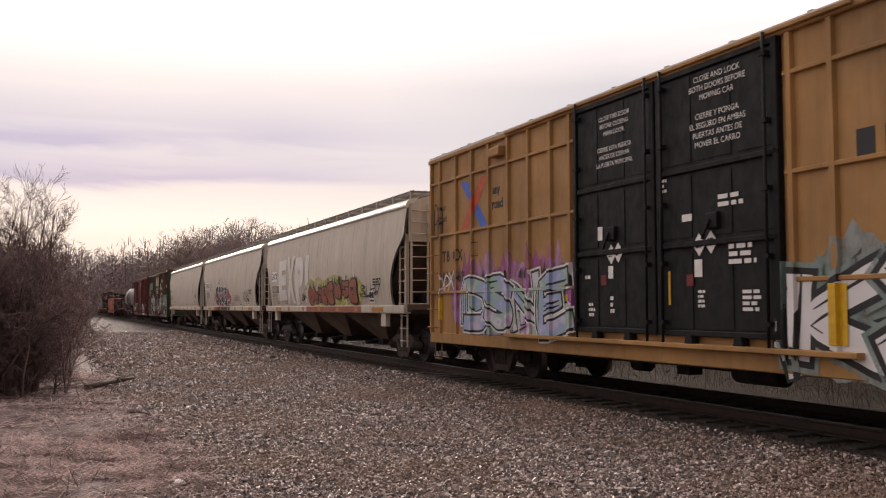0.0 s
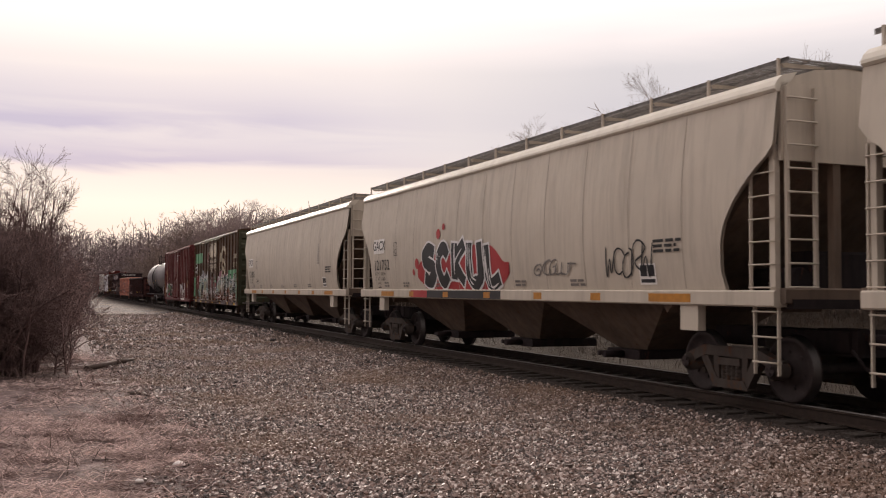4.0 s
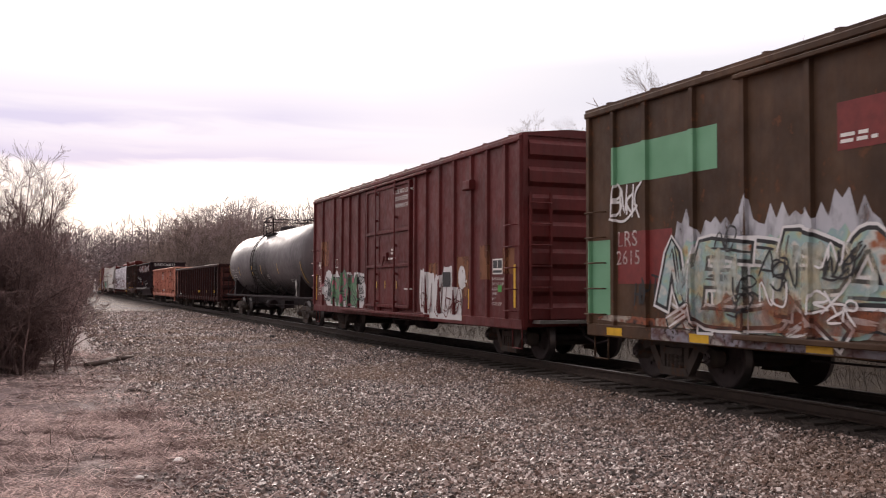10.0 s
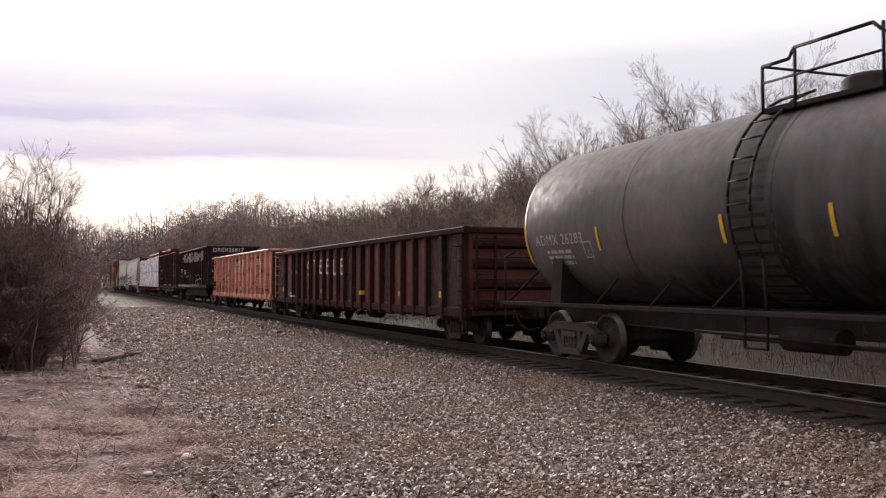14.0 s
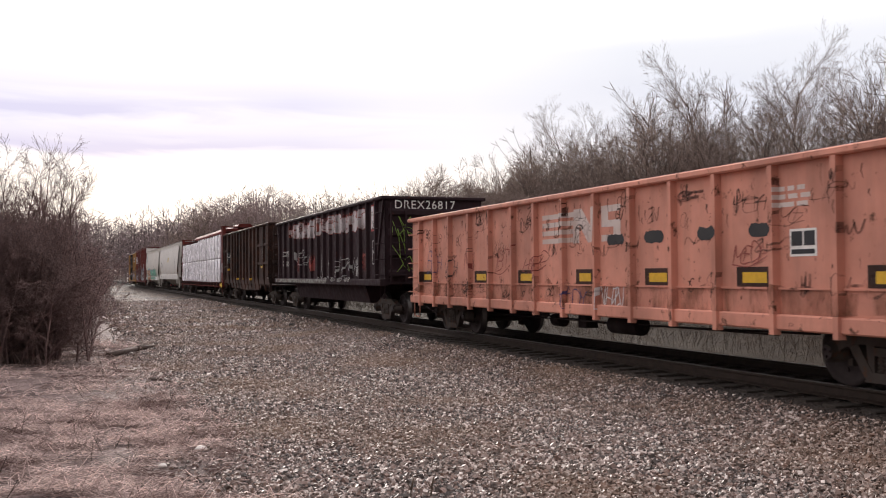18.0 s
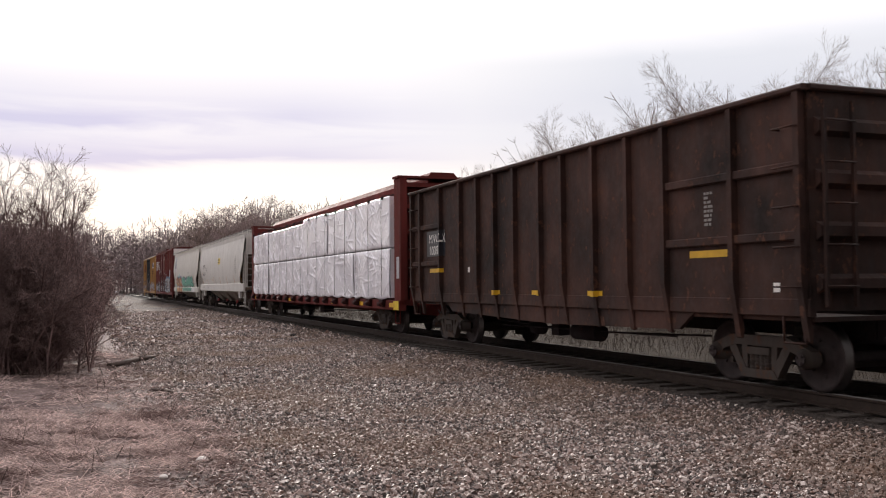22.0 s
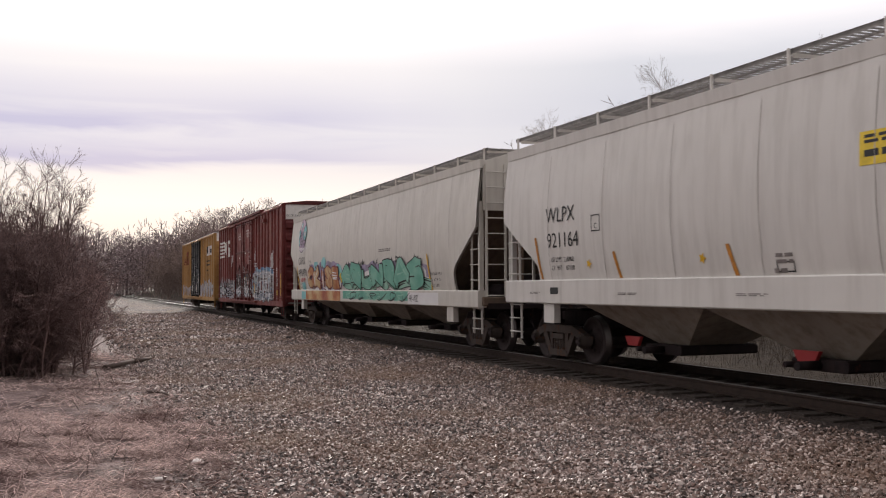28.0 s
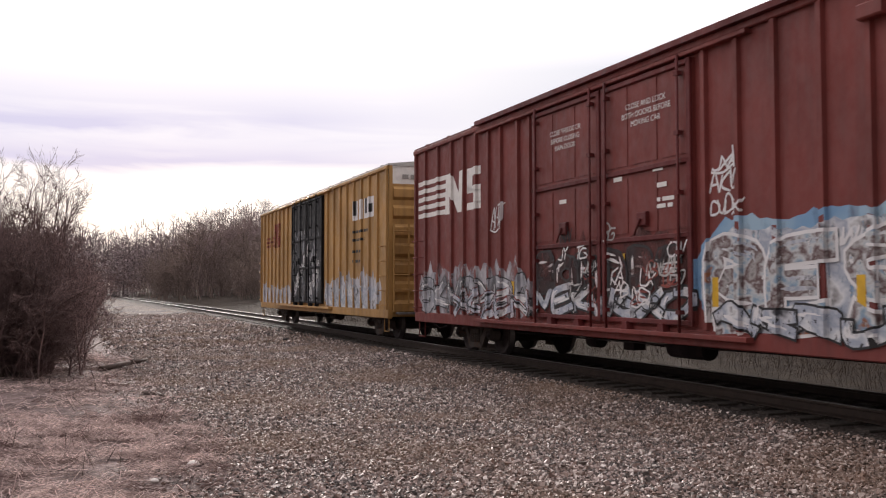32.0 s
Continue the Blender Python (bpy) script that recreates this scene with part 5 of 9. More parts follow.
CREAM = spray("peeling_cream_paint", [rgb(0.36, 0.26, 0.17), rgb(0.50, 0.44, 0.34), rgb(0.58, 0.52, 0.42)], 2.0, 0.62)
CREAM_RAGGED = spray("ragged_cream_paint", [rgb(0.40, 0.30, 0.22), rgb(0.56, 0.5, 0.42)], 2.0, 0.5)
SCRUFF = spray("layered_door_graffiti", [rgb(0.05, 0.03, 0.03), rgb(0.35, 0.33, 0.32), rgb(0.10, 0.05, 0.05), rgb(0.5, 0.5, 0.5), rgb(0.2, 0.3, 0.4), rgb(0.3, 0.12, 0.06)], 3.2, 0.6)
SCRUFF_WHITE = spray("grey_white_graffiti", [rgb(0.06, 0.06, 0.07), rgb(0.5, 0.5, 0.53), rgb(0.3, 0.33, 0.4), rgb(0.62, 0.62, 0.63), rgb(0.12, 0.1, 0.1)], 2.3, 0.58)
SKY_MIST = mist("light_blue_mist", [rgb(0.2, 0.36, 0.55), rgb(0.35, 0.5, 0.62)], cut=0.66)
WHITE_MIST = mist("white_drip_mist", [rgb(0.5, 0.5, 0.55), rgb(0.6, 0.6, 0.64)], cut=0.6)
SEA = spray("sea_green_spray", [rgb(0.08, 0.28, 0.21), rgb(0.14, 0.38, 0.29), rgb(0.22, 0.46, 0.36)], 1.2, 0.85)
SEA_LIGHT = spray("light_sea_green_spray", [rgb(0.2, 0.44, 0.34), rgb(0.3, 0.5, 0.4)], 1.2, 0.85)
AMBER = spray("amber_and_rust_spray", [rgb(0.26, 0.05, 0.025), rgb(0.40, 0.16, 0.06), rgb(0.52, 0.38, 0.2), rgb(0.36, 0.12, 0.05)], 1.1, 0.85)
WINE = spray("wine_red_spray", [rgb(0.12, 0.02, 0.03), rgb(0.2, 0.03, 0.045)], wear=0.85)
LAV_MIST = mist("lavender_mist", [rgb(0.36, 0.3, 0.45), rgb(0.3, 0.26, 0.34)], cut=0.62)
LAVENDER = spray("lavender_spray", [rgb(0.34, 0.25, 0.36), rgb(0.46, 0.36, 0.46)], 2.0, 0.85)
PINK_PALE = spray("pale_pink_spray", [rgb(0.5, 0.36, 0.42), rgb(0.55, 0.42, 0.5)], 2.0, 0.85)
CYAN = spray("cyan_spray", [rgb(0.15, 0.42, 0.46), rgb(0.25, 0.5, 0.5)], wear=0.75)
GREEN_TAG = plain("acid_green_tag_paint", rgb(0.25, 0.40, 0.06), 0.6)
NVK = spray("pink_green_spray", [rgb(0.5, 0.08, 0.16), rgb(0.45, 0.09, 0.15), rgb(0.06, 0.12, 0.08), rgb(0.12, 0.26, 0.13), rgb(0.07, 0.13, 0.09), rgb(0.5, 0.1, 0.18)], 2.4, 0.85)
CLOUD_WHITE = spray("chalky_white_spray", [rgb(0.55, 0.54, 0.54), rgb(0.66, 0.64, 0.64)], wear=0.68)
BLUE = plain("blue_logo_paint", rgb(0.05, 0.12, 0.45), 0.6)
ORANGE_RED = plain("orange_red_logo_paint", rgb(0.45, 0.08, 0.03), 0.6)
GHOST = mist("ghostly_white_paint", [rgb(0.6, 0.47, 0.42), rgb(0.68, 0.58, 0.54)], cut=0.7)
RUST_SCRATCH = mist("dark_rust_scratch", [rgb(0.06, 0.025, 0.02), rgb(0.10, 0.04, 0.03)], 2.0, 0.5)
RED_MIST = mist("dull_red_mist", [rgb(0.25, 0.05, 0.045), rgb(0.3, 0.08, 0.06)], cut=0.58)
GREEN_LABEL = plain("green_sticker", rgb(0.06, 0.35, 0.06), 0.5)
YELLOW_LABEL = plain("yellow_sticker", rgb(0.70, 0.50, 0.03), 0.5)
FILM = plain("black_sticker", rgb(0.015, 0.015, 0.02), 0.4)


def strip(side, car, cols, mat, name="graffiti", lift=0.003, label=""):
    """A painted band from columns of (u, low, high)."""
    s = Shape()
    s.sheet([[(u - side.uc, lift, lo), (u - side.uc, lift, hi)] for u, lo, hi in cols], False)
    me = s.mesh(name, [mat])
    drape(me, Matrix.Identity(4), side.cuts, side.zcuts, side.depth)
    return part(name, me, mat, car, label)


def halo(side, car, ua, ub, z0, z1, mat, seed, wave=0.2, spike=0.0, low=0.05, lift=0.003, n=40, name="graffiti", label=""):
    """A cloud of paint behind letters, with a wavy or spiky top."""
    rnd = random.Random(seed)
    cols = []
    for i in range(n + 1):
        f = i / n
        e = min(1.0, 7 * min(f, 1 - f) + 0.25)
        w = wave * noise.noise(Vector((f * n * 0.33, seed * 1.7, 0))) + (spike * rnd.random() if i % 2 else 0)
        mid = (z0 + z1) / 2
        cols.append((ua + (ub - ua) * f, mid - (mid - z0) * e - low * rnd.random(), mid + (z1 - mid) * e + w))
    return strip(side, car, cols, mat, name, lift, label)


def blobs(side, car, word, ua, ub, z0, z1, fill, line, seed, fat=0.05, rim=1.16, lift=0.005, tilt=9.0, name="graffiti", label="", squash=1.12, inner=None):
    """Fat sprayed letters between ua (start) and ub, filled and outlined."""
    rnd = random.Random(seed)
    n = len(word)
    cell = abs(ub - ua) / n
    jitter = [(rnd.uniform(-tilt, tilt), rnd.uniform(-0.04, 0.04), rnd.uniform(0.92, 1.1)) for _ in word]
    layers = [(line, rim, 0.0), (fill, 1.0, 0.003)] + ([(inner, 0.72, 0.006)] if inner else [])
    for mat, grow_by, up in layers:
        for i, ch in enumerate(word):
            if ch == " ":
                continue
            me = letters(ch, 1.0, fat if grow_by >= 1 else fat * 0.3)
            xs, ys = [v.co.x for v in me.vertices], [v.co.y for v in me.vertices]
            w0, h0 = max(xs) - min(xs), max(ys) - min(ys)
            t, dz, k = jitter[i]
            w, h = cell * squash * grow_by, (z1 - z0) * k * (1 + (grow_by - 1) * 0.7)
            m = Matrix.Translation((cell * (i + 0.5), (z1 - z0) * (0.5 + dz), 0.0006 * i)) @ Matrix.Rotation(radians(t), 4, "Z") @ Matrix.Diagonal((w / w0, h / h0, 1, 1)) @ Matrix.Translation((-(min(xs) + max(xs)) / 2, -(min(ys) + max(ys)) / 2, 0))
            me.transform(m)
            side.lay(name, me, ua, z0, mat, car, lift + up, 0.0, label)


SKELETON = {
    "A": "0,0 .42,1 .58,1 1,0|.2,.38 .8,.38", "B": ".1,0 .1,1 .75,.92 .8,.68 .25,.52 .9,.42 .9,.1 .1,0", "C": ".92,.8 .6,1 .15,.8 .08,.35 .45,0 .95,.2",
    "D": ".1,0 .1,1 .75,.9 .95,.5 .75,.08 .1,0", "E": ".95,.95 .15,.95 .1,.05 .95,.06|.12,.52 .78,.54", "G": ".9,.85 .5,1 .1,.75 .1,.25 .5,0 .9,.15 .9,.48 .55,.48",
    "H": ".12,0 .1,1|.9,0 .88,1|.12,.5 .88,.52", "I": ".5,0 .5,1", "J": ".8,1 .8,.2 .45,0 .1,.2", "K": ".14,0 .14,1|.92,1 .2,.48 .98,0", "L": ".12,1 .12,.05 .95,.05",
    "M": ".03,0 .14,1 .5,.3 .86,1 .97,0", "N": ".1,0 .1,1 .88,.04 .9,1", "O": ".5,1 .1,.8 .08,.25 .5,0 .92,.25 .9,.8 .5,1", "P": ".12,0 .12,1 .8,.95 .85,.6 .15,.48",
    "R": ".12,0 .12,1 .82,.92 .8,.6 .2,.5 .95,0", "S": ".92,.85 .5,1 .1,.8 .25,.55 .8,.45 .92,.18 .45,0 .05,.15", "T": ".02,.95 .98,.97|.5,.95 .5,0", "U": ".1,1 .12,.15 .5,0 .88,.15 .9,1",
    "V": ".03,1 .5,0 .97,1", "W": ".02,1 .25,0 .5,.7 .75,0 .98,1", "X": ".05,1 .95,0|.95,1 .05,0", "Y": ".05,1 .5,.5 .95,1|.5,.5 .48,0", "Z": ".05,.95 .95,.97 .08,.04 .97,.06"}


def strokes_of(ch):
    return [[tuple(float(q) for q in pt.split(",")) for pt in line.split()] for line in SKELETON[ch].split("|")]


def smooth(pts, n=3, round_off=1.0):
    """A softer line through the same points."""
    out = []
    for i in range(len(pts) - 1):
        a, b, c, d = pts[max(i - 1, 0)], pts[i], pts[i + 1], pts[min(i + 2, len(pts) - 1)]
        for k in range(n):
            t = k / n
            m0, m1 = (c - a) * 0.5 * round_off, (d - b) * 0.5 * round_off
            out.append(b * (2 * t ** 3 - 3 * t * t + 1) + m0 * (t ** 3 - 2 * t * t + t) + c * (3 * t * t - 2 * t ** 3) + m1 * (t ** 3 - t * t))
    return out + [pts[-1]]


def ribbon(shape, pts, width, side, lift, grow_by=0.0, vary=None):
    """A flat painted stroke along points (u, z)."""
    row, n = [], len(pts)
    for i, p in enumerate(pts):
        d = pts[min(i + 1, n - 1)] - pts[max(i - 1, 0)]
        d = d.normalized() if d.length > 1e-6 else Vector((1, 0))
        q = p.copy()
        if grow_by and i in (0, n - 1):
            q += d * grow_by * (-0.5 if i == 0 else 0.5)
        w = width * (vary[i % len(vary)] if vary else 1.0) + grow_by
        o = Vector((-d.y, d.x)) * w * 0.5
        y = lift + 0.00025 * i
        row.append([(q.x + o.x - side.uc, y, q.y + o.y), (q.x - o.x - side.uc, y, q.y - o.y)])
    shape.sheet(row, False)


def piece(side, car, word, ua, ub, z0, z1, fill, line, seed, fat=0.34, rim=0.07, glow=None, inner=None, lift=0.006, tilt=7.0, over=1.12, soft=0.8, spike=0.0, name="graffiti", label=""):
    """Sprayed graffiti letters of fat strokes, each with its outline."""
    rnd = random.Random(seed)
    cell = (ua - ub) / len(word)
    for i, ch in enumerate(word):
        if ch == " ":
            continue
        h = (z1 - z0) * rnd.uniform(0.9, 1.06)
        zc = (z0 + z1) / 2 + rnd.uniform(-0.03, 0.03)
        a = radians(rnd.uniform(-tilt, tilt))
        wide = fat * cell
        box_w, box_h = max(0.1, cell * over - wide), max(0.1, h - wide)
        lines = []
        for st in strokes_of(ch):
            pts = []
            for x, z in st:
                x, z = (x - 0.5 + rnd.uniform(-0.06, 0.06)) * box_w, (z - 0.5 + rnd.uniform(-0.04, 0.04)) * box_h
                pts.append(Vector((ua - cell * (i + 0.5) - (x * math.cos(a) - z * math.sin(a) * 0.6), zc + z * math.cos(a) + x * math.sin(a))))
            lines.append(smooth(pts, 4, soft))
        vary = [rnd.uniform(0.78, 1.2) for _ in range(9)]
        vary = [(vary[k] + vary[(k + 1) % 9]) / 2 for k in range(9)]
        up = lift + 0.009 * (i % 2)
        for k, (mat, extra) in enumerate(((glow, rim * 1.8), (line, rim), (fill, 0.0))):
            if mat is None:
                continue
            sh = Shape()
            for q, pts in enumerate(lines):
                ribbon(sh, pts, wide, side, up + 0.0028 * k + 0.0004 * q, extra, vary)
            if spike and mat is line:
                for _ in range(2):
                    top = Vector((ua - cell * (i + rnd.uniform(0.15, 0.85)), z1 - 0.06))
                    ribbon(sh, [top, top + Vector((rnd.uniform(-0.05, 0.05), spike * 0.5)), top + Vector((rnd.uniform(-0.08, 0.02), spike * rnd.uniform(0.8, 1.4)))], 0.13, side, up, 0.0, [1.0, 0.6, 0.06])
            me = sh.mesh(name, [mat])
            drape(me, Matrix.Identity(4), side.cuts, side.zcuts, side.depth)
            part(name, me, mat, car, label)
        if inner:
            sh = Shape()
            for _ in range(5):
                pts = rnd.choice(lines)
                at = rnd.randrange(max(1, len(pts) - 3))
                off = Vector((rnd.uniform(-0.3, 0.3) * wide, rnd.uniform(-0.3, 0.3) * wide))
                ribbon(sh, [p + off for p in pts[at:at + 4]], 0.04, side, up + 0.0075, 0.0, [0.5, 1.0, 1.0, 0.4])
            me = sh.mesh(name, [inner])
            drape(me, Matrix.Identity(4), side.cuts, side.zcuts, side.depth)
            part(name, me, inner, car)


def tag(side, car, u, z, w, h, mat, seed, loops=4, width=0.03, lift=0.007, name="graffiti", label=""):
    """A quick scrawl: overlapping loops and strokes with a tail."""
    rnd = random.Random(seed)
    sh = Shape()
    n = max(1, loops)
    keys = sorted(SKELETON)
    for i in range(n):
        hh = h * rnd.uniform(0.7, 1.05)
        cw = w / n * rnd.uniform(1.1, 1.6)
        for st in strokes_of(rnd.choice(keys)):
            pts = []
            for x, zz in st:
                x += rnd.uniform(-0.15, 0.15) + 0.25 * (zz - 0.5)
                pts.append(Vector((u - w / n * (i + 0.1) - x * cw, z + (zz + rnd.uniform(-0.12, 0.12)) * hh)))
            ribbon(sh, smooth(pts, 4, 1.5), width, side, lift + 0.0012 * i, 0.0, [0.8, 1.0, 1.15, 0.9])
    if rnd.random() < 0.5:
        ribbon(sh, smooth([Vector((u - w, z + h * 0.3)), Vector((u - w * 0.5, z - h * 0.15)), Vector((u, z - h * 0.05))], 4), width, side, lift + 0.008, 0.0)
    me = sh.mesh(name, [mat])
    drape(me, Matrix.Identity(4), side.cuts, side.zcuts, side.depth)
    return part(name, me, mat, car, label)


def bars(side, car, u, z, w, h, rows, mat, seed, name="small_print", lift=0.005, fill=0.6):
    """Print too small to read: rows of plain short bars."""
    rnd = random.Random(seed)
    s = Shape()
    rh = h / rows
    for i in range(rows):
        at = 0.0
        end = w * rnd.uniform(0.75, 1.0)
        while at < end - 0.04:
            ln = rnd.uniform(0.08, 0.3) * min(1.0, w / 0.5)
            b = min(at + ln, end)
            zt = z + h - rh * i
            s.quad((u - at - side.uc, lift, zt - rh * fill), (u - b - side.uc, lift, zt - rh * fill), (u - b - side.uc, lift, zt), (u - at - side.uc, lift, zt))
            at = b + 0.05 * min(1.0, w / 0.5)
    me = s.mesh(name, [mat])
    drape(me, Matrix.Identity(4), side.cuts, side.zcuts, side.depth)
    return part(name, me, mat, car)


def rnd_u(i, span):
    return random.Random(i * 7 + 1).random() * span


def cap(h):
    return h / 0.7


def emblem_plate(side, car, u, z, w, h):
    """A small black data plate with white lines."""
    side.patch("data_plate", u, u - w, z, z + h, WHITE_PAINT, car, 0.004)
    side.patch("data_plate", u - 0.03, u - w * 0.48, z + 0.03 + h * 0.3, z + h - 0.03, FILM, car, 0.007)
    side.patch("data_plate", u - w * 0.54, u - w + 0.03, z + 0.03 + h * 0.3, z + h - 0.03, FILM, car, 0.007)
    side.patch("data_plate", u - 0.03, u - w + 0.03, z + 0.03, z + h * 0.26, FILM, car, 0.007)


def framed_mark(side, car, u, z, w, h, body, mat=BLACK_PAINT):
    for a, b, c, d in ((0, w, 0, 0.018), (0, w, h - 0.018, h), (0, 0.018, 0, h), (w - 0.018, w, 0, h)):
        side.patch("framed_mark", u - a, u - b, z + c, z + d, mat, car, 0.004)
    if body.strip():
        side.text(body, u - w / 2, z + h * 0.15, h * 0.5, mat, car, "CENTER", name="framed_mark")


def mark_tan():
    car, sd = boxes["tan"]
    blk = BLACK_PAINT
    sd.text("TB OX", 23.95, 2.46, cap(0.23), blk, car, spacing=1.22, offset=0.012)
    sd.text("64 03 69", 23.95, 1.99, cap(0.23), blk, car, spacing=1.05, offset=0.012)
    sd.text("any", 21.28, 3.72, cap(0.17), blk, car, offset=0.01)
    sd.text("road", 21.32, 3.42, cap(0.19), blk, car, offset=0.01)
    sd.text("next", 24.1, 3.62, cap(0.15), blk, car)
    sd.text("load", 24.1, 3.36, cap(0.17), blk, car)
    framed_mark(sd, car, 22.25, 2.5, 0.24, 0.3, "C")
    part("graffiti", Shape().box(22.5 - sd.uc, 18.3 - sd.uc, sd.base + 0.055, sd.base + 0.058, 1.735, 1.785), PASTEL, car)
    tag(sd, car, 24.45, 3.0, 0.5, 0.8, INK, 11, 3, 0.035)
    tag(sd, car, 24.1, 1.75, 0.7, 0.5, CHALK, 12, 3, 0.035)
    for k, mat in ((1, ORANGE_RED), (-1, BLUE)):
        sd.poly("emblem", [(22.2 + k * 0.72, 3.08), (22.2 + k * 0.34, 3.08), (22.2 - k * 0.72, 4.14), (22.2 - k * 0.34, 4.14)], mat, car, 0.004 + 0.002 * k, "crossed red and blue emblem")
    for i, w in enumerate((0.26, 0.3, 0.1, 0.26, 0.28)):
        sd.patch("faded_lettering", 11.9 - 0.4 * i, 11.9 - 0.4 * i - w, 3.1, 3.4, blk, car, 0.004)
    for i, ln in enumerate(("CLOSE THIS DOOR", "BEFORE CLOSING", "MAIN DOOR", "", "CIERRE ESTA PUERTA", "ANTES DE CERRAR", "LA PUERTA PRINCIPAL")):
        if ln:
            sd.text(ln, 16.7, 4.42 - 0.125 * i, cap(0.072), WHITE_PAINT, car, "CENTER", lift=0.006)
    for i, ln in enumerate(("CLOSE AND LOCK", "BOTH DOORS BEFORE", "MOVING CAR", "", "CIERRE Y PONGA", "EL SEGURO EN AMBAS", "PUERTAS ANTES DE", "MOVER EL CARRO")):
        if ln:
            sd.text(ln, 14.2, 4.52 - 0.13 * i, cap(0.08), WHITE_PAINT, car, "CENTER", lift=0.006)
    for u, z, w, h, mat in ((14.98, 2.62, 0.22, 0.1, WHITE_PAINT), (14.72, 1.84, 0.17, 0.24, WHITE_PAINT), (14.9, 1.72, 0.15, 0.16, RED_LABEL), (17.12, 1.78, 0.16, 0.16, RED_LABEL), (16.9, 1.88, 0.14, 0.2, WHITE_PAINT), (15.32, 1.46, 0.05, 0.48, YELLOW), (17.2, 2.5, 0.14, 0.22, WHITE_PAINT)):
        sd.patch("sticker", u, u - w, z, z + h, mat, car, 0.006)
    for u, z, w, h, r, q in ((15.5, 3.05, 0.2, 0.22, 3, 2), (14.2, 2.72, 0.6, 0.2, 2, 3), (14.0, 1.95, 0.55, 0.3, 3, 4), (13.75, 1.35, 0.35, 0.3, 4, 5), (14.65, 1.4, 0.16, 0.26, 4, 6), (17.6, 1.85, 0.2, 0.1, 1, 7), (16.85, 1.3, 0.15, 0.3, 3, 8), (17.5, 1.25, 0.2, 0.25, 3, 9)):
        bars(sd, car, u, z, w, h, r, WHITE_PAINT, q, lift=0.006)
    for u, z in ((14.75, 2.12), (14.5, 2.14), (16.95, 2.1), (16.75, 2.12)):
        sd.poly("sticker", [(u, z + 0.16), (u - 0.14, z), (u - 0.28, z + 0.16), (u - 0.14, z + 0.32)], WHITE_PAINT, car, 0.006)
        bars(sd, car, u - 0.07, z + 0.1, 0.14, 0.12, 3, BLACK_PAINT, int(u * 9), lift=0.009)
    for u in (24.05, 18.4, 12.72):
        sd.patch("reflective_strip", u, u - 0.11, 1.15, 1.65, YELLOW, car, 0.01)
    halo(sd, car, 23.4, 17.95, 0.9, 2.25, PINK_MIST, 3, 0.15, 0.45, name="graffiti", label="purple and pastel graffiti letters")
    halo(sd, car, 22.7, 18.1, 0.92, 1.75, PASTEL, 14, 0.15, 0.1, lift=0.005)
    piece(sd, car, "XKSNZ", 22.6, 18.2, 0.9, 1.5, PASTEL, INK, 24, 0.2, 0.06, None, CHALK, 0.009, 14, 1.5)
    piece(sd, car, "DSNE", 22.6, 18.2, 0.95, 2.05, PASTEL, INK, 4, 0.24, 0.09, CHALK, INK, 0.03, 14, 1.45, 0.5, 0.2)
    halo(sd, car, 12.98, 7.3, 0.62, 2.1, TEAL_MIST, 5, 0.25, 0.2)
    piece(sd, car, "XZK", 12.9, 7.6, 0.64, 1.4, CHALK, INK, 7, 0.2, 0.08, None, INK, 0.007, 14, 1.5)
    piece(sd, car, "KXRK", 12.9, 7.6, 0.66, 1.95, CHALK, INK, 6, 0.26, 0.16, TEAL_MIST, INK, 0.03, 16, 1.4, 0.3, 0.15)
    sd.patch("graffiti", 12.3, 12.05, 1.0, 1.7, YELLOW, car, 0.05)
    part("roof_vent", Shape().box(21.15 - sd.uc, 20.65 - sd.uc, sd.base, sd.base + 0.18, 4.42, 4.6, 0.02), TAN, car)


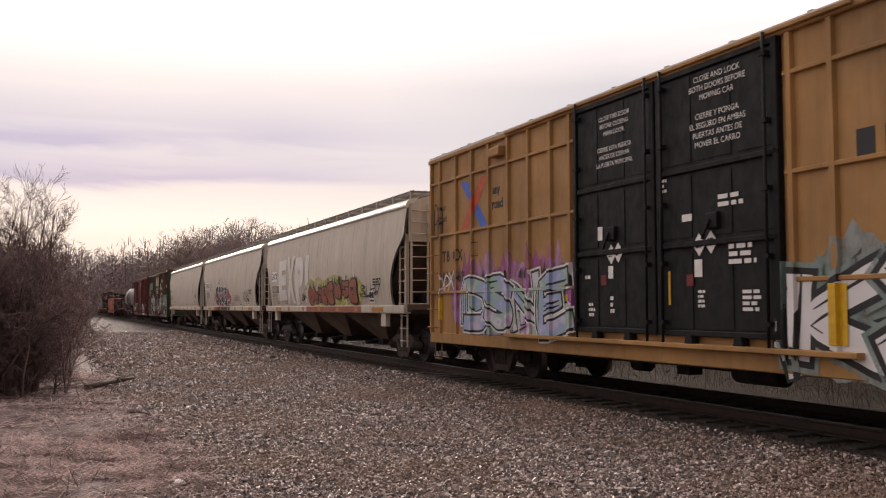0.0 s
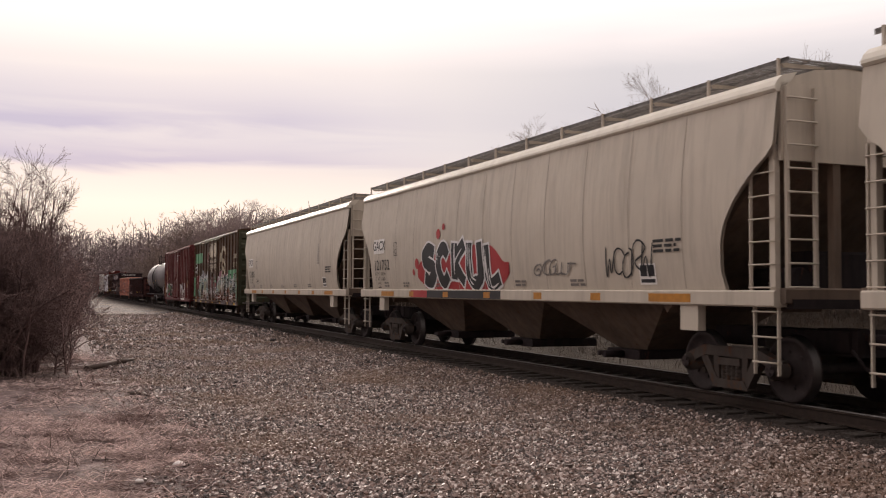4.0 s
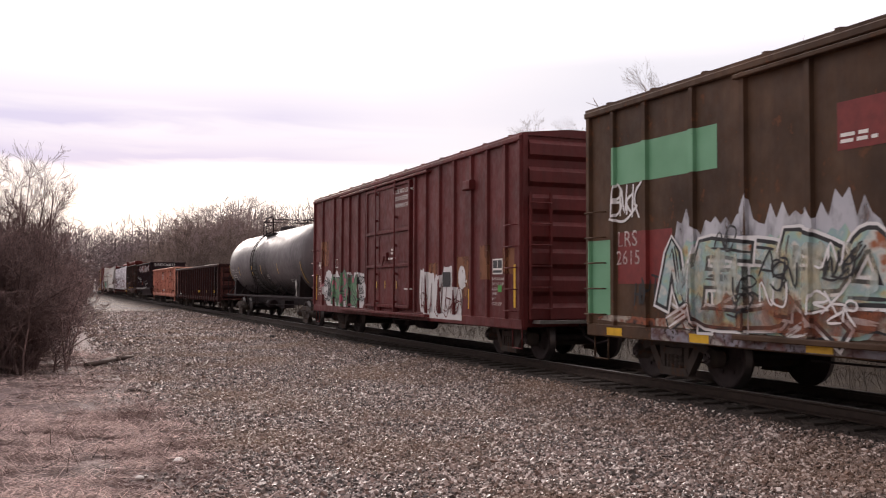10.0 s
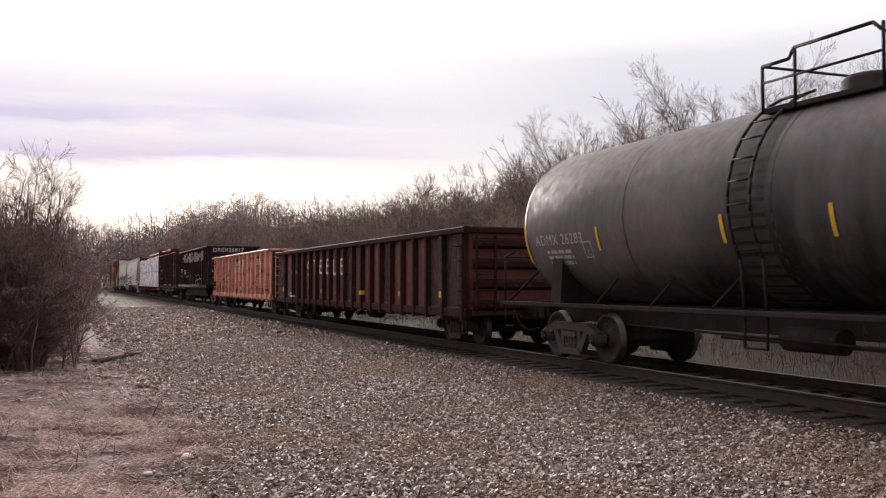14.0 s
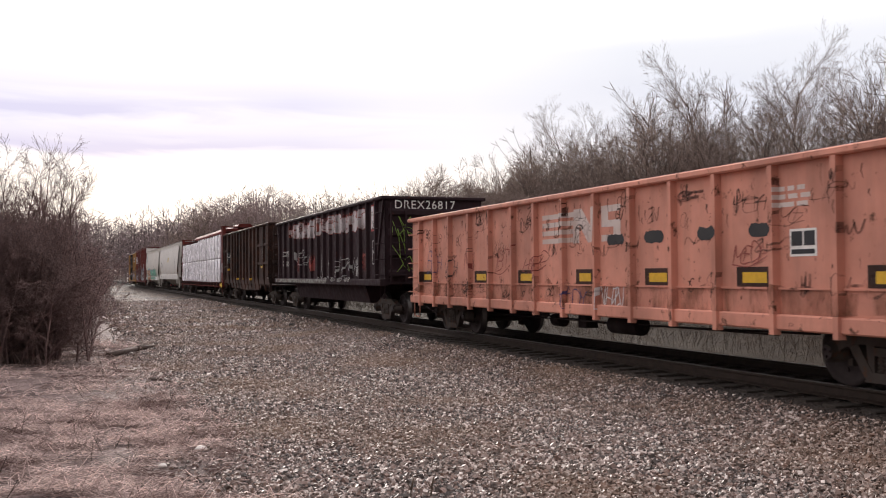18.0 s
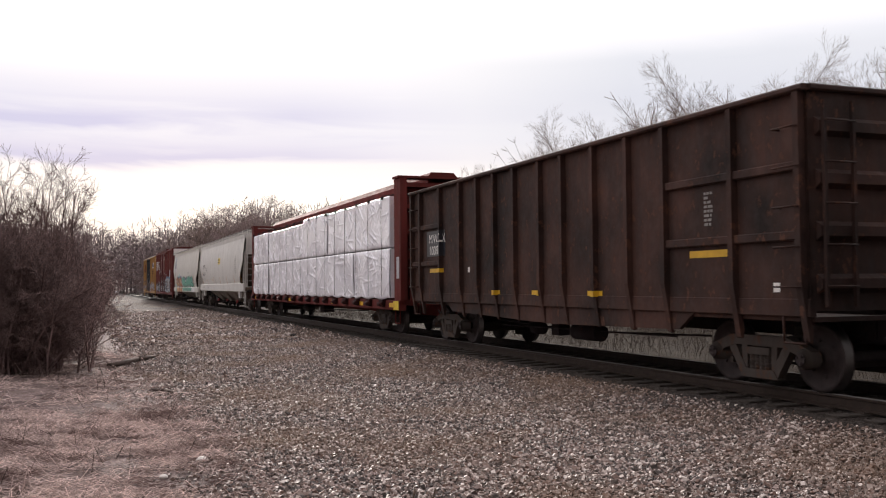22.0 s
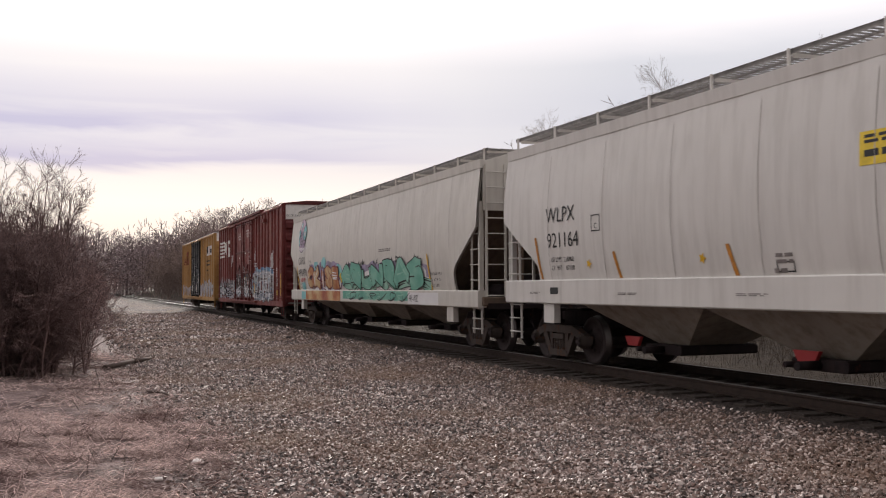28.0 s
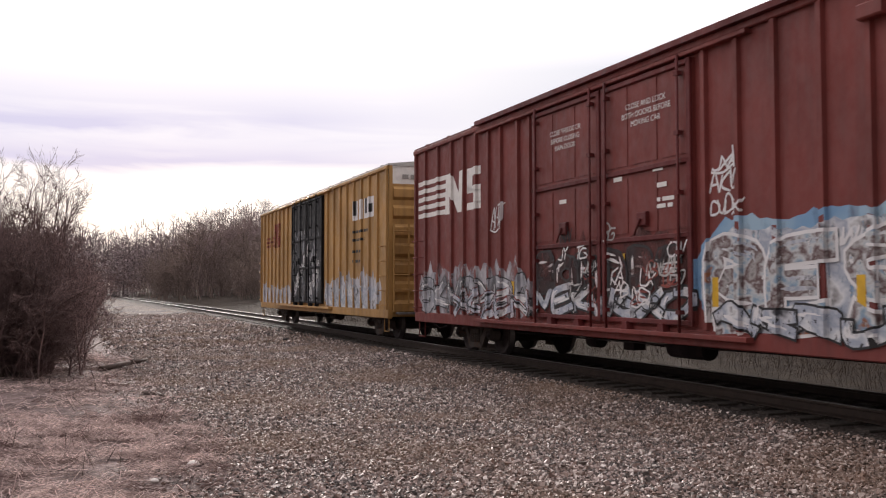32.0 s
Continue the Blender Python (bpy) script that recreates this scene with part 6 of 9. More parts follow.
def mark_hoppers():
    for key, u, num, ld, lt in (("first", 43.36, "121732", "223300", "62700"), ("second", 61.6, "121752", "223400", "62600"), ("third", 79.86, "121805", "223500", "62500")):
        car, sd = hops[key]
        sd.patch("white_panel", u - 1.28, u - 2.17, 2.44, 2.83, WHITE_PAINT, car, 0.004, "white panel behind the black letters")
        sd.text("GACX", u - 1.725, 2.53, cap(0.25), BLACK_PAINT, car, "CENTER", lift=0.007, offset=0.004)
        sd.text(num, u - 1.28, 2.0, cap(0.27), BLACK_PAINT, car, spacing=1.12, offset=0.004)
        sd.text("LD LMT  " + ld, u - 1.32, 1.86, cap(0.085), BLACK_PAINT, car)
        sd.text("LT  WT   " + lt, u - 1.32, 1.72, cap(0.085), BLACK_PAINT, car)
        framed_mark(sd, car, u - 1.5, 1.52, 0.24, 0.14, "M")
        framed_mark(sd, car, u - 2.9, 2.35, 0.26, 0.34, "C")
        bars(sd, car, u - 2.05, 1.52, 0.35, 0.16, 2, GALV, 5)
        emblem_plate(sd, car, u - 14.0, 1.56, 0.42, 0.32)
        bars(sd, car, u - 14.4, 2.0, 0.75, 0.22, 3, BLACK_PAINT, 6)
        for a, b in ((1.85, 2.85), (4.0, 4.3), (6.2, 6.5), (8.4, 8.7), (10.6, 10.9), (14.25, 15.25), (12.6, 12.9)):
            part("sill_strip", Shape().box(u - a - sd.uc, u - b - sd.uc, 1.6, 1.604, 1.31, 1.43), ORANGE_STRIP, car, "orange reflective sill strip")
        for j in range(11):
            x = u - 1.7 - 1.34 * j - sd.uc
            s = Shape()
            s.sheet([[(x - 0.006, sd.curve(z) + 0.006, z), (x + 0.006, sd.curve(z) + 0.008, z)] for z in [1.5 + 0.19 * i for i in range(14)]], False)
            part("weld_seam", s, SEAM_GREY, car)
        for j in range(5):
            bars(sd, car, u - 3.5 - j * 2.1, 1.52, 0.5, 0.14, 2, GALV, 30 + j)
    car, sd = hops["first"]
    blobs(sd, car, "EXP", 40.85, 36.75, 1.58, 3.22, PALE, PALE, 2, 0.06, 1.02, tilt=1, squash=0.92, label="big faded white block letters")
    sd.patch("graffiti", 36.6, 36.12, 1.6, 3.25, PALE, car, 0.006)
    halo(sd, car, 36.7, 29.7, 1.5, 2.35, LIME, 8, 0.16, 0.05, lift=0.006)
    piece(sd, car, "ENTE", 36.1, 33.7, 1.5, 2.08, RUSTY, INK, 9, 0.5, 0.08, None, INK, 0.012, 8, 1.25, 1.3, 0.2, label="rust-coloured bubble letters edged in black")
    piece(sd, car, "CYTE", 33.7, 30.3, 1.5, 2.22, RUSTY, INK, 10, 0.46, 0.09, None, INK, 0.016, 8, 1.25, 1.3, 0.24)
    for i, (u, z, w, h) in enumerate(((30.2, 1.78, 1.6, 0.32), (31.0, 1.5, 0.6, 0.2), (37.2, 1.7, 0.5, 0.22), (32.5, 2.15, 0.5, 0.22))):
        tag(sd, car, u, z, w, h, INK, 40 + i, 5, 0.03)
    part("graffiti", Shape().box(36.5 - sd.uc, 30.1 - sd.uc, 1.6, 1.603, 1.29, 1.46), RUSTY, car)
    car, sd = hops["second"]
    halo(sd, car, 57.0, 52.0, 1.5, 2.3, RED, 12, 0.2, 0.0, lift=0.003)
    piece(sd, car, "SCKUL", 56.6, 52.3, 1.5, 2.6, INK, CHALK, 13, 0.34, 0.1, None, CHALK, label="black and white graffiti letters with red dots")
    for u, z, r in ((57.0, 2.1, 0.13), (57.25, 1.9, 0.08), (55.6, 2.75, 0.12), (55.3, 2.9, 0.08), (52.1, 1.9, 0.12)):
        sd.poly("graffiti", [(u + r * math.cos(a * 0.5236), z + r * math.sin(a * 0.5236)) for a in range(12)], RED, car, 0.012)
    part("graffiti", Shape().box(56.4 - sd.uc, 52.4 - sd.uc, 1.6, 1.603, 1.29, 1.46), INK, car)
    part("graffiti", Shape().box(57.5 - sd.uc, 56.4 - sd.uc, 1.6, 1.603, 1.29, 1.46), RED, car)
    tag(sd, car, 48.6, 1.7, 1.3, 0.5, INK, 50, 5, 0.03)
    tag(sd, car, 51.0, 1.75, 1.4, 0.25, GALV, 51, 7, 0.03)
    car, sd = hops["third"]
    bars(sd, car, 66.4, 2.3, 0.2, 0.7, 9, GALV, 55)
    tag(sd, car, 77.0, 1.75, 0.6, 0.15, INK, 52, 5, 0.02)


def mark_brown():
    car, sd = boxes["brown"]
    sd.text("LRS", 96.42, 2.08, cap(0.24), WHITE_PAINT, car, spacing=1.05)
    sd.text("2615", 96.45, 1.8, cap(0.22), WHITE_PAINT, car, spacing=1.05)
    sd.text("CUSHION", 83.18, 3.0, cap(0.22), CREAM, car, spacing=1.05)
    sd.text("SERVICE", 83.18, 2.6, cap(0.22), CREAM, car, spacing=1.05)
    for a, b, z0, z1, mat in ((96.5, 94.0, 3.05, 3.65, GREEN_BAND), (84.2, 82.2, 2.0, 2.45, GREEN_BAND), (91.9, 91.2, 3.0, 3.55, RED_LABEL), (96.4, 95.0, 1.5, 2.3, RED_LABEL), (97.2, 96.6, 1.0, 2.2, GREEN_BAND), (83.9, 83.45, 1.55, 1.87, RED_LABEL), (82.95, 82.3, 0.95, 1.3, RED_LABEL), (92.0, 91.4, 1.2, 1.55, RED_LABEL), (82.0, 81.7, 0.9, 2.0, GREEN_BAND)):
        sd.patch("paint_patch", a, b, z0, z1, mat, car, 0.004)
    bars(sd, car, 91.85, 3.05, 0.55, 0.14, 2, WHITE_PAINT, 60, lift=0.008)
    emblem_plate(sd, car, 83.05, 1.42, 0.45, 0.28)
    bars(sd, car, 83.2, 1.75, 0.7, 0.3, 4, WHITE_PAINT, 61)
    for u in (96.7, 94.6, 92.4, 89.9, 87.3, 84.9, 82.8):
        part("reflective_strip", Shape().box(u - sd.uc, u - 0.42 - sd.uc, 1.6, 1.606, 0.69, 0.81), YELLOW, car, "yellow reflective strip")
    # ring and chevrons
    for k in range(13):
        a, b = math.pi * (k - 1.0) / 11, math.pi * k / 11
        sd.poly("emblem", [(86.15 + r * math.cos(q), 2.72 + r * 1.05 * math.sin(q)) for r, q in ((1.0, a), (1.0, b), (0.76, b), (0.76, a))], CREAM, car, 0.004, "faded cream ring with chevrons")
    for i in range(3):
        z = 2.95 - 0.42 * i
        for k in (1, -1):
            sd.poly("emblem", [(86.15, z + 0.2), (86.15, z - 0.02), (86.15 + k * 0.55, z - 0.36), (86.15 + k * 0.55, z - 0.14)], CREAM, car, 0.005)
    # peeling door
    halo(sd, car, 90.85, 88.05, 3.3, 4.05, CREAM, 65, 0.06, 0.03, 0.14, 0.006, name="peeling_paint", label="peeling cream paint on the door")
    halo(sd, car, 90.85, 88.05, 2.72, 3.12, CREAM_RAGGED, 66, 0.05, 0.03, 0.3, 0.006, name="peeling_paint")
    bars(sd, car, 90.0, 3.6, 0.9, 0.3, 3, GALV, 67, lift=0.012)
    halo(sd, car, 90.9, 88.0, 1.0, 2.3, DOOR_SCRUFF, 68, 0.2, 0.1, 0.0, 0.005)
    piece(sd, car, "SXNKREZ", 90.85, 88.1, 1.05, 1.6, DOOR_SCRUFF, MAROON, 69, 0.2, 0.06, None, CHALK, 0.008, 16, 1.5)
    tag(sd, car, 90.6, 1.75, 0.7, 0.3, THIN_WHITE, 169, 3, 0.022, 0.014)
    for a, b, z0, z1, mat in ((89.75, 89.35, 1.5, 2.2, RED_LABEL), (88.6, 88.15, 1.85, 2.1, GREEN_BAND), (88.6, 88.15, 1.55, 1.82, RED_LABEL), (90.9, 90.6, 1.4, 2.0, RED_LABEL)):
        sd.patch("paint_patch", a, b, z0, z1, mat, car, 0.012)
    # long pieces of graffiti
    halo(sd, car, 95.2, 91.0, 0.9, 2.3, WHITE_MIST, 70, 0.25, 0.25)
    halo(sd, car, 95.1, 91.1, 0.88, 2.05, MINT, 77, 0.15, 0.1, lift=0.005)
    piece(sd, car, "XKNZA", 95.1, 91.1, 0.86, 1.4, RUST_PIECE, INK, 177, 0.26, 0.06, None, CHALK, 0.009, 14, 1.5)
    piece(sd, car, "MEDRA", 95.1, 91.1, 0.9, 2.1, MINT, INK, 71, 0.25, 0.1, CHALK, INK, 0.03, 16, 1.65, 0.4, label="mint, white and rust-coloured graffiti letters")
    halo(sd, car, 88.05, 81.9, 0.9, 2.3, PINK_LAV, 72, 0.25, 0.12)
    halo(sd, car, 88.0, 82.0, 0.88, 2.05, MINT, 73, 0.12, 0.08, lift=0.005)
    piece(sd, car, "SKAXZER", 88.0, 82.1, 0.86, 1.35, RUST_PIECE, INK, 179, 0.3, 0.06, None, CHALK, 0.009, 14, 1.6)
    piece(sd, car, "JUTENKA", 88.0, 82.1, 0.95, 2.08, MINT, INK, 79, 0.25, 0.1, CHALK, INK, 0.03, 16, 1.7, 0.4)
    piece(sd, car, "XKVNWZK", 88.0, 82.1, 0.86, 1.25, RUST_PIECE, INK, 181, 0.16, 0.06, None, CHALK, 0.052, 14, 1.5)
    halo(sd, car, 97.0, 81.8, 0.88, 1.0, RUST_PIECE, 74, 0.05, 0.05, 0.0, 0.004)
    rust_wash = mist("rust_wash", [rgb(0.25, 0.075, 0.03), rgb(0.16, 0.05, 0.03)], 2.4, 0.5)
    cream_wash = mist("cream_wash", [rgb(0.58, 0.52, 0.38), rgb(0.42, 0.52, 0.52)], 2.0, 0.47)
    halo(sd, car, 88.0, 82.0, 0.9, 1.42, rust_wash, 182, 0.2, 0.1, 0.0, 0.066)
    halo(sd, car, 87.6, 82.4, 1.3, 1.95, cream_wash, 183, 0.2, 0.1, 0.1, 0.062)
    halo(sd, car, 95.0, 91.2, 0.9, 1.25, rust_wash, 184, 0.15, 0.1, 0.0, 0.066)
    halo(sd, car, 94.9, 91.3, 1.2, 1.9, cream_wash, 185, 0.2, 0.1, 0.1, 0.062)
    for i in range(22):
        tag(sd, car, 82.6 + rnd_u(i, 5.2), 1.0 + 0.95 * rnd_u(i + 40, 1.0), 0.45, 0.3, INK if i % 3 else CHALK, 400 + i, 2, 0.03, 0.07)
        if i % 2:
            tag(sd, car, 91.6 + rnd_u(i + 80, 3.4), 1.0 + 0.95 * rnd_u(i + 90, 1.0), 0.4, 0.3, INK if i % 3 else CHALK, 430 + i, 2, 0.028, 0.07)
    tag(sd, car, 96.55, 2.55, 0.7, 0.5, CHALK, 75, 4, 0.04)
    tag(sd, car, 96.0, 1.2, 0.6, 0.4, INK, 76, 4, 0.035)
    sill = spray("sill_colours", [rgb(0.16, 0.05, 0.035), rgb(0.2, 0.19, 0.22), rgb(0.07, 0.022, 0.02), rgb(0.34, 0.32, 0.29)], 2.6, 0.56)
    part("graffiti", Shape().box(88.0 - sd.uc, 82.0 - sd.uc, 1.6, 1.603, 0.68, 0.85), sill, car)
    part("graffiti", Shape().box(95.5 - sd.uc, 90.9 - sd.uc, 1.6, 1.603, 0.68, 0.85), sill, car)


def mark_maroon():
    car, sd = boxes["maroon"]
    for i, ln in enumerate(("CLOSE AND LOCK", "DOOR BEFORE", "MOVING CAR")):
        sd.text(ln, 106.2, 3.82 - 0.18 * i, cap(0.11), WHITE_PAINT, car, "CENTER", lift=0.006)
    sd.text("HS", 114.52, 2.02, cap(0.24), WHITE_PAINT, car)
    sd.text("66", 114.52, 1.6, cap(0.22), WHITE_PAINT, car)
    sd.text("LD LMT", 114.54, 1.33, cap(0.09), WHITE_PAINT, car)
    sd.text("LT WT", 114.54, 1.17, cap(0.09), WHITE_PAINT, car)
    framed_mark(sd, car, 112.5, 2.03, 0.28, 0.26, "C", WHITE_PAINT)
    emblem_plate(sd, car, 100.98, 1.7, 0.46, 0.31)
    for i, ln in enumerate(("EXW 10-8  H 12-3", "EW   9-7  H 14-10", "IL 50-6", "IW 9-6", "IH 11", "CU FT 5327")):
        sd.text(ln, 101.0, 1.58 - 0.1 * i, cap(0.06), WHITE_PAINT, car)
    sd.patch("sticker", 100.72, 100.55, 1.35, 1.48, GREEN_LABEL, car, 0.009)
    for u, z0, z1 in ((100.02, 1.05, 1.88), (102.18, 0.98, 1.4), (114.8, 0.98, 1.88)):
        sd.patch("reflective_strip", u, u - 0.09, z0, z1, YELLOW, car, 0.012)
    for u in (108.2, 107.5, 106.6):
        sd.patch("reflective_strip", u, u - 0.05, 1.4, 1.6, YELLOW, car, 0.012)
    for u, z, w, h, r, q in ((107.0, 2.25, 0.2, 0.18, 2, 1), (107.3, 2.12, 0.8, 0.08, 1, 2), (106.0, 1.35, 0.5, 0.06, 1, 3), (102.5, 1.4, 0.3, 0.2, 2, 4), (113.5, 0.9, 0.6, 0.08, 1, 5)):
        bars(sd, car, u, z, w, h, r, WHITE_PAINT, 80 + q, lift=0.012)
    halo(sd, car, 113.9, 109.2, 0.84, 1.85, CLOUD_WHITE, 82, 0.2, 0.06, label="white-edged pink and green graffiti")
    piece(sd, car, "NAK", 113.0, 109.9, 0.72, 1.92, NVK, INK, 83, 0.36, 0.05, None, INK, tilt=2, over=1.08, soft=0.1)
    for i, (u, z, w, h) in enumerate(((113.75, 1.5, 0.5, 0.25), (113.8, 1.05, 0.6, 0.3), (110.0, 1.55, 0.55, 0.2), (109.95, 1.28, 0.5, 0.2), (109.85, 1.05, 0.5, 0.15))):
        tag(sd, car, u, z, w, h, INK, 440 + i, 3, 0.028, 0.03)
    for i, (u, w, z0, z1) in enumerate(((104.85, 0.5, 0.86, 1.85), (104.4, 0.62, 0.8, 1.8), (103.85, 0.56, 0.78, 1.72), (103.3, 0.7, 0.8, 1.9), (102.75, 0.5, 0.86, 1.45))):
        halo(sd, car, u + w / 2, u - w / 2, z0, z1, CLOUD_WHITE, 84 + i, 0.08, 0.0, 0.04, 0.003 + 0.001 * i, 14, label="chalky white bubble graffiti with brown lines")
        tag(sd, car, u + w * 0.3, z0 + 0.1, w * 0.5, (z1 - z0) * 0.75, MAROON, 500 + i, 1, 0.03, 0.016)
        tag(sd, car, u + w * 0.35, z0 + 0.15, w * 0.6, 0.3, MAROON, 510 + i, 1, 0.022, 0.018)
    sd.poly("graffiti", [(102.52 + 0.2 * math.cos(a * 0.5236), 1.65 + 0.26 * math.sin(a * 0.5236)) for a in range(12)], CLOUD_WHITE, car, 0.012)
    sd.patch("graffiti", 103.6, 103.15, 1.45, 1.78, INK, car, 0.02)
    part("graffiti", Shape().box(104.8 - sd.uc, 102.5 - sd.uc, 1.6, 1.603, 0.72, 0.85), CLOUD_WHITE, car)
    tag(sd, car, 114.3, 1.45, 0.5, 0.14, PINK, 86, 5, 0.03)
    tag(sd, car, 113.4, 1.1, 0.45, 0.6, INK, 87, 4, 0.035)
    tan_touch = mist("bare_metal_touch_up", [rgb(0.22, 0.09, 0.04), rgb(0.25, 0.1, 0.05)], cut=0.58)
    for a, b, z0, z1 in ((102.8, 102.1, 1.2, 2.1), (101.6, 101.1, 1.6, 2.3), (100.5, 100.0, 1.7, 2.2), (104.5, 103.8, 1.7, 2.0), (114.0, 113.3, 2.1, 2.9)):
        sd.patch("paint_patch", a, b, z0, z1, tan_touch, car, 0.003)
    part("roof_vent", Shape().box(102.25 - sd.uc, 101.85 - sd.uc, sd.base, sd.base + 0.14, 3.5, 3.7, 0.02), MAROON, car)


def mark_tank():
    car, sd = TANK
    grey = plain("grey_stencil_paint", rgb(0.36, 0.35, 0.34), 0.6)
    sd.text("ADMX 26283", 132.55, 2.12, cap(0.19), grey, car, spacing=1.15)
    bars(sd, car, 132.2, 1.72, 1.1, 0.3, 3, grey, 90)
    bars(sd, car, 119.1, 1.95, 0.95, 0.42, 4, plain("dim_stencil_paint", rgb(0.055, 0.048, 0.05), 0.6), 91, fill=0.55)
    framed_mark(sd, car, 130.86, 1.86, 0.26, 0.28, "C", grey)
    bars(sd, car, 120.2, 1.6, 0.5, 0.12, 2, grey, 92)
    bars(sd, car, 124.2, 1.75, 0.5, 0.2, 3, grey, 93)


def mark_gondolas():
    car, sd = gons["red"]
    white = spray("hand_brushed_white", [rgb(0.55, 0.53, 0.52), rgb(0.66, 0.64, 0.63)], wear=0.7)
    for i, ch in enumerate("STEELE"):
        u = 150.23 - 0.875 * i
        piece(sd, car, ch, u, u - 0.52, 1.66, 2.24, white, None, 95 + i, 0.17, 0.0, None, None, 0.004, 3, 1.0, 0.3, name="lettering", label="white hand-painted capital letter")
    ghost = mist("ghost_letters", [rgb(0.16, 0.06, 0.045), rgb(0.2, 0.08, 0.06)], cut=0.62)
    sd.text("NS", 153.0, 2.0, cap(0.2), ghost, car, spacing=2.2)
    bars(sd, car, 153.2, 1.7, 2.4, 0.16, 1, ghost, 96)
    sd.text("S", 153.2, 0.92, cap(0.13), white, car)
    bars(sd, car, 153.0, 0.84, 0.9, 0.22, 2, white, 97)
    tag(sd, car, 150.1, 0.8, 0.45, 0.8, ghost, 98, 3, 0.05)
    for u, w, h in ((154.35, 0.42, 0.17), (151.0, 0.42, 0.06), (148.35, 0.5, 0.12), (146.4, 0.4, 0.06), (143.7, 0.5, 0.12), (140.2, 0.45, 0.12), (137.3, 0.45, 0.15)):
        sd.patch("reflective_patch", u, u - w, 1.08, 1.08 + h, YELLOW, car, 0.006)
    soot = mist("sooty_black_paint", [rgb(0.024, 0.010, 0.011), rgb(0.04, 0.016, 0.016)], 1.2, 0.62)
    for a, b in ((155.1, 153.7), (152.2, 151.45), (145.0, 144.3), (141.4, 140.7), (137.8, 135.8)):
        sd.patch("paint_patch", a, b, 0.9, 2.5, soot, car, 0.003, "sooty black repainted panel")
    load = Shape()
    rows = []
    for i in range(80):
        x = -9.6 + 19.2 * i / 79
        rows.append([(x, -1.42, 2.45)] + [(x, -1.42 + 2.84 * j / 12, 2.52 + 0.14 * noise.noise(Vector((x * 1.9, j * 0.8, 1)))) for j in range(13)] + [(x, 1.42, 2.45)])
    load.sheet(rows, False)
    part("scrap_load", load, RUST_BROWN, car, "rough rusty load heaped to the rim")
    car, sd = gons["salmon"]
    for i in range(4):
        sd.patch("emblem", 165.95, 164.75 - 0.08 * i, 1.98 + 0.15 * i, 2.07 + 0.15 * i, GHOST, car, 0.004, "pale striped emblem")
    sd.poly("emblem", [(164.78, 1.96), (164.55, 1.96), (164.55, 2.28), (164.25, 1.96), (163.95, 1.96), (163.9, 2.56), (164.14, 2.56), (164.16, 2.25), (164.46, 2.56), (164.74, 2.56)], GHOST, car, 0.004)
    for a, b, z0, z1 in ((163.8, 163.2, 2.45, 2.56), (163.8, 163.58, 2.3, 2.45), (163.8, 163.2, 2.2, 2.31), (163.42, 163.2, 2.07, 2.2), (163.8, 163.2, 1.96, 2.07)):
        sd.patch("emblem", a, b, z0, z1, GHOST, car, 0.004)
    grime = mist("brown_rust_wash", [rgb(0.20, 0.075, 0.045), rgb(0.28, 0.11, 0.065)], 1.6, 0.44)
    halo(sd, car, 173.2, 156.8, 0.9, 1.2, grime, 331, 0.12, 0.1, 0.0, 0.004, 90, "rust_stain")
    for u in (172.44, 169.1, 166.9, 164.56, 162.39, 160.2, 157.95):
        sd.patch("patch_plate", u + 0.12, u - 0.62, 1.24, 1.5, RUST_BROWN, car, 0.004)
        sd.patch("reflective_patch", u, u - 0.5, 1.29, 1.43, YELLOW, car, 0.007)
    for u in (162.5, 161.15, 160.05, 163.6):
        halo(sd, car, u + 0.02, u - 0.5, 1.9, 2.06, INK, int(u), 0.03, 0.02, 0.02, 0.005, 10, "paint_patch")
    emblem_plate(sd, car, 159.3, 1.62, 0.46, 0.34)
    rnd = random.Random(77)
    for i in range(80):
        u, z = rnd.uniform(157.2, 173.0), rnd.uniform(1.7, 2.55) if i % 3 else rnd.uniform(0.85, 1.2)
        tag(sd, car, u, z, rnd.uniform(0.1, 0.5), rnd.uniform(0.08, 0.3), RUST_SCRATCH, 300 + i, 2, rnd.uniform(0.012, 0.04), 0.004, "rust_scratch")
    for i, (u, z, w, h, mat) in enumerate(((172.2, 1.5, 0.9, 0.45, BLUE_DARK), (171.0, 1.4, 0.7, 0.4, INK), (168.3, 1.5, 1.0, 0.5, RED_MIST), (169.8, 1.5, 0.6, 0.5, RED_MIST), (163.9, 0.85, 0.7, 0.35, CHALK), (165.3, 0.85, 0.9, 0.3, BLUE_DARK), (166.8, 1.5, 1.0, 0.3, RED_MIST), (160.4, 1.55, 0.7, 0.3, RED_MIST))):
        tag(sd, car, u, z, w, h, mat, 330 + i, 4, 0.018)
    bars(sd, car, 159.5, 2.2, 0.6, 0.3, 3, GHOST, 99)
    for i in range(70):
        u, z, ln = 157.0 + rnd_u(i + 500, 16.0), 2.72 - rnd_u(i + 600, 0.5), 0.06 + rnd_u(i + 700, 0.22)
        q = Shape()
        ribbon(q, [Vector((u, z)), Vector((u + 0.02, z - ln * 0.5)), Vector((u - 0.01, z - ln))], 0.02 + rnd_u(i + 800, 0.03), sd, 0.004, 0.0, [1.0, 0.8, 0.3])
        me = q.mesh("rust_streak", [RUST_SCRATCH])
        drape(me, Matrix.Identity(4), sd.cuts, sd.zcuts, sd.depth)
        part("rust_streak", me, RUST_SCRATCH, car)
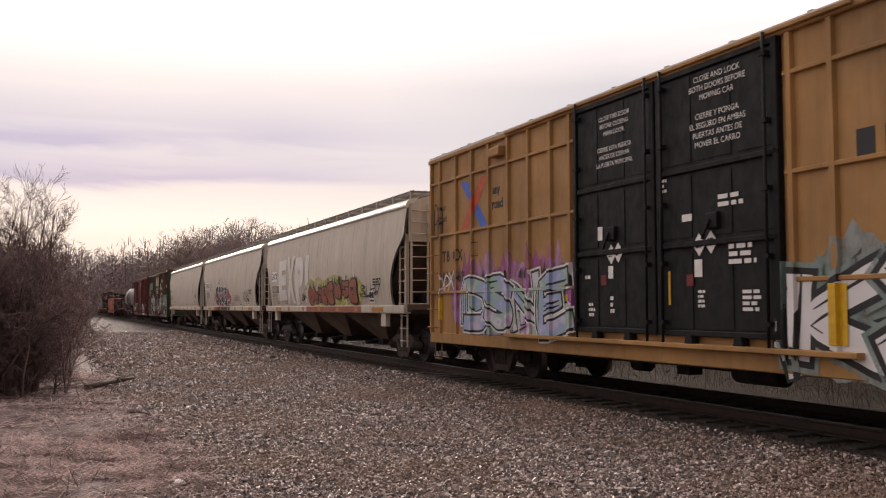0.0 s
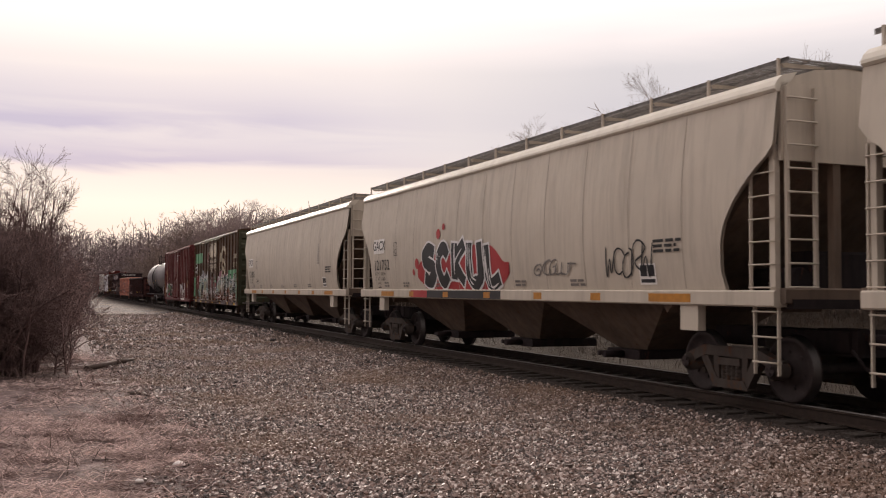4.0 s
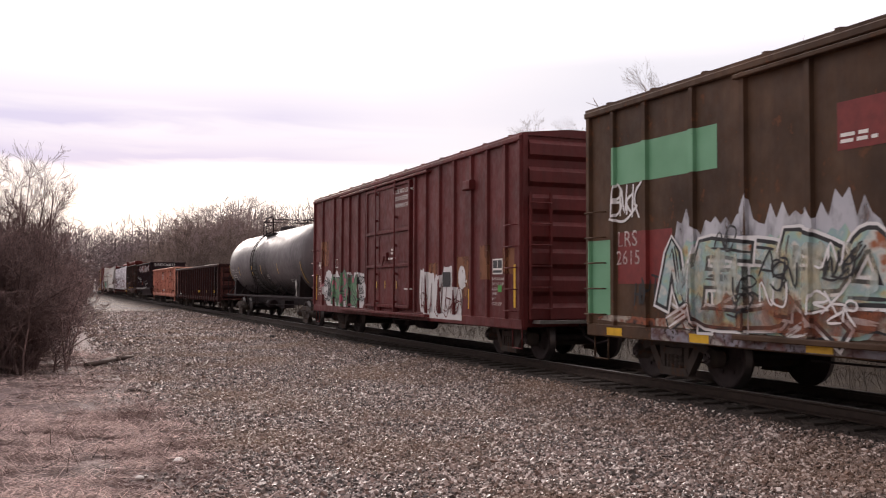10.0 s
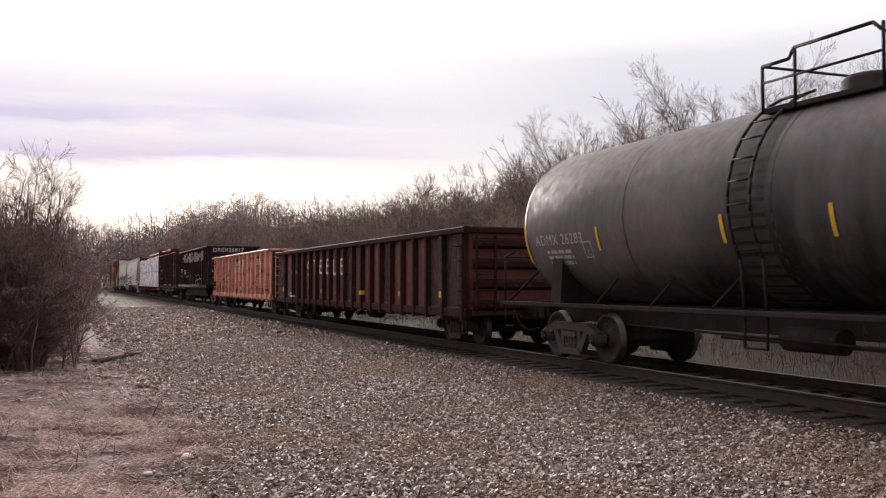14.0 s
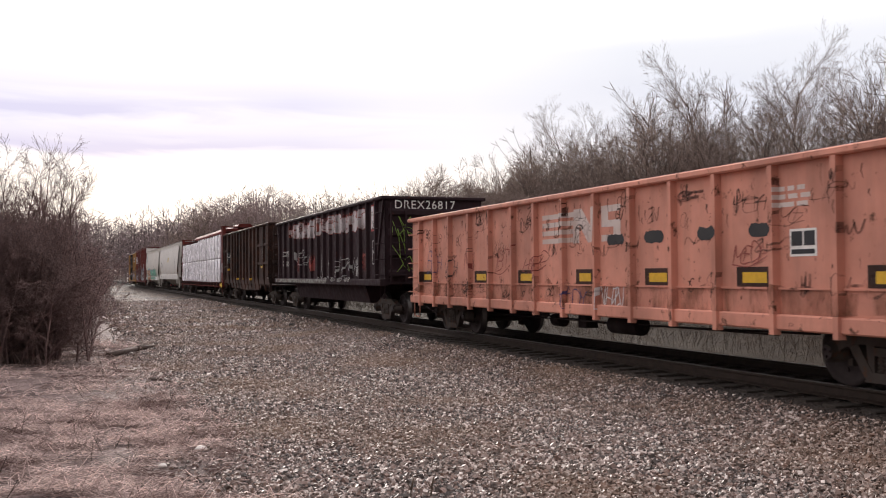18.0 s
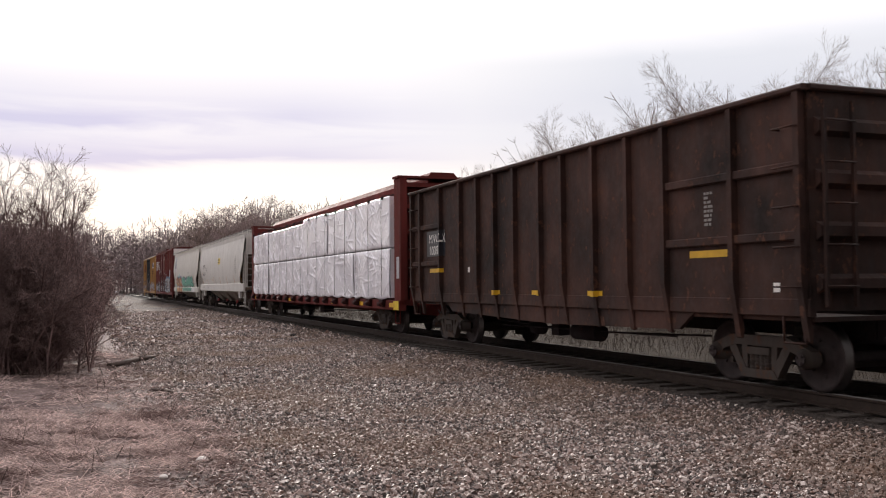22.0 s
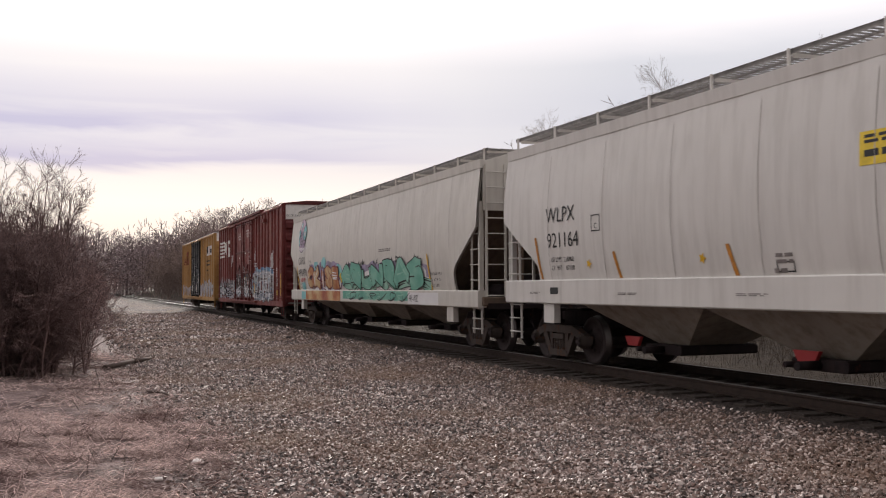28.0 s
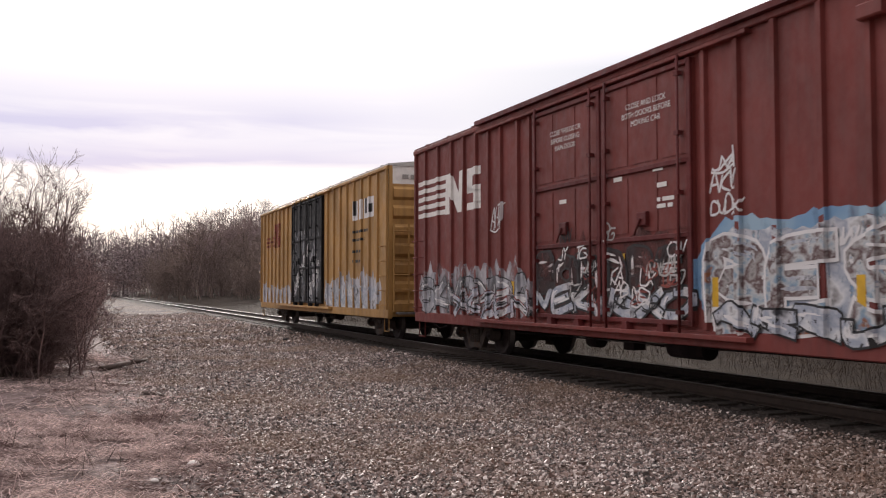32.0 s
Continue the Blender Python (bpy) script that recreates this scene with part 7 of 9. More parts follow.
    part("side_ledge", Shape().box(157.0 - sd.uc, 173.2 - sd.uc, sd.base, sd.base + 0.03, 1.21, 1.235), SALMON, car)
    car, sd = gons["black"]
    ghost_white = mist("thin_white_spray", [rgb(0.55, 0.52, 0.53), rgb(0.66, 0.63, 0.64)], 1.4, 0.56)
    for i, ch in enumerate("ISEUEGNESUSG"):
        u = 188.5 - 0.93 * i
        k = 0.5 + 0.5 * i / 11
        halo(sd, car, u - 0.02, u - 0.74, 3.02, 3.42, RED_MIST, 100 + i, 0.1, 0.0, n=8)
        piece(sd, car, ch, u, u - 0.78, 2.8 + 0.1 * (1 - k), 3.46, ghost_white, RED_MIST, 101 + i, 0.42, 0.05, None, RED_MIST, 0.008, 4, 1.0, 1.3, label="ghostly white and red graffiti letter")
    sd.patch("graffiti", 177.05, 176.45, 2.72, 3.5, RED, car, 0.004)
    sd.patch("graffiti", 177.02, 176.48, 2.78, 3.46, CHALK, car, 0.006)
    for i, ln in enumerate(("STAY", "TRUE")):
        sd.text(ln, 177.0, 3.17 - 0.25 * i, cap(0.13), INK, car, lift=0.009)
    tag(sd, car, 176.95, 2.8, 0.4, 0.12, INK, 103, 3, 0.03)
    sd.text("DREX", 189.5, 2.2, cap(0.22), WHITE_PAINT, car, spacing=1.25)
    sd.text("26817", 189.5, 1.8, cap(0.22), WHITE_PAINT, car, spacing=1.25)
    framed_mark(sd, car, 176.92, 1.74, 0.44, 0.35, " ", WHITE_PAINT)
    framed_mark(sd, car, 176.92, 2.12, 0.44, 0.32, " ", WHITE_PAINT)
    for i, u in enumerate((183.3, 182.3, 181.2, 180.3, 179.4)):
        tag(sd, car, u, 1.42, 0.42, 0.72, THIN_WHITE, 110 + i, 1, 0.026)
        tag(sd, car, u - 0.05, 1.5, 0.3, 0.4, THIN_WHITE, 150 + i, 1, 0.022)
        tag(sd, car, u + 0.1, 1.22, 0.5, 0.12, THIN_WHITE, 130 + i, 3, 0.016, 0.16)
    tag(sd, car, 178.7, 1.4, 0.4, 0.3, THIN_WHITE, 120, 3, 0.024)
    tag(sd, car, 178.75, 1.7, 0.45, 0.3, THIN_WHITE, 121, 3, 0.024)
    for i, u in enumerate((187.4, 186.5, 185.6)):
        tag(sd, car, u, 1.9, 0.3, 0.5, THIN_WHITE, 125 + i, 1, 0.022)
    for a, b in ((178.0, 177.5), (185.2, 184.2), (187.2, 186.5)):
        halo(sd, car, a, b, 1.6, 2.1, RED_MIST, int(a), 0.08, 0.0, n=10)
    splash = spray("splashed_sill", [rgb(0.05, 0.035, 0.035), rgb(0.26, 0.27, 0.24), rgb(0.09, 0.06, 0.055), rgb(0.05, 0.03, 0.03)], 5.0, 0.56)
    part("graffiti", Shape().box(190.8 - sd.uc, 182.0 - sd.uc, 1.652, 1.655, 1.14, 1.28), splash, car)
    x = 175.7 - sd.uc
    me = letters("DREX26817", cap(0.24), 0.0, "LEFT", 1.1)
    me.transform(Matrix.Translation((x - 0.1, 1.25, 3.32)) @ Matrix(((0, 0, -1, 0), (-1, 0, 0, 0), (0, 1, 0, 0), (0, 0, 0, 1))))
    me.materials.append(WHITE_PAINT)
    part("lettering", me, WHITE_PAINT, car, "white painted letters on the end wall")
    rnd = random.Random(8)
    for i, (y, z, h) in enumerate(((1.3, 1.9, 0.9), (1.2, 2.5, 0.6), (0.8, 2.7, 0.35), (1.15, 1.5, 0.5))):
        s = Shape()
        pts = [Vector((x - 0.1, y - 0.5 * t / 8 + 0.12 * math.sin(t * 2.1 + i), z + h * (0.5 + 0.5 * math.cos(t * 1.7 + i)))) for t in range(9)]
        s.run(pts, 0.008, 4)
        part("graffiti", s, GREEN_TAG, car)
    for xq, k in ((175.7, 1), (191.1, -1)):
        part("corner_brace", Shape().prism([(xq - sd.uc, 3.6), (xq + k * 0.12 - sd.uc, 3.6), (xq + k * 0.95 - sd.uc, 1.3), (xq + k * 0.8 - sd.uc, 1.3)], 1, sd.base + 0.002, sd.base + 0.05), TUB_BLACK, car)
    car, sd = gons["rust"]
    sd.patch("black_panel", 206.25, 205.0, 2.12, 2.75, FILM, car, 0.003)
    sd.text("MWCX", 206.1, 2.45, cap(0.22), WHITE_PAINT, car, spacing=1.2)
    sd.text("100951", 206.1, 2.16, cap(0.22), WHITE_PAINT, car, spacing=1.0)
    for u, z, w in ((206.05, 1.72, 0.95), (195.3, 1.78, 0.95), (198.25, 1.2, 0.5), (202.3, 1.2, 0.42), (200.4, 1.2, 0.45)):
        sd.patch("reflective_patch", u, u - w, z, z + 0.1, YELLOW, car, 0.006)
    bars(sd, car, 194.95, 2.2, 0.2, 0.5, 8, GALV, 140)
    for u, z in ((193.55, 1.3), (195.2, 1.05), (203.6, 1.7)):
        sd.patch("sticker", u, u - 0.12, z, z + 0.12, WHITE_PAINT, car, 0.006)


def mark_beam():
    car, sd = BEAM
    sd2 = Side(sd.uc, 1.5)
    for u in (231.35, 229.3, 223.16, 216.0, 212.5, 209.4):
        sd2.patch("reflective_strip", u, u - 0.5, 0.8, 0.92, YELLOW, car, 0.004)
    sd2.patch("yellow_panel", 209.0, 208.55, 0.73, 0.98, YELLOW_LABEL, car, 0.003)
    sd2.text("M-SA", 229.0, 0.78, cap(0.16), WHITE_PAINT, car)
    bars(sd2, car, 227.9, 0.8, 0.8, 0.13, 1, WHITE_PAINT, 150)
    bars(sd2, car, 225.7, 0.78, 0.7, 0.16, 2, WHITE_PAINT, 151)
    grey = plain("grey_panel_paint", rgb(0.4, 0.4, 0.42), 0.5)
    s = Shape().box(208.62 - sd.uc, 208.85 - sd.uc, 1.452, 1.456, 1.6, 2.2)
    part("grey_panel", s, grey, car)


def mark_light():
    car, sd = hops["light"]
    flat = Side(sd.uc, 1.6)
    sd.text("WLPX", 251.28, 2.6, cap(0.27), BLACK_PAINT, car)
    sd.text("921164", 251.26, 2.14, cap(0.27), BLACK_PAINT, car)
    sd.text("LD LMT  218900", 251.15, 1.88, cap(0.085), BLACK_PAINT, car)
    sd.text("LT  WT    67100", 251.15, 1.73, cap(0.085), BLACK_PAINT, car)
    framed_mark(sd, car, 249.66, 2.36, 0.28, 0.28, "C")
    for u in (251.75, 249.05, 246.2, 243.3, 240.5, 237.6, 235.2):
        sd.poly("reflective_strip", [(u, 2.35 if u > 251 else 2.0), (u - 0.08, 2.35 if u > 251 else 2.0), (u - 0.22, 1.57), (u - 0.14, 1.57)], ORANGE_STRIP, car, 0.004, "slanted amber reflective strip")
    sd.patch("yellow_panel", 243.82, 242.9, 2.76, 3.14, YELLOW_LABEL, car, 0.004)
    bars(sd, car, 243.75, 2.98, 0.78, 0.12, 2, BLACK_PAINT, 160, lift=0.007)
    bars(sd, car, 243.75, 2.8, 0.78, 0.13, 1, BLACK_PAINT, 161, lift=0.007)
    for u, z, w, h, r, q in ((245.25, 1.68, 0.35, 0.16, 2, 1), (245.3, 1.55, 0.0001 + 0.3, 0.1, 1, 2), (236.95, 2.1, 0.4, 1.0, 9, 3)):
        bars(sd, car, u, z, w, h, r, GALV, 162 + q)
    framed_mark(sd, car, 245.25, 1.6, 0.32, 0.14, " ")
    flat.patch("small_print", 251.2, 250.9, 1.3, 1.42, BLACK_PAINT, car, 0.004)
    for u, w in ((252.0, 0.6), (248.9, 0.9), (246.0, 0.9), (241.5, 0.9)):
        bars(flat, car, u, 1.29, w * 0.7, 0.045, 2, GALV, int(u))
    for j in range(9):
        x = 251.2 - 1.9 * j - sd.uc
        q = Shape().sheet([[(x - 0.006, sd.curve(z) + 0.006, z), (x + 0.006, sd.curve(z) + 0.008, z)] for z in [1.56 + 0.19 * i for i in range(13)]], False)
        part("weld_seam", q, SEAM_PALE, car)
    star = [(246.72 + r * math.cos(a * math.pi / 5), 1.82 + r * math.sin(a * math.pi / 5)) for a in range(10) for r in [0.09 if a % 2 else 0.04]]
    sd.poly("sticker", star, YELLOW, car, 0.004)
    sd.poly("sticker", [(u + 3.1, z) for u, z in star], YELLOW, car, 0.004)
    for i in range(4):
        x = 237.4 + 4.1 * i - sd.uc
        part("gate_cover", Shape().prism([(x - 0.24, 0.58), (x + 0.24, 0.58), (x + 0.14, 0.42), (x - 0.14, 0.42)], 1, 0.76, 0.82), RED, car, "red outlet cap")


def mark_tagged():
    car, sd = hops["tagged"]
    flat = Side(sd.uc, 1.6)
    sd.text("CBFX", 271.8, 2.32, cap(0.27), BLACK_PAINT, car, spacing=1.25)
    sd.text("490490", 271.78, 1.88, cap(0.27), BLACK_PAINT, car, spacing=1.15)
    sd.text("LD LMT  219300", 271.65, 1.55, cap(0.085), BLACK_PAINT, car)
    sd.text("LT WT    66700", 271.62, 1.4, cap(0.085), BLACK_PAINT, car)
    tag(sd, car, 271.55, 1.68, 0.8, 0.13, RED, 170, 6, 0.025)
    framed_mark(sd, car, 270.05, 2.16, 0.26, 0.26, "C")
    for u in (272.05, 257.6):
        sd.poly("reflective_strip", [(u, 2.25), (u - 0.08, 2.25), (u - 0.26, 1.36), (u - 0.16, 1.36)], YELLOW, car, 0.012)
    # a round painted shape
    def disc(u, z, rx, rz, mat, lift, n=22):
        sd.poly("graffiti", [(u + rx * math.cos(6.2832 * a / n), z + rz * math.sin(6.2832 * a / n)) for a in range(n)], mat, car, lift, "round lavender and cyan painted shape")
    for u, z, rx, rz in ((271.25, 3.42, 0.56, 0.56), (271.3, 3.78, 0.33, 0.26), (271.3, 3.05, 0.42, 0.26)):
        disc(u, z, rx + 0.03, rz + 0.03, INK, 0.006)
    for u, z, rx, rz, mat in ((271.25, 3.42, 0.56, 0.56, LAVENDER), (271.3, 3.78, 0.33, 0.26, PINK_PALE), (271.3, 3.05, 0.42, 0.26, LAVENDER)):
        disc(u, z, rx, rz, mat, 0.009)
    for u, z, r in ((270.88, 3.5, 0.25), (271.72, 3.48, 0.15), (271.7, 3.16, 0.12), (271.42, 3.82, 0.1)):
        disc(u, z, r * 1.15, r * 1.2, INK, 0.012, 14)
        disc(u, z, r, r * 1.05, CYAN, 0.015, 14)
        disc(u + 0.02, z - 0.02, r * 0.45, r * 0.4, CHALK, 0.018, 12)
    for i in range(14):
        tag(sd, car, 271.7 - rnd_u(i, 0.75), 2.98 + rnd_u(i + 20, 0.8), 0.2, 0.14, INK, 470 + i, 1, 0.012, 0.02)
    for i in range(9):
        u = 271.75 - 0.15 * i
        sd.poly("graffiti", [(u, 2.95), (u - 0.13, 2.95), (u - 0.065, 2.68 + 0.008 * (i - 4) ** 2)], CHALK, car, 0.01)
    # amber piece
    halo(sd, car, 270.3, 265.4, 1.4, 2.25, LAV_MIST, 172, 0.15, 0.0)
    for u, z, r in ((269.0, 2.2, 0.22), (267.9, 2.3, 0.22), (265.9, 2.0, 0.25), (271.1, 1.5, 0.2)):
        halo(sd, car, u + r * 1.4, u - r * 1.4, z - r * 0.7, z + r * 0.7, CYAN, int(u * 10), 0.08, 0.0, 0.03, 0.005, 12)
    piece(sd, car, "XSKZN", 270.1, 265.9, 1.36, 1.75, CHALK, WINE, 183, 0.26, 0.06, None, WINE, 0.006, 14, 1.5)
    piece(sd, car, "CKISE", 270.15, 265.9, 1.38, 2.18, AMBER, WINE, 173, 0.34, 0.08, None, CHALK, 0.028, 12, 1.4, 0.5, 0.1, label="amber and rust graffiti letters edged in wine red")
    part("graffiti", Shape().box(270.7 - sd.uc, 265.8 - sd.uc, 1.6, 1.603, 1.0, 1.33), AMBER, car)
    part("graffiti", Shape().box(271.4 - sd.uc, 270.7 - sd.uc, 1.6, 1.603, 1.02, 1.3), CYAN, car)
    sd.poly("graffiti", [(265.7 + 0.16 * math.cos(a * 0.45), 1.75 + 0.16 * math.sin(a * 0.45)) for a in range(14)], YELLOW_LABEL, car, 0.008)
    # sea-green piece
    halo(sd, car, 265.5, 257.4, 1.4, 2.15, LAV_MIST, 174, 0.25, 0.0)
    halo(sd, car, 265.3, 257.7, 1.4, 1.95, CHALK, 175, 0.25, 0.0, lift=0.004)
    piece(sd, car, "KXZWKNX", 265.4, 257.6, 1.36, 1.8, SEA_LIGHT, INK, 186, 0.24, 0.05, CHALK, INK, 0.007, 16, 1.6)
    piece(sd, car, "ARUNRAS", 265.4, 257.9, 1.38, 2.18, SEA, INK, 176, 0.32, 0.06, None, SEA_LIGHT, 0.03, 8, 1.35, 0.4, 0.14, label="sea-green graffiti letters with black edges")
    part("graffiti", Shape().box(265.5 - sd.uc, 259.1 - sd.uc, 1.6, 1.603, 1.08, 1.33), SEA, car)
    for i in range(12):
        tag(flat, car, 265.2 - 0.5 * i, 1.1, 0.5, 0.2, INK if i % 2 else SEA_LIGHT, 480 + i, 1, 0.03, 0.006)
    part("graffiti", Shape().box(259.1 - sd.uc, 256.9 - sd.uc, 1.6, 1.603, 1.0, 1.3), CHALK, car)
    for j in range(9):
        x = 271.3 - 1.9 * j - sd.uc
        q = Shape().sheet([[(x - 0.006, sd.curve(z) + 0.006, z), (x + 0.006, sd.curve(z) + 0.008, z)] for z in [2.3 + 0.14 * i for i in range(13)]], False)
        part("weld_seam", q, SEAM_PALE, car)
    flat.text("HI-VIZ.", 259.0, 1.07, cap(0.17), INK, car, lift=0.008)
    tag(sd, car, 260.0, 2.05, 0.6, 0.18, INK, 178, 4, 0.04, 0.02)
    tag(sd, car, 265.0, 2.0, 0.35, 0.15, INK, 179, 3, 0.03, 0.02)
    bars(sd, car, 261.5, 2.42, 1.4, 0.1, 2, GALV, 180)
    for i, ln in enumerate(("EX.W 10-8  H 8-0", "EW   8-7  H 15-1", "CU.FT. 5870")):
        sd.text(ln, 257.45, 1.72 - 0.14 * i, cap(0.075), BLACK_PAINT, car)


def mark_red():
    car, sd = boxes["red"]
    for i in range(5):
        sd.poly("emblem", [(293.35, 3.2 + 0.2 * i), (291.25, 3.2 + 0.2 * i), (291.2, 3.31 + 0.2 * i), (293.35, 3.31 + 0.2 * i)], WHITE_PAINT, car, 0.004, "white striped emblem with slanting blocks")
    sd.poly("emblem", [(291.55, 3.18), (291.2, 3.18), (291.2, 3.66), (290.8, 3.18), (290.42, 3.18), (290.36, 4.1), (290.7, 4.1), (290.72, 3.62), (291.1, 4.1), (291.5, 4.1)], WHITE_PAINT, car, 0.006)
    for a, b, z0, z1 in ((290.25, 289.5, 3.92, 4.1), (290.25, 289.95, 3.6, 3.92), (290.25, 289.5, 3.55, 3.7), (289.8, 289.5, 3.3, 3.6), (290.25, 289.5, 3.18, 3.34)):
        sd.patch("emblem", a, b, z0, z1, WHITE_PAINT, car, 0.006)
    for i, ln in enumerate(("CLOSE THIS DOOR", "BEFORE CLOSING", "MAIN DOOR")):
        sd.text(ln, 285.7, 4.2 - 0.14 * i, cap(0.09), WHITE_PAINT, car, "CENTER", lift=0.006)
    for i, ln in enumerate(("CLOSE AND LOCK", "BOTH DOORS BEFORE", "MOVING CAR")):
        sd.text(ln, 283.2, 4.25 - 0.14 * i, cap(0.09), WHITE_PAINT, car, "CENTER", lift=0.006)
    thin = mist("thin_pale_wash", [rgb(0.42, 0.42, 0.46), rgb(0.58, 0.57, 0.6)], 2.4, 0.53)
    halo(sd, car, 293.3, 287.0, 0.85, 1.85, thin, 190, 0.25, 0.3, label="layers of white, black and blue graffiti")
    piece(sd, car, "SKMONRA", 293.1, 287.1, 0.88, 1.7, thin, INK, 191, 0.26, 0.05, None, CHALK, 0.009, 12, 1.3)
    piece(sd, car, "XKZEN", 291.0, 287.2, 0.86, 1.4, SCRUFF_WHITE, RED_MIST, 291, 0.2, 0.05, None, INK, 0.03, 14, 1.3)
    door_wash = mist("dark_door_wash", [rgb(0.06, 0.02, 0.019), rgb(0.11, 0.04, 0.036)], 2.6, 0.5)
    halo(sd, car, 286.9, 282.05, 0.98, 2.2, door_wash, 192, 0.25, 0.25, lift=0.005)
    piece(sd, car, "BOHDBE", 286.8, 282.2, 1.35, 2.1, door_wash, INK, 193, 0.3, 0.08, None, CHALK, 0.009, 5, 1.15, 0.1)
    piece(sd, car, "MEKWSXO", 286.8, 282.1, 0.98, 1.5, SCRUFF_WHITE, INK, 200, 0.2, 0.07, None, CHALK, 0.012, 12, 1.3)
    for i in range(26):
        tag(sd, car, 286.6 - rnd_u(i + 300, 4.2), 1.0 + rnd_u(i + 330, 1.3), 0.35, 0.25, (CHALK, INK, THIN_WHITE, RED_MIST)[i % 4], 520 + i, 2, 0.03, 0.03)
    halo(sd, car, 282.1, 276.7, 0.85, 2.35, SKY_MIST, 194, 0.12, 0.08)
    halo(sd, car, 281.9, 276.8, 0.86, 2.2, SCRUFF_WHITE, 196, 0.1, 0.05, lift=0.005)
    piece(sd, car, "BESH", 281.8, 276.9, 0.86, 2.15, SCRUFF, CHALK, 195, 0.25, 0.09, None, SCRUFF_WHITE, 0.009, 5, 1.1, 0.6)
    piece(sd, car, "AKRUEX", 281.6, 277.1, 0.86, 1.25, SCRUFF_WHITE, INK, 198, 0.2, 0.06, None, CHALK, 0.034, 14, 1.3)
    for i, (u, z, w, h) in enumerate(((281.75, 2.75, 0.55, 0.3), (281.75, 2.45, 0.6, 0.25), (281.7, 3.05, 0.5, 0.25), (277.7, 2.3, 0.6, 0.7), (289.0, 2.7, 0.6, 0.5), (279.9, 1.95, 0.7, 0.2), (279.0, 1.95, 0.8, 0.25))):
        tag(sd, car, u, z, w, h, CHALK, 197 + i, 3 + i % 2, 0.035)
    for u, z0, z1 in ((279.15, 1.1, 1.6), (281.7, 1.2, 1.6), (283.9, 1.5, 2.0), (288.0, 1.3, 1.6), (275.42, 1.1, 2.02)):
        sd.patch("reflective_strip", u, u - 0.13, z0, z1, YELLOW, car, 0.02)
    emblem_plate(sd, car, 276.32, 1.5, 0.47, 0.32)
    sd.patch("yellow_panel", 276.31, 275.83, 1.13, 1.33, YELLOW_LABEL, car, 0.006)
    bars(sd, car, 276.25, 1.16, 0.4, 0.14, 2, BLACK_PAINT, 205, lift=0.009)
    sd.text("B224", 276.22, 0.93, cap(0.12), WHITE_PAINT, car)
    sd.patch("sticker", 276.95, 276.76, 1.52, 1.66, GREEN_LABEL, car, 0.008)
    bars(sd, car, 276.38, 1.88, 0.55, 0.42, 5, WHITE_PAINT, 206)
    bars(sd, car, 277.05, 1.75, 0.4, 0.5, 7, WHITE_PAINT, 207)
    bars(sd, car, 277.0, 0.95, 0.35, 0.2, 2, WHITE_PAINT, 208)
    for u, z in ((285.9, 2.95), (282.9, 2.95), (284.1, 3.15), (283.0, 3.2)):
        sd.patch("sticker", u, u - 0.25, z, z + 0.07, WHITE_PAINT, car, 0.01)
    bars(sd, car, 282.9, 2.6, 0.5, 0.2, 2, WHITE_PAINT, 209, lift=0.01)
    x = 274.98 - sd.uc
    me = letters("EXCESS HIGHT CAR", cap(0.085), 0.0, "LEFT", 1.0)
    me.transform(Matrix.Translation((x - 0.035, 1.45, 4.42)) @ Matrix(((0, 0, -1, 0), (-1, 0, 0, 0), (0, 1, 0, 0), (0, 0, 0, 1))))
    me.materials.append(BLACK_PAINT)
    part("lettering", me, BLACK_PAINT, car, "black letters on the white end panel")
    part("roof_vent", Shape().box(278.95 - sd.uc, 278.6 - sd.uc, sd.base, sd.base + 0.16, 4.4, 4.58, 0.02), RED_BROWN, car)
    part("roof_fairing", Shape().prism([(sd.base + 0.02, 4.93), (sd.base + 0.16, 4.93), (sd.base + 0.16, 5.02), (sd.base - 0.1, 5.1)], 0, 279.6 - sd.uc, 289.5 - sd.uc), MAROON, car)


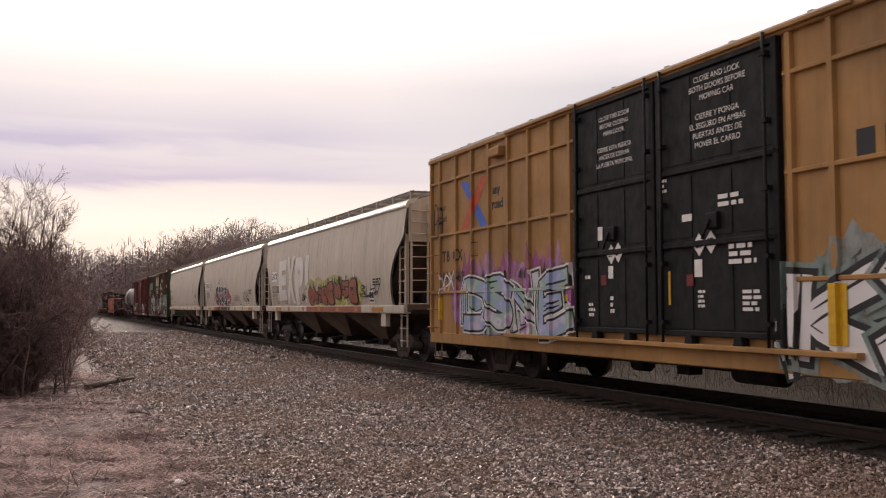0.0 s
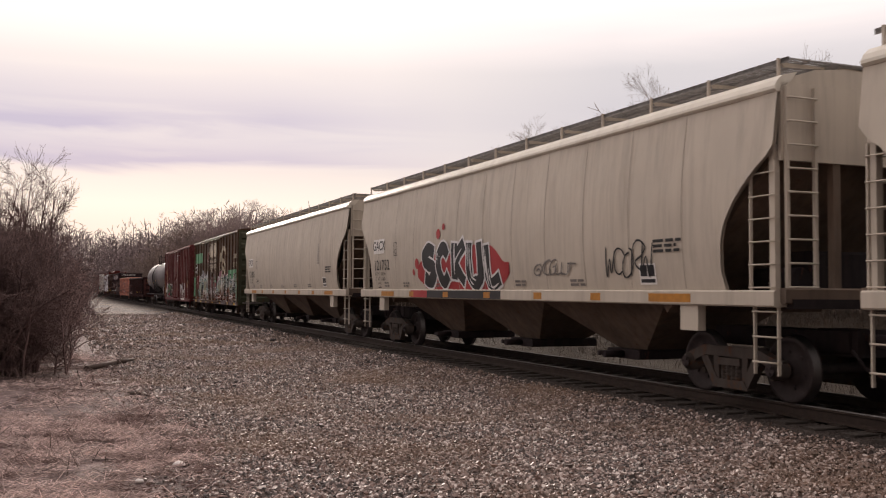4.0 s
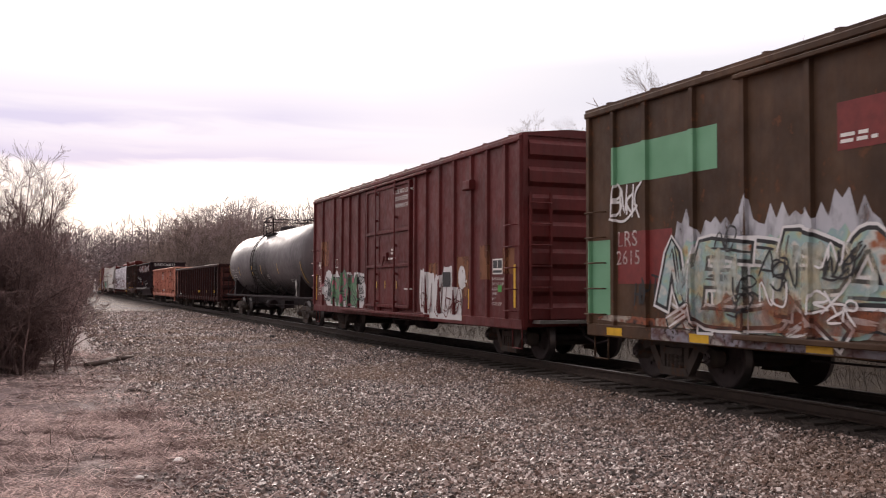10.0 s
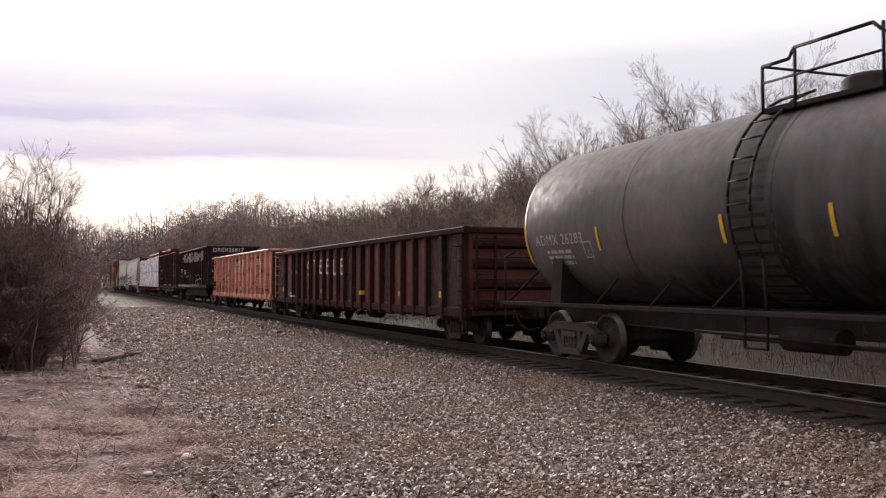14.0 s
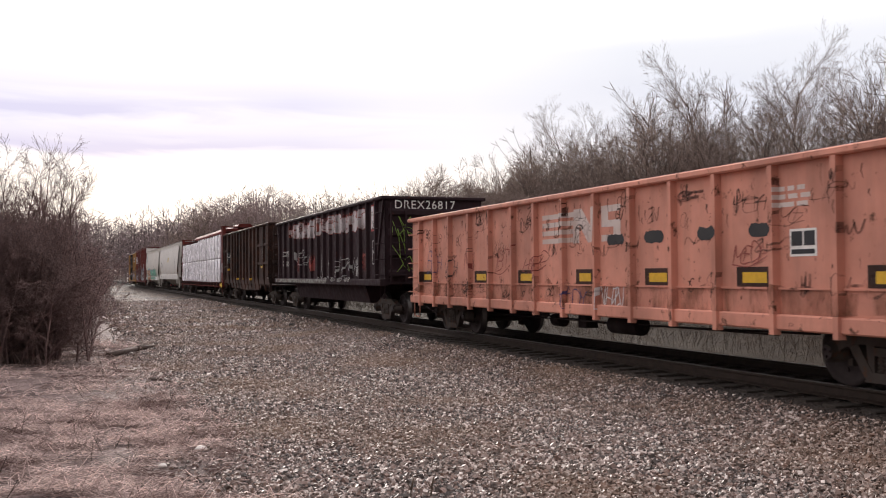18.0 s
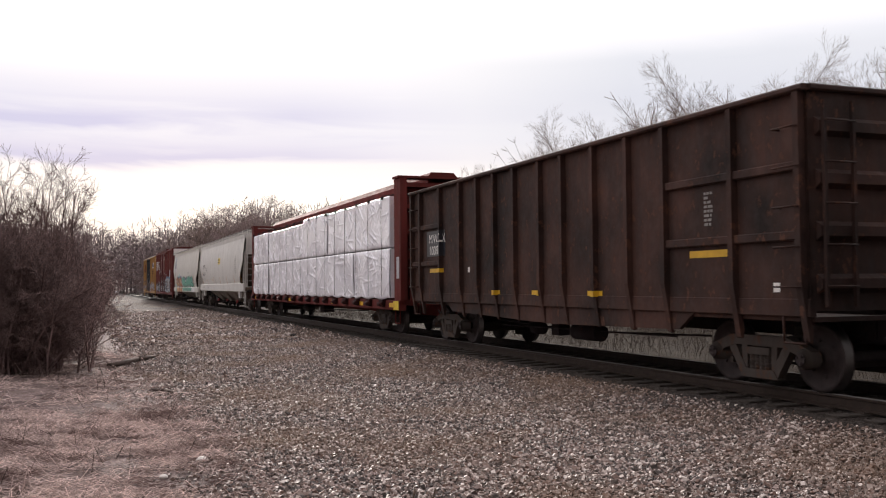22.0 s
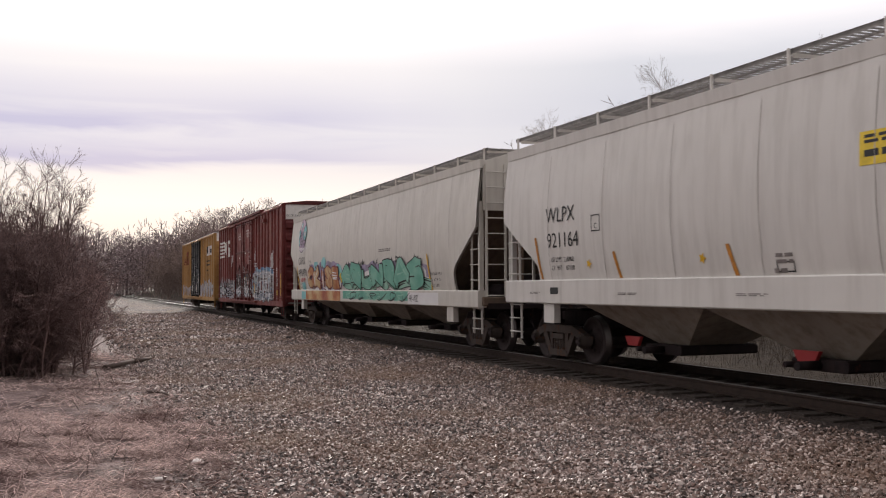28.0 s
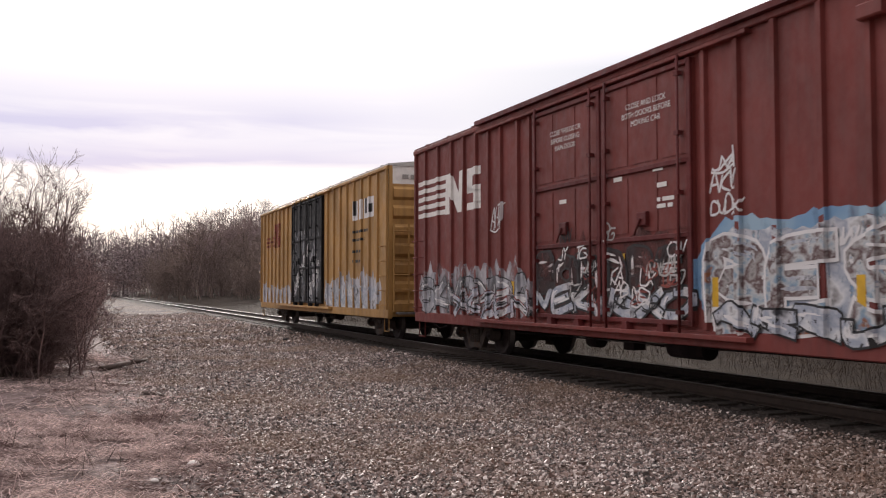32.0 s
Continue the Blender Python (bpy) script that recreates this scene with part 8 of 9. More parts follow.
def mark_last():
    car, sd = boxes["last"]
    for i in range(4):
        u = 299.2 - 0.55 * i
        sd.patch("white_lettering", u, u - 0.42, 3.55, 4.15, CHALK, car, 0.004)
        sd.patch("white_lettering", u - 0.1, u - 0.3, 3.7, 3.95 if i % 2 else 4.15, BLACK_PAINT, car, 0.007)
    for z, w in ((3.1, 2.2), (2.85, 1.6), (2.5, 1.2), (2.2, 1.0)):
        bars(sd, car, 299.3, z, w, 0.14, 1, BLACK_PAINT, int(z * 10))
    halo(sd, car, 302.8, 296.4, 0.85, 1.75, WHITE_MIST, 210, 0.3, 0.4, label="pale drips of white graffiti")
    halo(sd, car, 302.8, 296.6, 0.85, 1.45, SCRUFF_WHITE, 211, 0.25, 0.3, lift=0.005)
    halo(sd, car, 314.0, 307.8, 0.85, 1.5, WHITE_MIST, 212, 0.25, 0.3)
    halo(sd, car, 307.6, 303.0, 1.0, 3.6, mist("door_scrawl", [rgb(0.3, 0.3, 0.32), rgb(0.5, 0.5, 0.52)], cut=0.42), 213, 0.3, 0.2, lift=0.006)
    for i in range(8):
        tag(sd, car, 307.4 - 0.5 * i, 1.2 + 0.35 * (i % 5), 0.5, 0.5, CHALK, 214 + i, 3, 0.04, 0.01)
    bars(sd, car, 313.2, 3.2, 2.0, 0.5, 3, RED_MIST, 230)
    sd.patch("emblem", 311.4, 310.2, 3.2, 4.2, RED_MIST, car, 0.004)
    x = 295.75 - sd.uc
    s = Shape()
    for i in range(9):
        s.quad((x - 0.04, 1.2 - 0.24 * i, 4.5), (x - 0.04, 1.02 - 0.24 * i, 4.5), (x - 0.04, 1.02 - 0.24 * i, 4.62), (x - 0.04, 1.2 - 0.24 * i, 4.62))
    part("small_print", s, GALV, car)


mark_tan()
mark_hoppers()
mark_brown()
mark_maroon()
mark_tank()
mark_gondolas()
mark_beam()
mark_light()
mark_tagged()
mark_red()
mark_last()


# ---- ground ----
def ground_z(s, lat):
    """Ballast shoulder on the near side, a low bank on the far side."""
    z = lerp_flat([(-400, 4.0), (-60, 3.2), (-22, 1.9), (-12, 0.75), (-7, 0.15), (-4.2, -0.45), (-2.6, -0.42), (-1.75, -0.2), (1.75, -0.2), (2.9, -0.34), (8.4, -0.38), (12, -0.34), (40, -0.2), (400, 1.0)], lat)
    if abs(lat) > 1.8:
        p = Vector((s * 0.21, lat * 0.21, 0))
        z += 0.05 * noise.noise(p) * min(1, (abs(lat) - 1.8) / 2) + (0.02 * noise.noise(p * 5) if lat > 8 else 0)
        if lat < -4:
            z += 0.25 * noise.noise(p * 0.7 + Vector((9, 4, 0)))
    return z


def lerp_flat(table, q):
    for (a, va), (b, vb) in zip(table, table[1:]):
        if q <= b:
            return va + (vb - va) * max(0.0, (q - a) / (b - a))
    return table[-1][1]


def ground_point(s, lat, lift=0.0):
    q = min(max(s, -335), 485)
    p = on_line(q, 0)
    a = heading(q)
    r = s - q
    return Vector((p.x - math.sin(a) * r - math.cos(a) * lat, p.y + math.cos(a) * r - math.sin(a) * lat, ground_z(s, lat) + lift))


def gravel_edge(s):
    return 8.35 + 0.35 * noise.noise(Vector((s * 0.35, 3.0, 0))) + 0.15 * noise.noise(Vector((s * 1.4, 7.0, 0)))


def ground_material():
    m, nt, b = nodes_of("ballast_and_dry_grass_ground", 0.95, 0, 0.2)
    co = nt.nodes.new("ShaderNodeTexCoord").outputs["Object"]
    vor = nt.nodes.new("ShaderNodeTexVoronoi")
    vor.inputs["Scale"].default_value = 26.0
    nt.links.new(co, vor.inputs["Vector"])
    hue = nt.nodes.new("ShaderNodeSeparateColor")
    nt.links.new(vor.outputs["Color"], hue.inputs[0])
    ramp = nt.nodes.new("ShaderNodeValToRGB")
    cols = [(0.0, rgb(0.055, 0.038, 0.037)), (0.35, rgb(0.14, 0.104, 0.10)), (0.6, rgb(0.20, 0.143, 0.13)), (0.85, rgb(0.30, 0.225, 0.21)), (1.0, rgb(0.55, 0.47, 0.45))]
    el = ramp.color_ramp.elements
    el[0].position, el[0].color = cols[0]
    el[1].position, el[1].color = cols[-1]
    for p, c in cols[1:-1]:
        el.new(p).color = c
    nt.links.new(hue.outputs[0], ramp.inputs[0])
    gap = steps(nt, vor.outputs["Distance"], 0.25, 0.75, (1, 1, 1, 1), (0.35, 0.33, 0.32, 1))
    stone = blend(nt, 1.0, blend(nt, 1.0, ramp.outputs[0], gap, "MULTIPLY"), rgb(0.62, 0.62, 0.62), "MULTIPLY")
    patch = noise_tex(nt, co, 0.35, 5.0)
    stone = blend(nt, steps(nt, patch, 0.48, 0.72, (0, 0, 0, 1), (0.55, 0.55, 0.55, 1)), stone, rgb(0.20, 0.125, 0.075))
    nz = noise_tex(nt, co, 2.2, 8.0, (1, 1, 1), 0.7)
    fine = noise_tex(nt, co, 22.0, 6.0, (1, 1, 1), 0.7)
    straw = blend(nt, steps(nt, nz, 0.38, 0.62), rgb(0.10, 0.066, 0.062), rgb(0.34, 0.25, 0.235))
    straw = blend(nt, steps(nt, fine, 0.4, 0.62), blend(nt, 1.0, straw, rgb(0.5, 0.48, 0.47), "MULTIPLY"), straw)
    leafy = blend(nt, steps(nt, fine, 0.35, 0.65), blend(nt, steps(nt, nz, 0.3, 0.7), rgb(0.017, 0.012, 0.009), rgb(0.038, 0.027, 0.019)), blend(nt, steps(nt, nz, 0.3, 0.7), rgb(0.03, 0.021, 0.015), rgb(0.065, 0.046, 0.032)))
    at = nt.nodes.new("ShaderNodeAttribute")
    at.attribute_name = "cover"
    sep = nt.nodes.new("ShaderNodeSeparateColor")
    nt.links.new(at.outputs["Color"], sep.inputs[0])
    col = blend(nt, sep.outputs[0], straw, stone)
    col = blend(nt, sep.outputs[1], col, leafy)
    # Oil stains and the train's shade both darken the bed through this channel.
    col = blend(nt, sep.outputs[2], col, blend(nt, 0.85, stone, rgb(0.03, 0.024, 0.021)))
    nt.links.new(col, b.inputs["Base Color"])
    h = nt.nodes.new("ShaderNodeMix")
    h.data_type = "FLOAT"
    nt.links.new(sep.outputs[0], h.inputs["Factor"])
    nt.links.new(fine, h.inputs["A"])
    inv = nt.nodes.new("ShaderNodeMath")
    inv.operation = "SUBTRACT"
    inv.inputs[0].default_value = 1.0
    nt.links.new(vor.outputs["Distance"], inv.inputs[1])
    nt.links.new(inv.outputs[0], h.inputs["B"])
    bump_on(nt, b, h.outputs["Result"], 0.9, 0.05)
    return m


def build_ground():
    lats = [-2500, -900, -400, -200, -110, -60, -40, -30, -24, -20, -17, -14, -12, -10.5, -9, -8, -7, -6, -5, -4.2, -3.4, -2.6, -2.1, -1.75, -0.9, 0, 0.9, 1.75, 2.0, 2.3, 2.6, 2.9, 3.4, 4, 4.7, 5.4, 6.1, 6.8, 7.2] + [7.4 + 0.2 * i for i in range(14)] + [10.5, 11, 11.6, 12.4, 13.4, 14.6, 16, 18, 21, 25, 30, 40, 60, 110, 200, 400, 900, 2500]
    ss = [-3000, -1200, -600, -335, -200, -100, -50, -25, -12, -5, 0] + [2 + 0.5 * i for i in range(90)] + [48 + 1.5 * i for i in range(35)] + [102 + 5 * i for i in range(30)] + [260, 290, 330, 400, 485, 700, 1300, 3500]
    verts, cover = [], []
    for s in ss:
        e = gravel_edge(s)
        for lat in lats:
            p = ground_point(s, lat)
            if abs(lat) > 500 or s < -400 or s > 600:
                p.z = 0.5
            verts.append(p)
            g = 1.0 if -2.9 < lat < e else 0.0
            if 0 < lat < e and e - lat < 0.5:
                g = 0.5 + (e - lat)
            # Track bed darkening: oil plus train shade put into the colour.
            oil_and_shade = 0.95 if abs(lat) < 1.4 else (0.85 if abs(lat) < 2.0 else (0.35 if abs(lat) < 2.4 else 0.0))
            cover.append((g, 1.0 if lat < -3.0 else 0.0, oil_and_shade, 1.0))
    w = len(lats)
    faces = [(i * w + j, (i + 1) * w + j, (i + 1) * w + j + 1, i * w + j + 1) for i in range(len(ss) - 1) for j in range(w - 1)]
    me = bpy.data.meshes.new("ground")
    me.from_pydata(verts, [], [tuple(reversed(f)) for f in faces])
    ca = me.color_attributes.new("cover", "FLOAT_COLOR", "POINT")
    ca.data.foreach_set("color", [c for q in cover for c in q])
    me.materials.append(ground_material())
    me.polygons.foreach_set("use_smooth", [True] * len(me.polygons))
    if me.polygons[len(me.polygons) // 2].normal.z < 0:
        me.flip_normals()
    tagged(new("ground", me), "level ground of grey ballast stones and flattened dry grass", "ground", kind="structure")


build_ground()


# ---- track ----
def build_track():
    track = tagged(new("railway_track"), "single railway track with worn steel rails and dark ties", "track", kind="structure")
    prof = [(-0.07, -0.172), (0.07, -0.172), (0.07, -0.155), (0.012, -0.13), (0.012, -0.045), (0.036, -0.035), (0.036, -0.006), (0.028, 0.0), (-0.028, 0.0), (-0.036, -0.006), (-0.036, -0.035), (-0.012, -0.045), (-0.012, -0.13), (-0.07, -0.155)]
    for k in (0.7535, -0.7535):
        s = Shape()
        rows = []
        for i in range(-330, 471, 2):
            rows.append([on_line(float(i), k + a, b) for a, b in prof + prof[:1]])
        s.sheet(rows, False)
        me = s.mesh("rail", [RAIL_SIDE, RAIL_TOP])
        for poly in me.polygons:
            if poly.center.z > -0.0045:
                poly.material_index = 1
        part("rail", me, RAIL_SIDE, track, "rust-sided rail with polished head")
    wood = plain("weathered_tie_wood", rgb(0.035, 0.026, 0.021), 0.9, 0, 0.35, 14.0, 0.4)
    tie = Shape().box(-0.11, 0.11, -1.3, 1.3, -0.33, -0.172, 0.012).mesh("tie", [wood])
    plate = Shape()
    for k in (0.7535, -0.7535):
        plate.box(-0.09, 0.09, k - 0.17, k + 0.17, -0.174, -0.162)
    plate = plate.mesh("tie_plates", [RAIL_SIDE])
    rnd = random.Random(3)
    far = Shape()
    for i in range(-120, 560):
        s = i * 0.54
        p, a = on_line(s), heading(s)
        lat = rnd.uniform(-0.05, 0.05)
        if 4 <= s <= 120:
            t = part("tie", tie, wood, track)
            t.matrix_basis = Matrix.Translation(on_line(s, lat)) @ Matrix.Rotation(a + math.pi / 2 + rnd.uniform(-0.02, 0.02), 4, "Z")
            if s < 60:
                q = part("tie_plates", plate, RAIL_SIDE, track)
                q.matrix_basis = Matrix.Translation(p) @ Matrix.Rotation(a + math.pi / 2, 4, "Z")
        else:
            n = len(far.v)
            far.box(-0.11, 0.11, -1.3, 1.3, -0.33, -0.172)
            m = Matrix.Translation(p) @ Matrix.Rotation(a + math.pi / 2, 4, "Z")
            far.v[n:] = [tuple(m @ Vector(v)) for v in far.v[n:]]
    tagged(part("far_ties", far, wood, track), kind="stuff")


build_track()


# ---- loose stones, grass ----
def scatter_stones():
    """Ballast stones: squashed, turned twelve-cornered lumps lying on the shoulder."""
    rng = np.random.default_rng(11)
    block = np.array([(x, y, z) for x in (-0.72, 0.72) for y in (-0.72, 0.72) for z in (-0.72, 0.72)])
    block_tri = np.array([(0, 1, 3), (0, 3, 2), (4, 6, 7), (4, 7, 5), (0, 4, 5), (0, 5, 1), (2, 3, 7), (2, 7, 6), (0, 2, 6), (0, 6, 4), (1, 5, 7), (1, 7, 3)])
    octa = np.array([(1.1, 0, 0), (-1.1, 0, 0), (0, 1.1, 0), (0, -1.1, 0), (0, 0, 1.1), (0, 0, -1.1)])
    octa_tri = np.array([(0, 2, 4), (2, 1, 4), (1, 3, 4), (3, 0, 4), (2, 0, 5), (1, 2, 5), (3, 1, 5), (0, 3, 5)])
    m, nt, b = nodes_of("grey_pink_ballast_stone", 0.62, 0, 0.5)
    geo = nt.nodes.new("ShaderNodeNewGeometry")
    ramp = nt.nodes.new("ShaderNodeValToRGB")
    cols = [(0.0, rgb(0.03, 0.023, 0.022)), (0.25, rgb(0.10, 0.081, 0.075)), (0.45, rgb(0.22, 0.156, 0.138)), (0.6, rgb(0.20, 0.12, 0.096)), (0.76, rgb(0.36, 0.276, 0.25)), (0.89, rgb(0.58, 0.475, 0.435)), (1.0, rgb(0.88, 0.78, 0.73))]
    el = ramp.color_ramp.elements
    el[0].position, el[0].color = cols[0]
    el[1].position, el[1].color = cols[-1]
    for p, c in cols[1:-1]:
        el.new(p).color = c
    nt.links.new(geo.outputs["Random Per Island"], ramp.inputs[0])
    co = nt.nodes.new("ShaderNodeTexCoord").outputs["Object"]
    stain = noise_tex(nt, co, 0.35, 5.0)
    col = blend(nt, steps(nt, stain, 0.44, 0.66, (0.06, 0.06, 0.06, 1), (0.62, 0.62, 0.62, 1)), ramp.outputs[0], rgb(0.25, 0.15, 0.095))
    nt.links.new(blend(nt, steps(nt, noise_tex(nt, co, 40.0, 3.0), 0.35, 0.7), blend(nt, 1.0, col, rgb(0.7, 0.68, 0.67), "MULTIPLY"), col), b.inputs["Base Color"])
    for name, s0, s1, dens, size, la, lb in (("ballast_stones", 8.0, 13.0, 1450, 0.0165, 1.4, 9.3), ("ballast_stones_between", 13.0, 19.0, 1250, 0.0170, 1.4, 9.3), ("ballast_stones_beyond", 19.0, 34.0, 600, 0.0200, 1.4, 9.2), ("ballast_stones_far", 34.0, 75.0, 130, 0.038, 1.5, 8.7), ("ballast_crib_stones", 6.0, 40.0, 130, 0.027, -2.0, 2.1)):
        n = int((s1 - s0) * (lb - la) * dens)
        S, L = rng.uniform(s0, s1, n), rng.uniform(la, lb, n)
        sc = size * np.exp(rng.normal(0, 0.27, n))
        keep, place = [], []
        for i in range(n):
            e = gravel_edge(S[i]) + rng.normal(0, 0.3)
            if la > 0 and L[i] < 1.55 + 0.5 * rng.random() + 0.12 * noise.noise(Vector((S[i] * 1.3, 5.0, 0))):
                continue
            if L[i] < e or rng.random() < 0.04:
                keep.append(i)
                place.append(ground_point(S[i], L[i], sc[i] * rng.uniform(-0.3, 0.75) if la > 0 else -0.02))
        keep = np.array(keep)
        P = np.array([tuple(p) for p in place])
        k = len(P)
        q = rng.normal(size=(k, 4))
        q /= np.linalg.norm(q, axis=1)[:, None]
        w, x, y, z = q.T
        R = np.stack([np.stack([1 - 2 * (y * y + z * z), 2 * (x * y - z * w), 2 * (x * z + y * w)], -1), np.stack([2 * (x * y + z * w), 1 - 2 * (x * x + z * z), 2 * (y * z - x * w)], -1), np.stack([2 * (x * z - y * w), 2 * (y * z + x * w), 1 - 2 * (x * x + y * y)], -1)], 1)
        ax = np.stack([rng.uniform(0.9, 1.45, k), rng.uniform(0.65, 1.0, k), rng.uniform(0.55, 0.9, k)], -1)
        base, tri = (octa, octa_tri) if s0 > 12 else (block, block_tri)
        nv = len(base)
        V = base[None] * rng.uniform(0.72, 1.25, (k, nv, 1)) * ax[:, None, :] * sc[keep][:, None, None]
        V = np.einsum("kij,kvj->kvi", R, V)
        V[:, :, 2] *= 0.85
        V += P[:, None, :]
        F = (tri[None] + (np.arange(k) * nv)[:, None, None]).reshape(-1, 3)
        me = bpy.data.meshes.new(name)
        me.vertices.add(k * nv)
        me.vertices.foreach_set("co", V.reshape(-1))
        me.loops.add(len(F) * 3)
        me.loops.foreach_set("vertex_index", F.reshape(-1).astype(np.int32))
        me.polygons.add(len(F))
        me.polygons.foreach_set("loop_start", np.arange(0, len(F) * 3, 3, dtype=np.int32))
        me.polygons.foreach_set("use_smooth", np.zeros(len(F), bool))
        me.update(calc_edges=True)
        me.validate()
        # Crib stones get a darker copy: oiled, with the train's shade painted in.
        me.materials.append(m if la > 0 else plain("oiled_shaded_stone", rgb(0.05, 0.04, 0.035), 0.85, 0, 0.4, 5.0))
        tagged(new(name, me), "loose angular grey and pinkish ballast stones", "stones", kind="stuff")


scatter_stones()


def tubes(name, A, B, ra, rb, sides, mats):
    """Many thin tapered sticks as one mesh."""
    A, B = np.asarray(A, float), np.asarray(B, float)
    ra, rb = np.asarray(ra, float), np.asarray(rb, float)
    n = len(A)
    d = B - A
    d /= np.linalg.norm(d, axis=1)[:, None] + 1e-9
    up = np.where(np.abs(d[:, 2:3]) > 0.9, np.array([[1.0, 0, 0]]), np.array([[0, 0, 1.0]]))
    u = np.cross(d, up)
    u /= np.linalg.norm(u, axis=1)[:, None] + 1e-9
    v = np.cross(d, u)
    ang = 2 * np.pi * np.arange(sides) / sides
    ring = np.cos(ang)[None, :, None] * u[:, None, :] + np.sin(ang)[None, :, None] * v[:, None, :]
    V = np.concatenate([A[:, None, :] + ring * ra[:, None, None], B[:, None, :] + ring * rb[:, None, None]], 1)
    i = np.arange(sides)
    j = (i + 1) % sides
    q = np.stack([i, j, j + sides, i + sides], -1)
    F = (q[None] + (np.arange(n) * 2 * sides)[:, None, None]).reshape(-1, 4)
    me = bpy.data.meshes.new(name)
    me.vertices.add(n * 2 * sides)
    me.vertices.foreach_set("co", V.reshape(-1))
    me.loops.add(len(F) * 4)
    me.loops.foreach_set("vertex_index", F.reshape(-1).astype(np.int32))
    me.polygons.add(len(F))
    me.polygons.foreach_set("loop_start", np.arange(0, len(F) * 4, 4, dtype=np.int32))
    me.update(calc_edges=True)
    for m in mats:
        me.materials.append(m)
    return me


def stem_material(name, base, patch=None):
    m, nt, b = nodes_of(name, 0.9, 0, 0.2)
    geo = nt.nodes.new("ShaderNodeNewGeometry")
    info = nt.nodes.new("ShaderNodeObjectInfo")
    c = blend(nt, geo.outputs["Random Per Island"], shade(base, 0.45), shade(base, 1.5))
    if patch:
        co = nt.nodes.new("ShaderNodeTexCoord").outputs["Object"]
        c = blend(nt, steps(nt, noise_tex(nt, co, 0.85, 5.0, (1.0, 2.2, 1.0), 0.65), 0.40, 0.55), patch, c)
    c2 = blend(nt, info.outputs["Random"], rgb(0.85, 0.8, 0.78), rgb(1.15, 1.1, 1.1))
    nt.links.new(blend(nt, 1.0, c, c2, "MULTIPLY"), b.inputs["Base Color"])
    return m


STRAW = stem_material("dry_straw", rgb(0.64, 0.515, 0.48), rgb(0.14, 0.09, 0.082))
WEED = stem_material("dead_brown_weed", rgb(0.062, 0.047, 0.036))
BARK = stem_material("grey_brown_bark", rgb(0.21, 0.172, 0.152))
TWIG = stem_material("brown_twig", rgb(0.205, 0.162, 0.142))
# Distance haze is mixed into this twig colour.
MOUND = stem_material("dark_hazy_twig", rgb(0.28, 0.222, 0.215))
BUSH_TWIG = stem_material("purple_brown_twig", rgb(0.165, 0.115, 0.11))


def lying_grass():
    rng = np.random.default_rng(4)
    A, B, R = [], [], []
    spread = [(5.0, 12.0, 8.0, 12.0, 44000, 0.0034), (12.0, 19.0, 8.0, 13.5, 34000, 0.0042), (19.0, 32.0, 8.0, 13.0, 12000, 0.006)]
    for s0, s1, l0, l1, n, r in spread:
        for _ in range(n):
            s, l = rng.uniform(s0, s1), rng.uniform(l0, l1)
            clump = 0.7 * noise.noise(Vector((s * 0.55, l * 1.1, 2))) + 0.5 * noise.noise(Vector((s * 1.7, l * 2.4, 5)))
            if l < gravel_edge(s) + rng.normal(0.05, 0.3) or clump < rng.uniform(-0.34, 0.30):
                continue
            p = ground_point(s, l, 0.015)
            a = rng.normal(0.2, 0.9) + (math.pi if rng.random() < 0.45 else 0)
            ln = rng.uniform(0.06, 0.26)
            up = abs(rng.normal(0.10, 0.16)) if rng.random() < 0.965 else rng.uniform(0.4, 1.1)
            mid = p + Vector((math.cos(a) * ln * 0.6, math.sin(a) * ln * 0.6, ln * up))
            a += rng.normal(0, 0.5)
            end = mid + Vector((math.cos(a) * ln * 0.5, math.sin(a) * ln * 0.5, -ln * up * 0.6))
            A += [p, mid]
            B += [mid, end]
            R += [r, r * 0.8]
    tagged(new("dry_grass", tubes("dry_grass", A, B, R, np.array(R) * 0.6, 3, [STRAW])), "flattened pale dry grass and straw", "grass", kind="stuff")
    A, B, R = [], [], []
    for _ in range(260):
        s, l = rng.uniform(5, 30), rng.uniform(8.6, 13)
        if l < gravel_edge(s) + 0.2 or noise.noise(Vector((s * 0.8, l * 0.8, 9))) < 0.05:
            continue
        p = ground_point(s, l, -0.01)
        h = rng.uniform(0.08, 0.32)
        q = p + Vector((rng.normal(0, 0.10), rng.normal(0, 0.10), h))
        A += [p, p.lerp(q, 0.6)]
        B += [q, q + Vector((rng.normal(0, 0.08), rng.normal(0, 0.08), 0.02))]
        R += [0.005, 0.003]
    tagged(new("grass_stalks", tubes("grass_stalks", A, B, R, np.array(R) * 0.6, 3, [WEED])), "thin upright dead stalks standing in the dry grass", "weeds", kind="stuff")
    A, B, R = [], [], []
    for _ in range(12000):
        s, l = rng.uniform(2, 75), -rng.uniform(3.6, 12.0)
        p = ground_point(s, l, -0.02)
        h = rng.uniform(0.15, 0.6) * (1.6 if rng.random() < 0.12 else 1.0)
        q = p + Vector((rng.normal(0, 0.12), rng.normal(0, 0.12), h))
        A.append(p), B.append(q), R.append(0.0045)
        for _ in range(2):
            A.append(p.lerp(q, rng.uniform(0.4, 0.9)))
            B.append(q + Vector((rng.normal(0, 0.15), rng.normal(0, 0.15), rng.uniform(-0.1, 0.15))))
            R.append(0.004)
    tagged(new("dead_weeds", tubes("dead_weeds", A, B, R, np.array(R) * 0.5, 3, [WEED])), "dead brown weeds on the bank beyond the rails", "weeds", kind="stuff")


lying_grass()


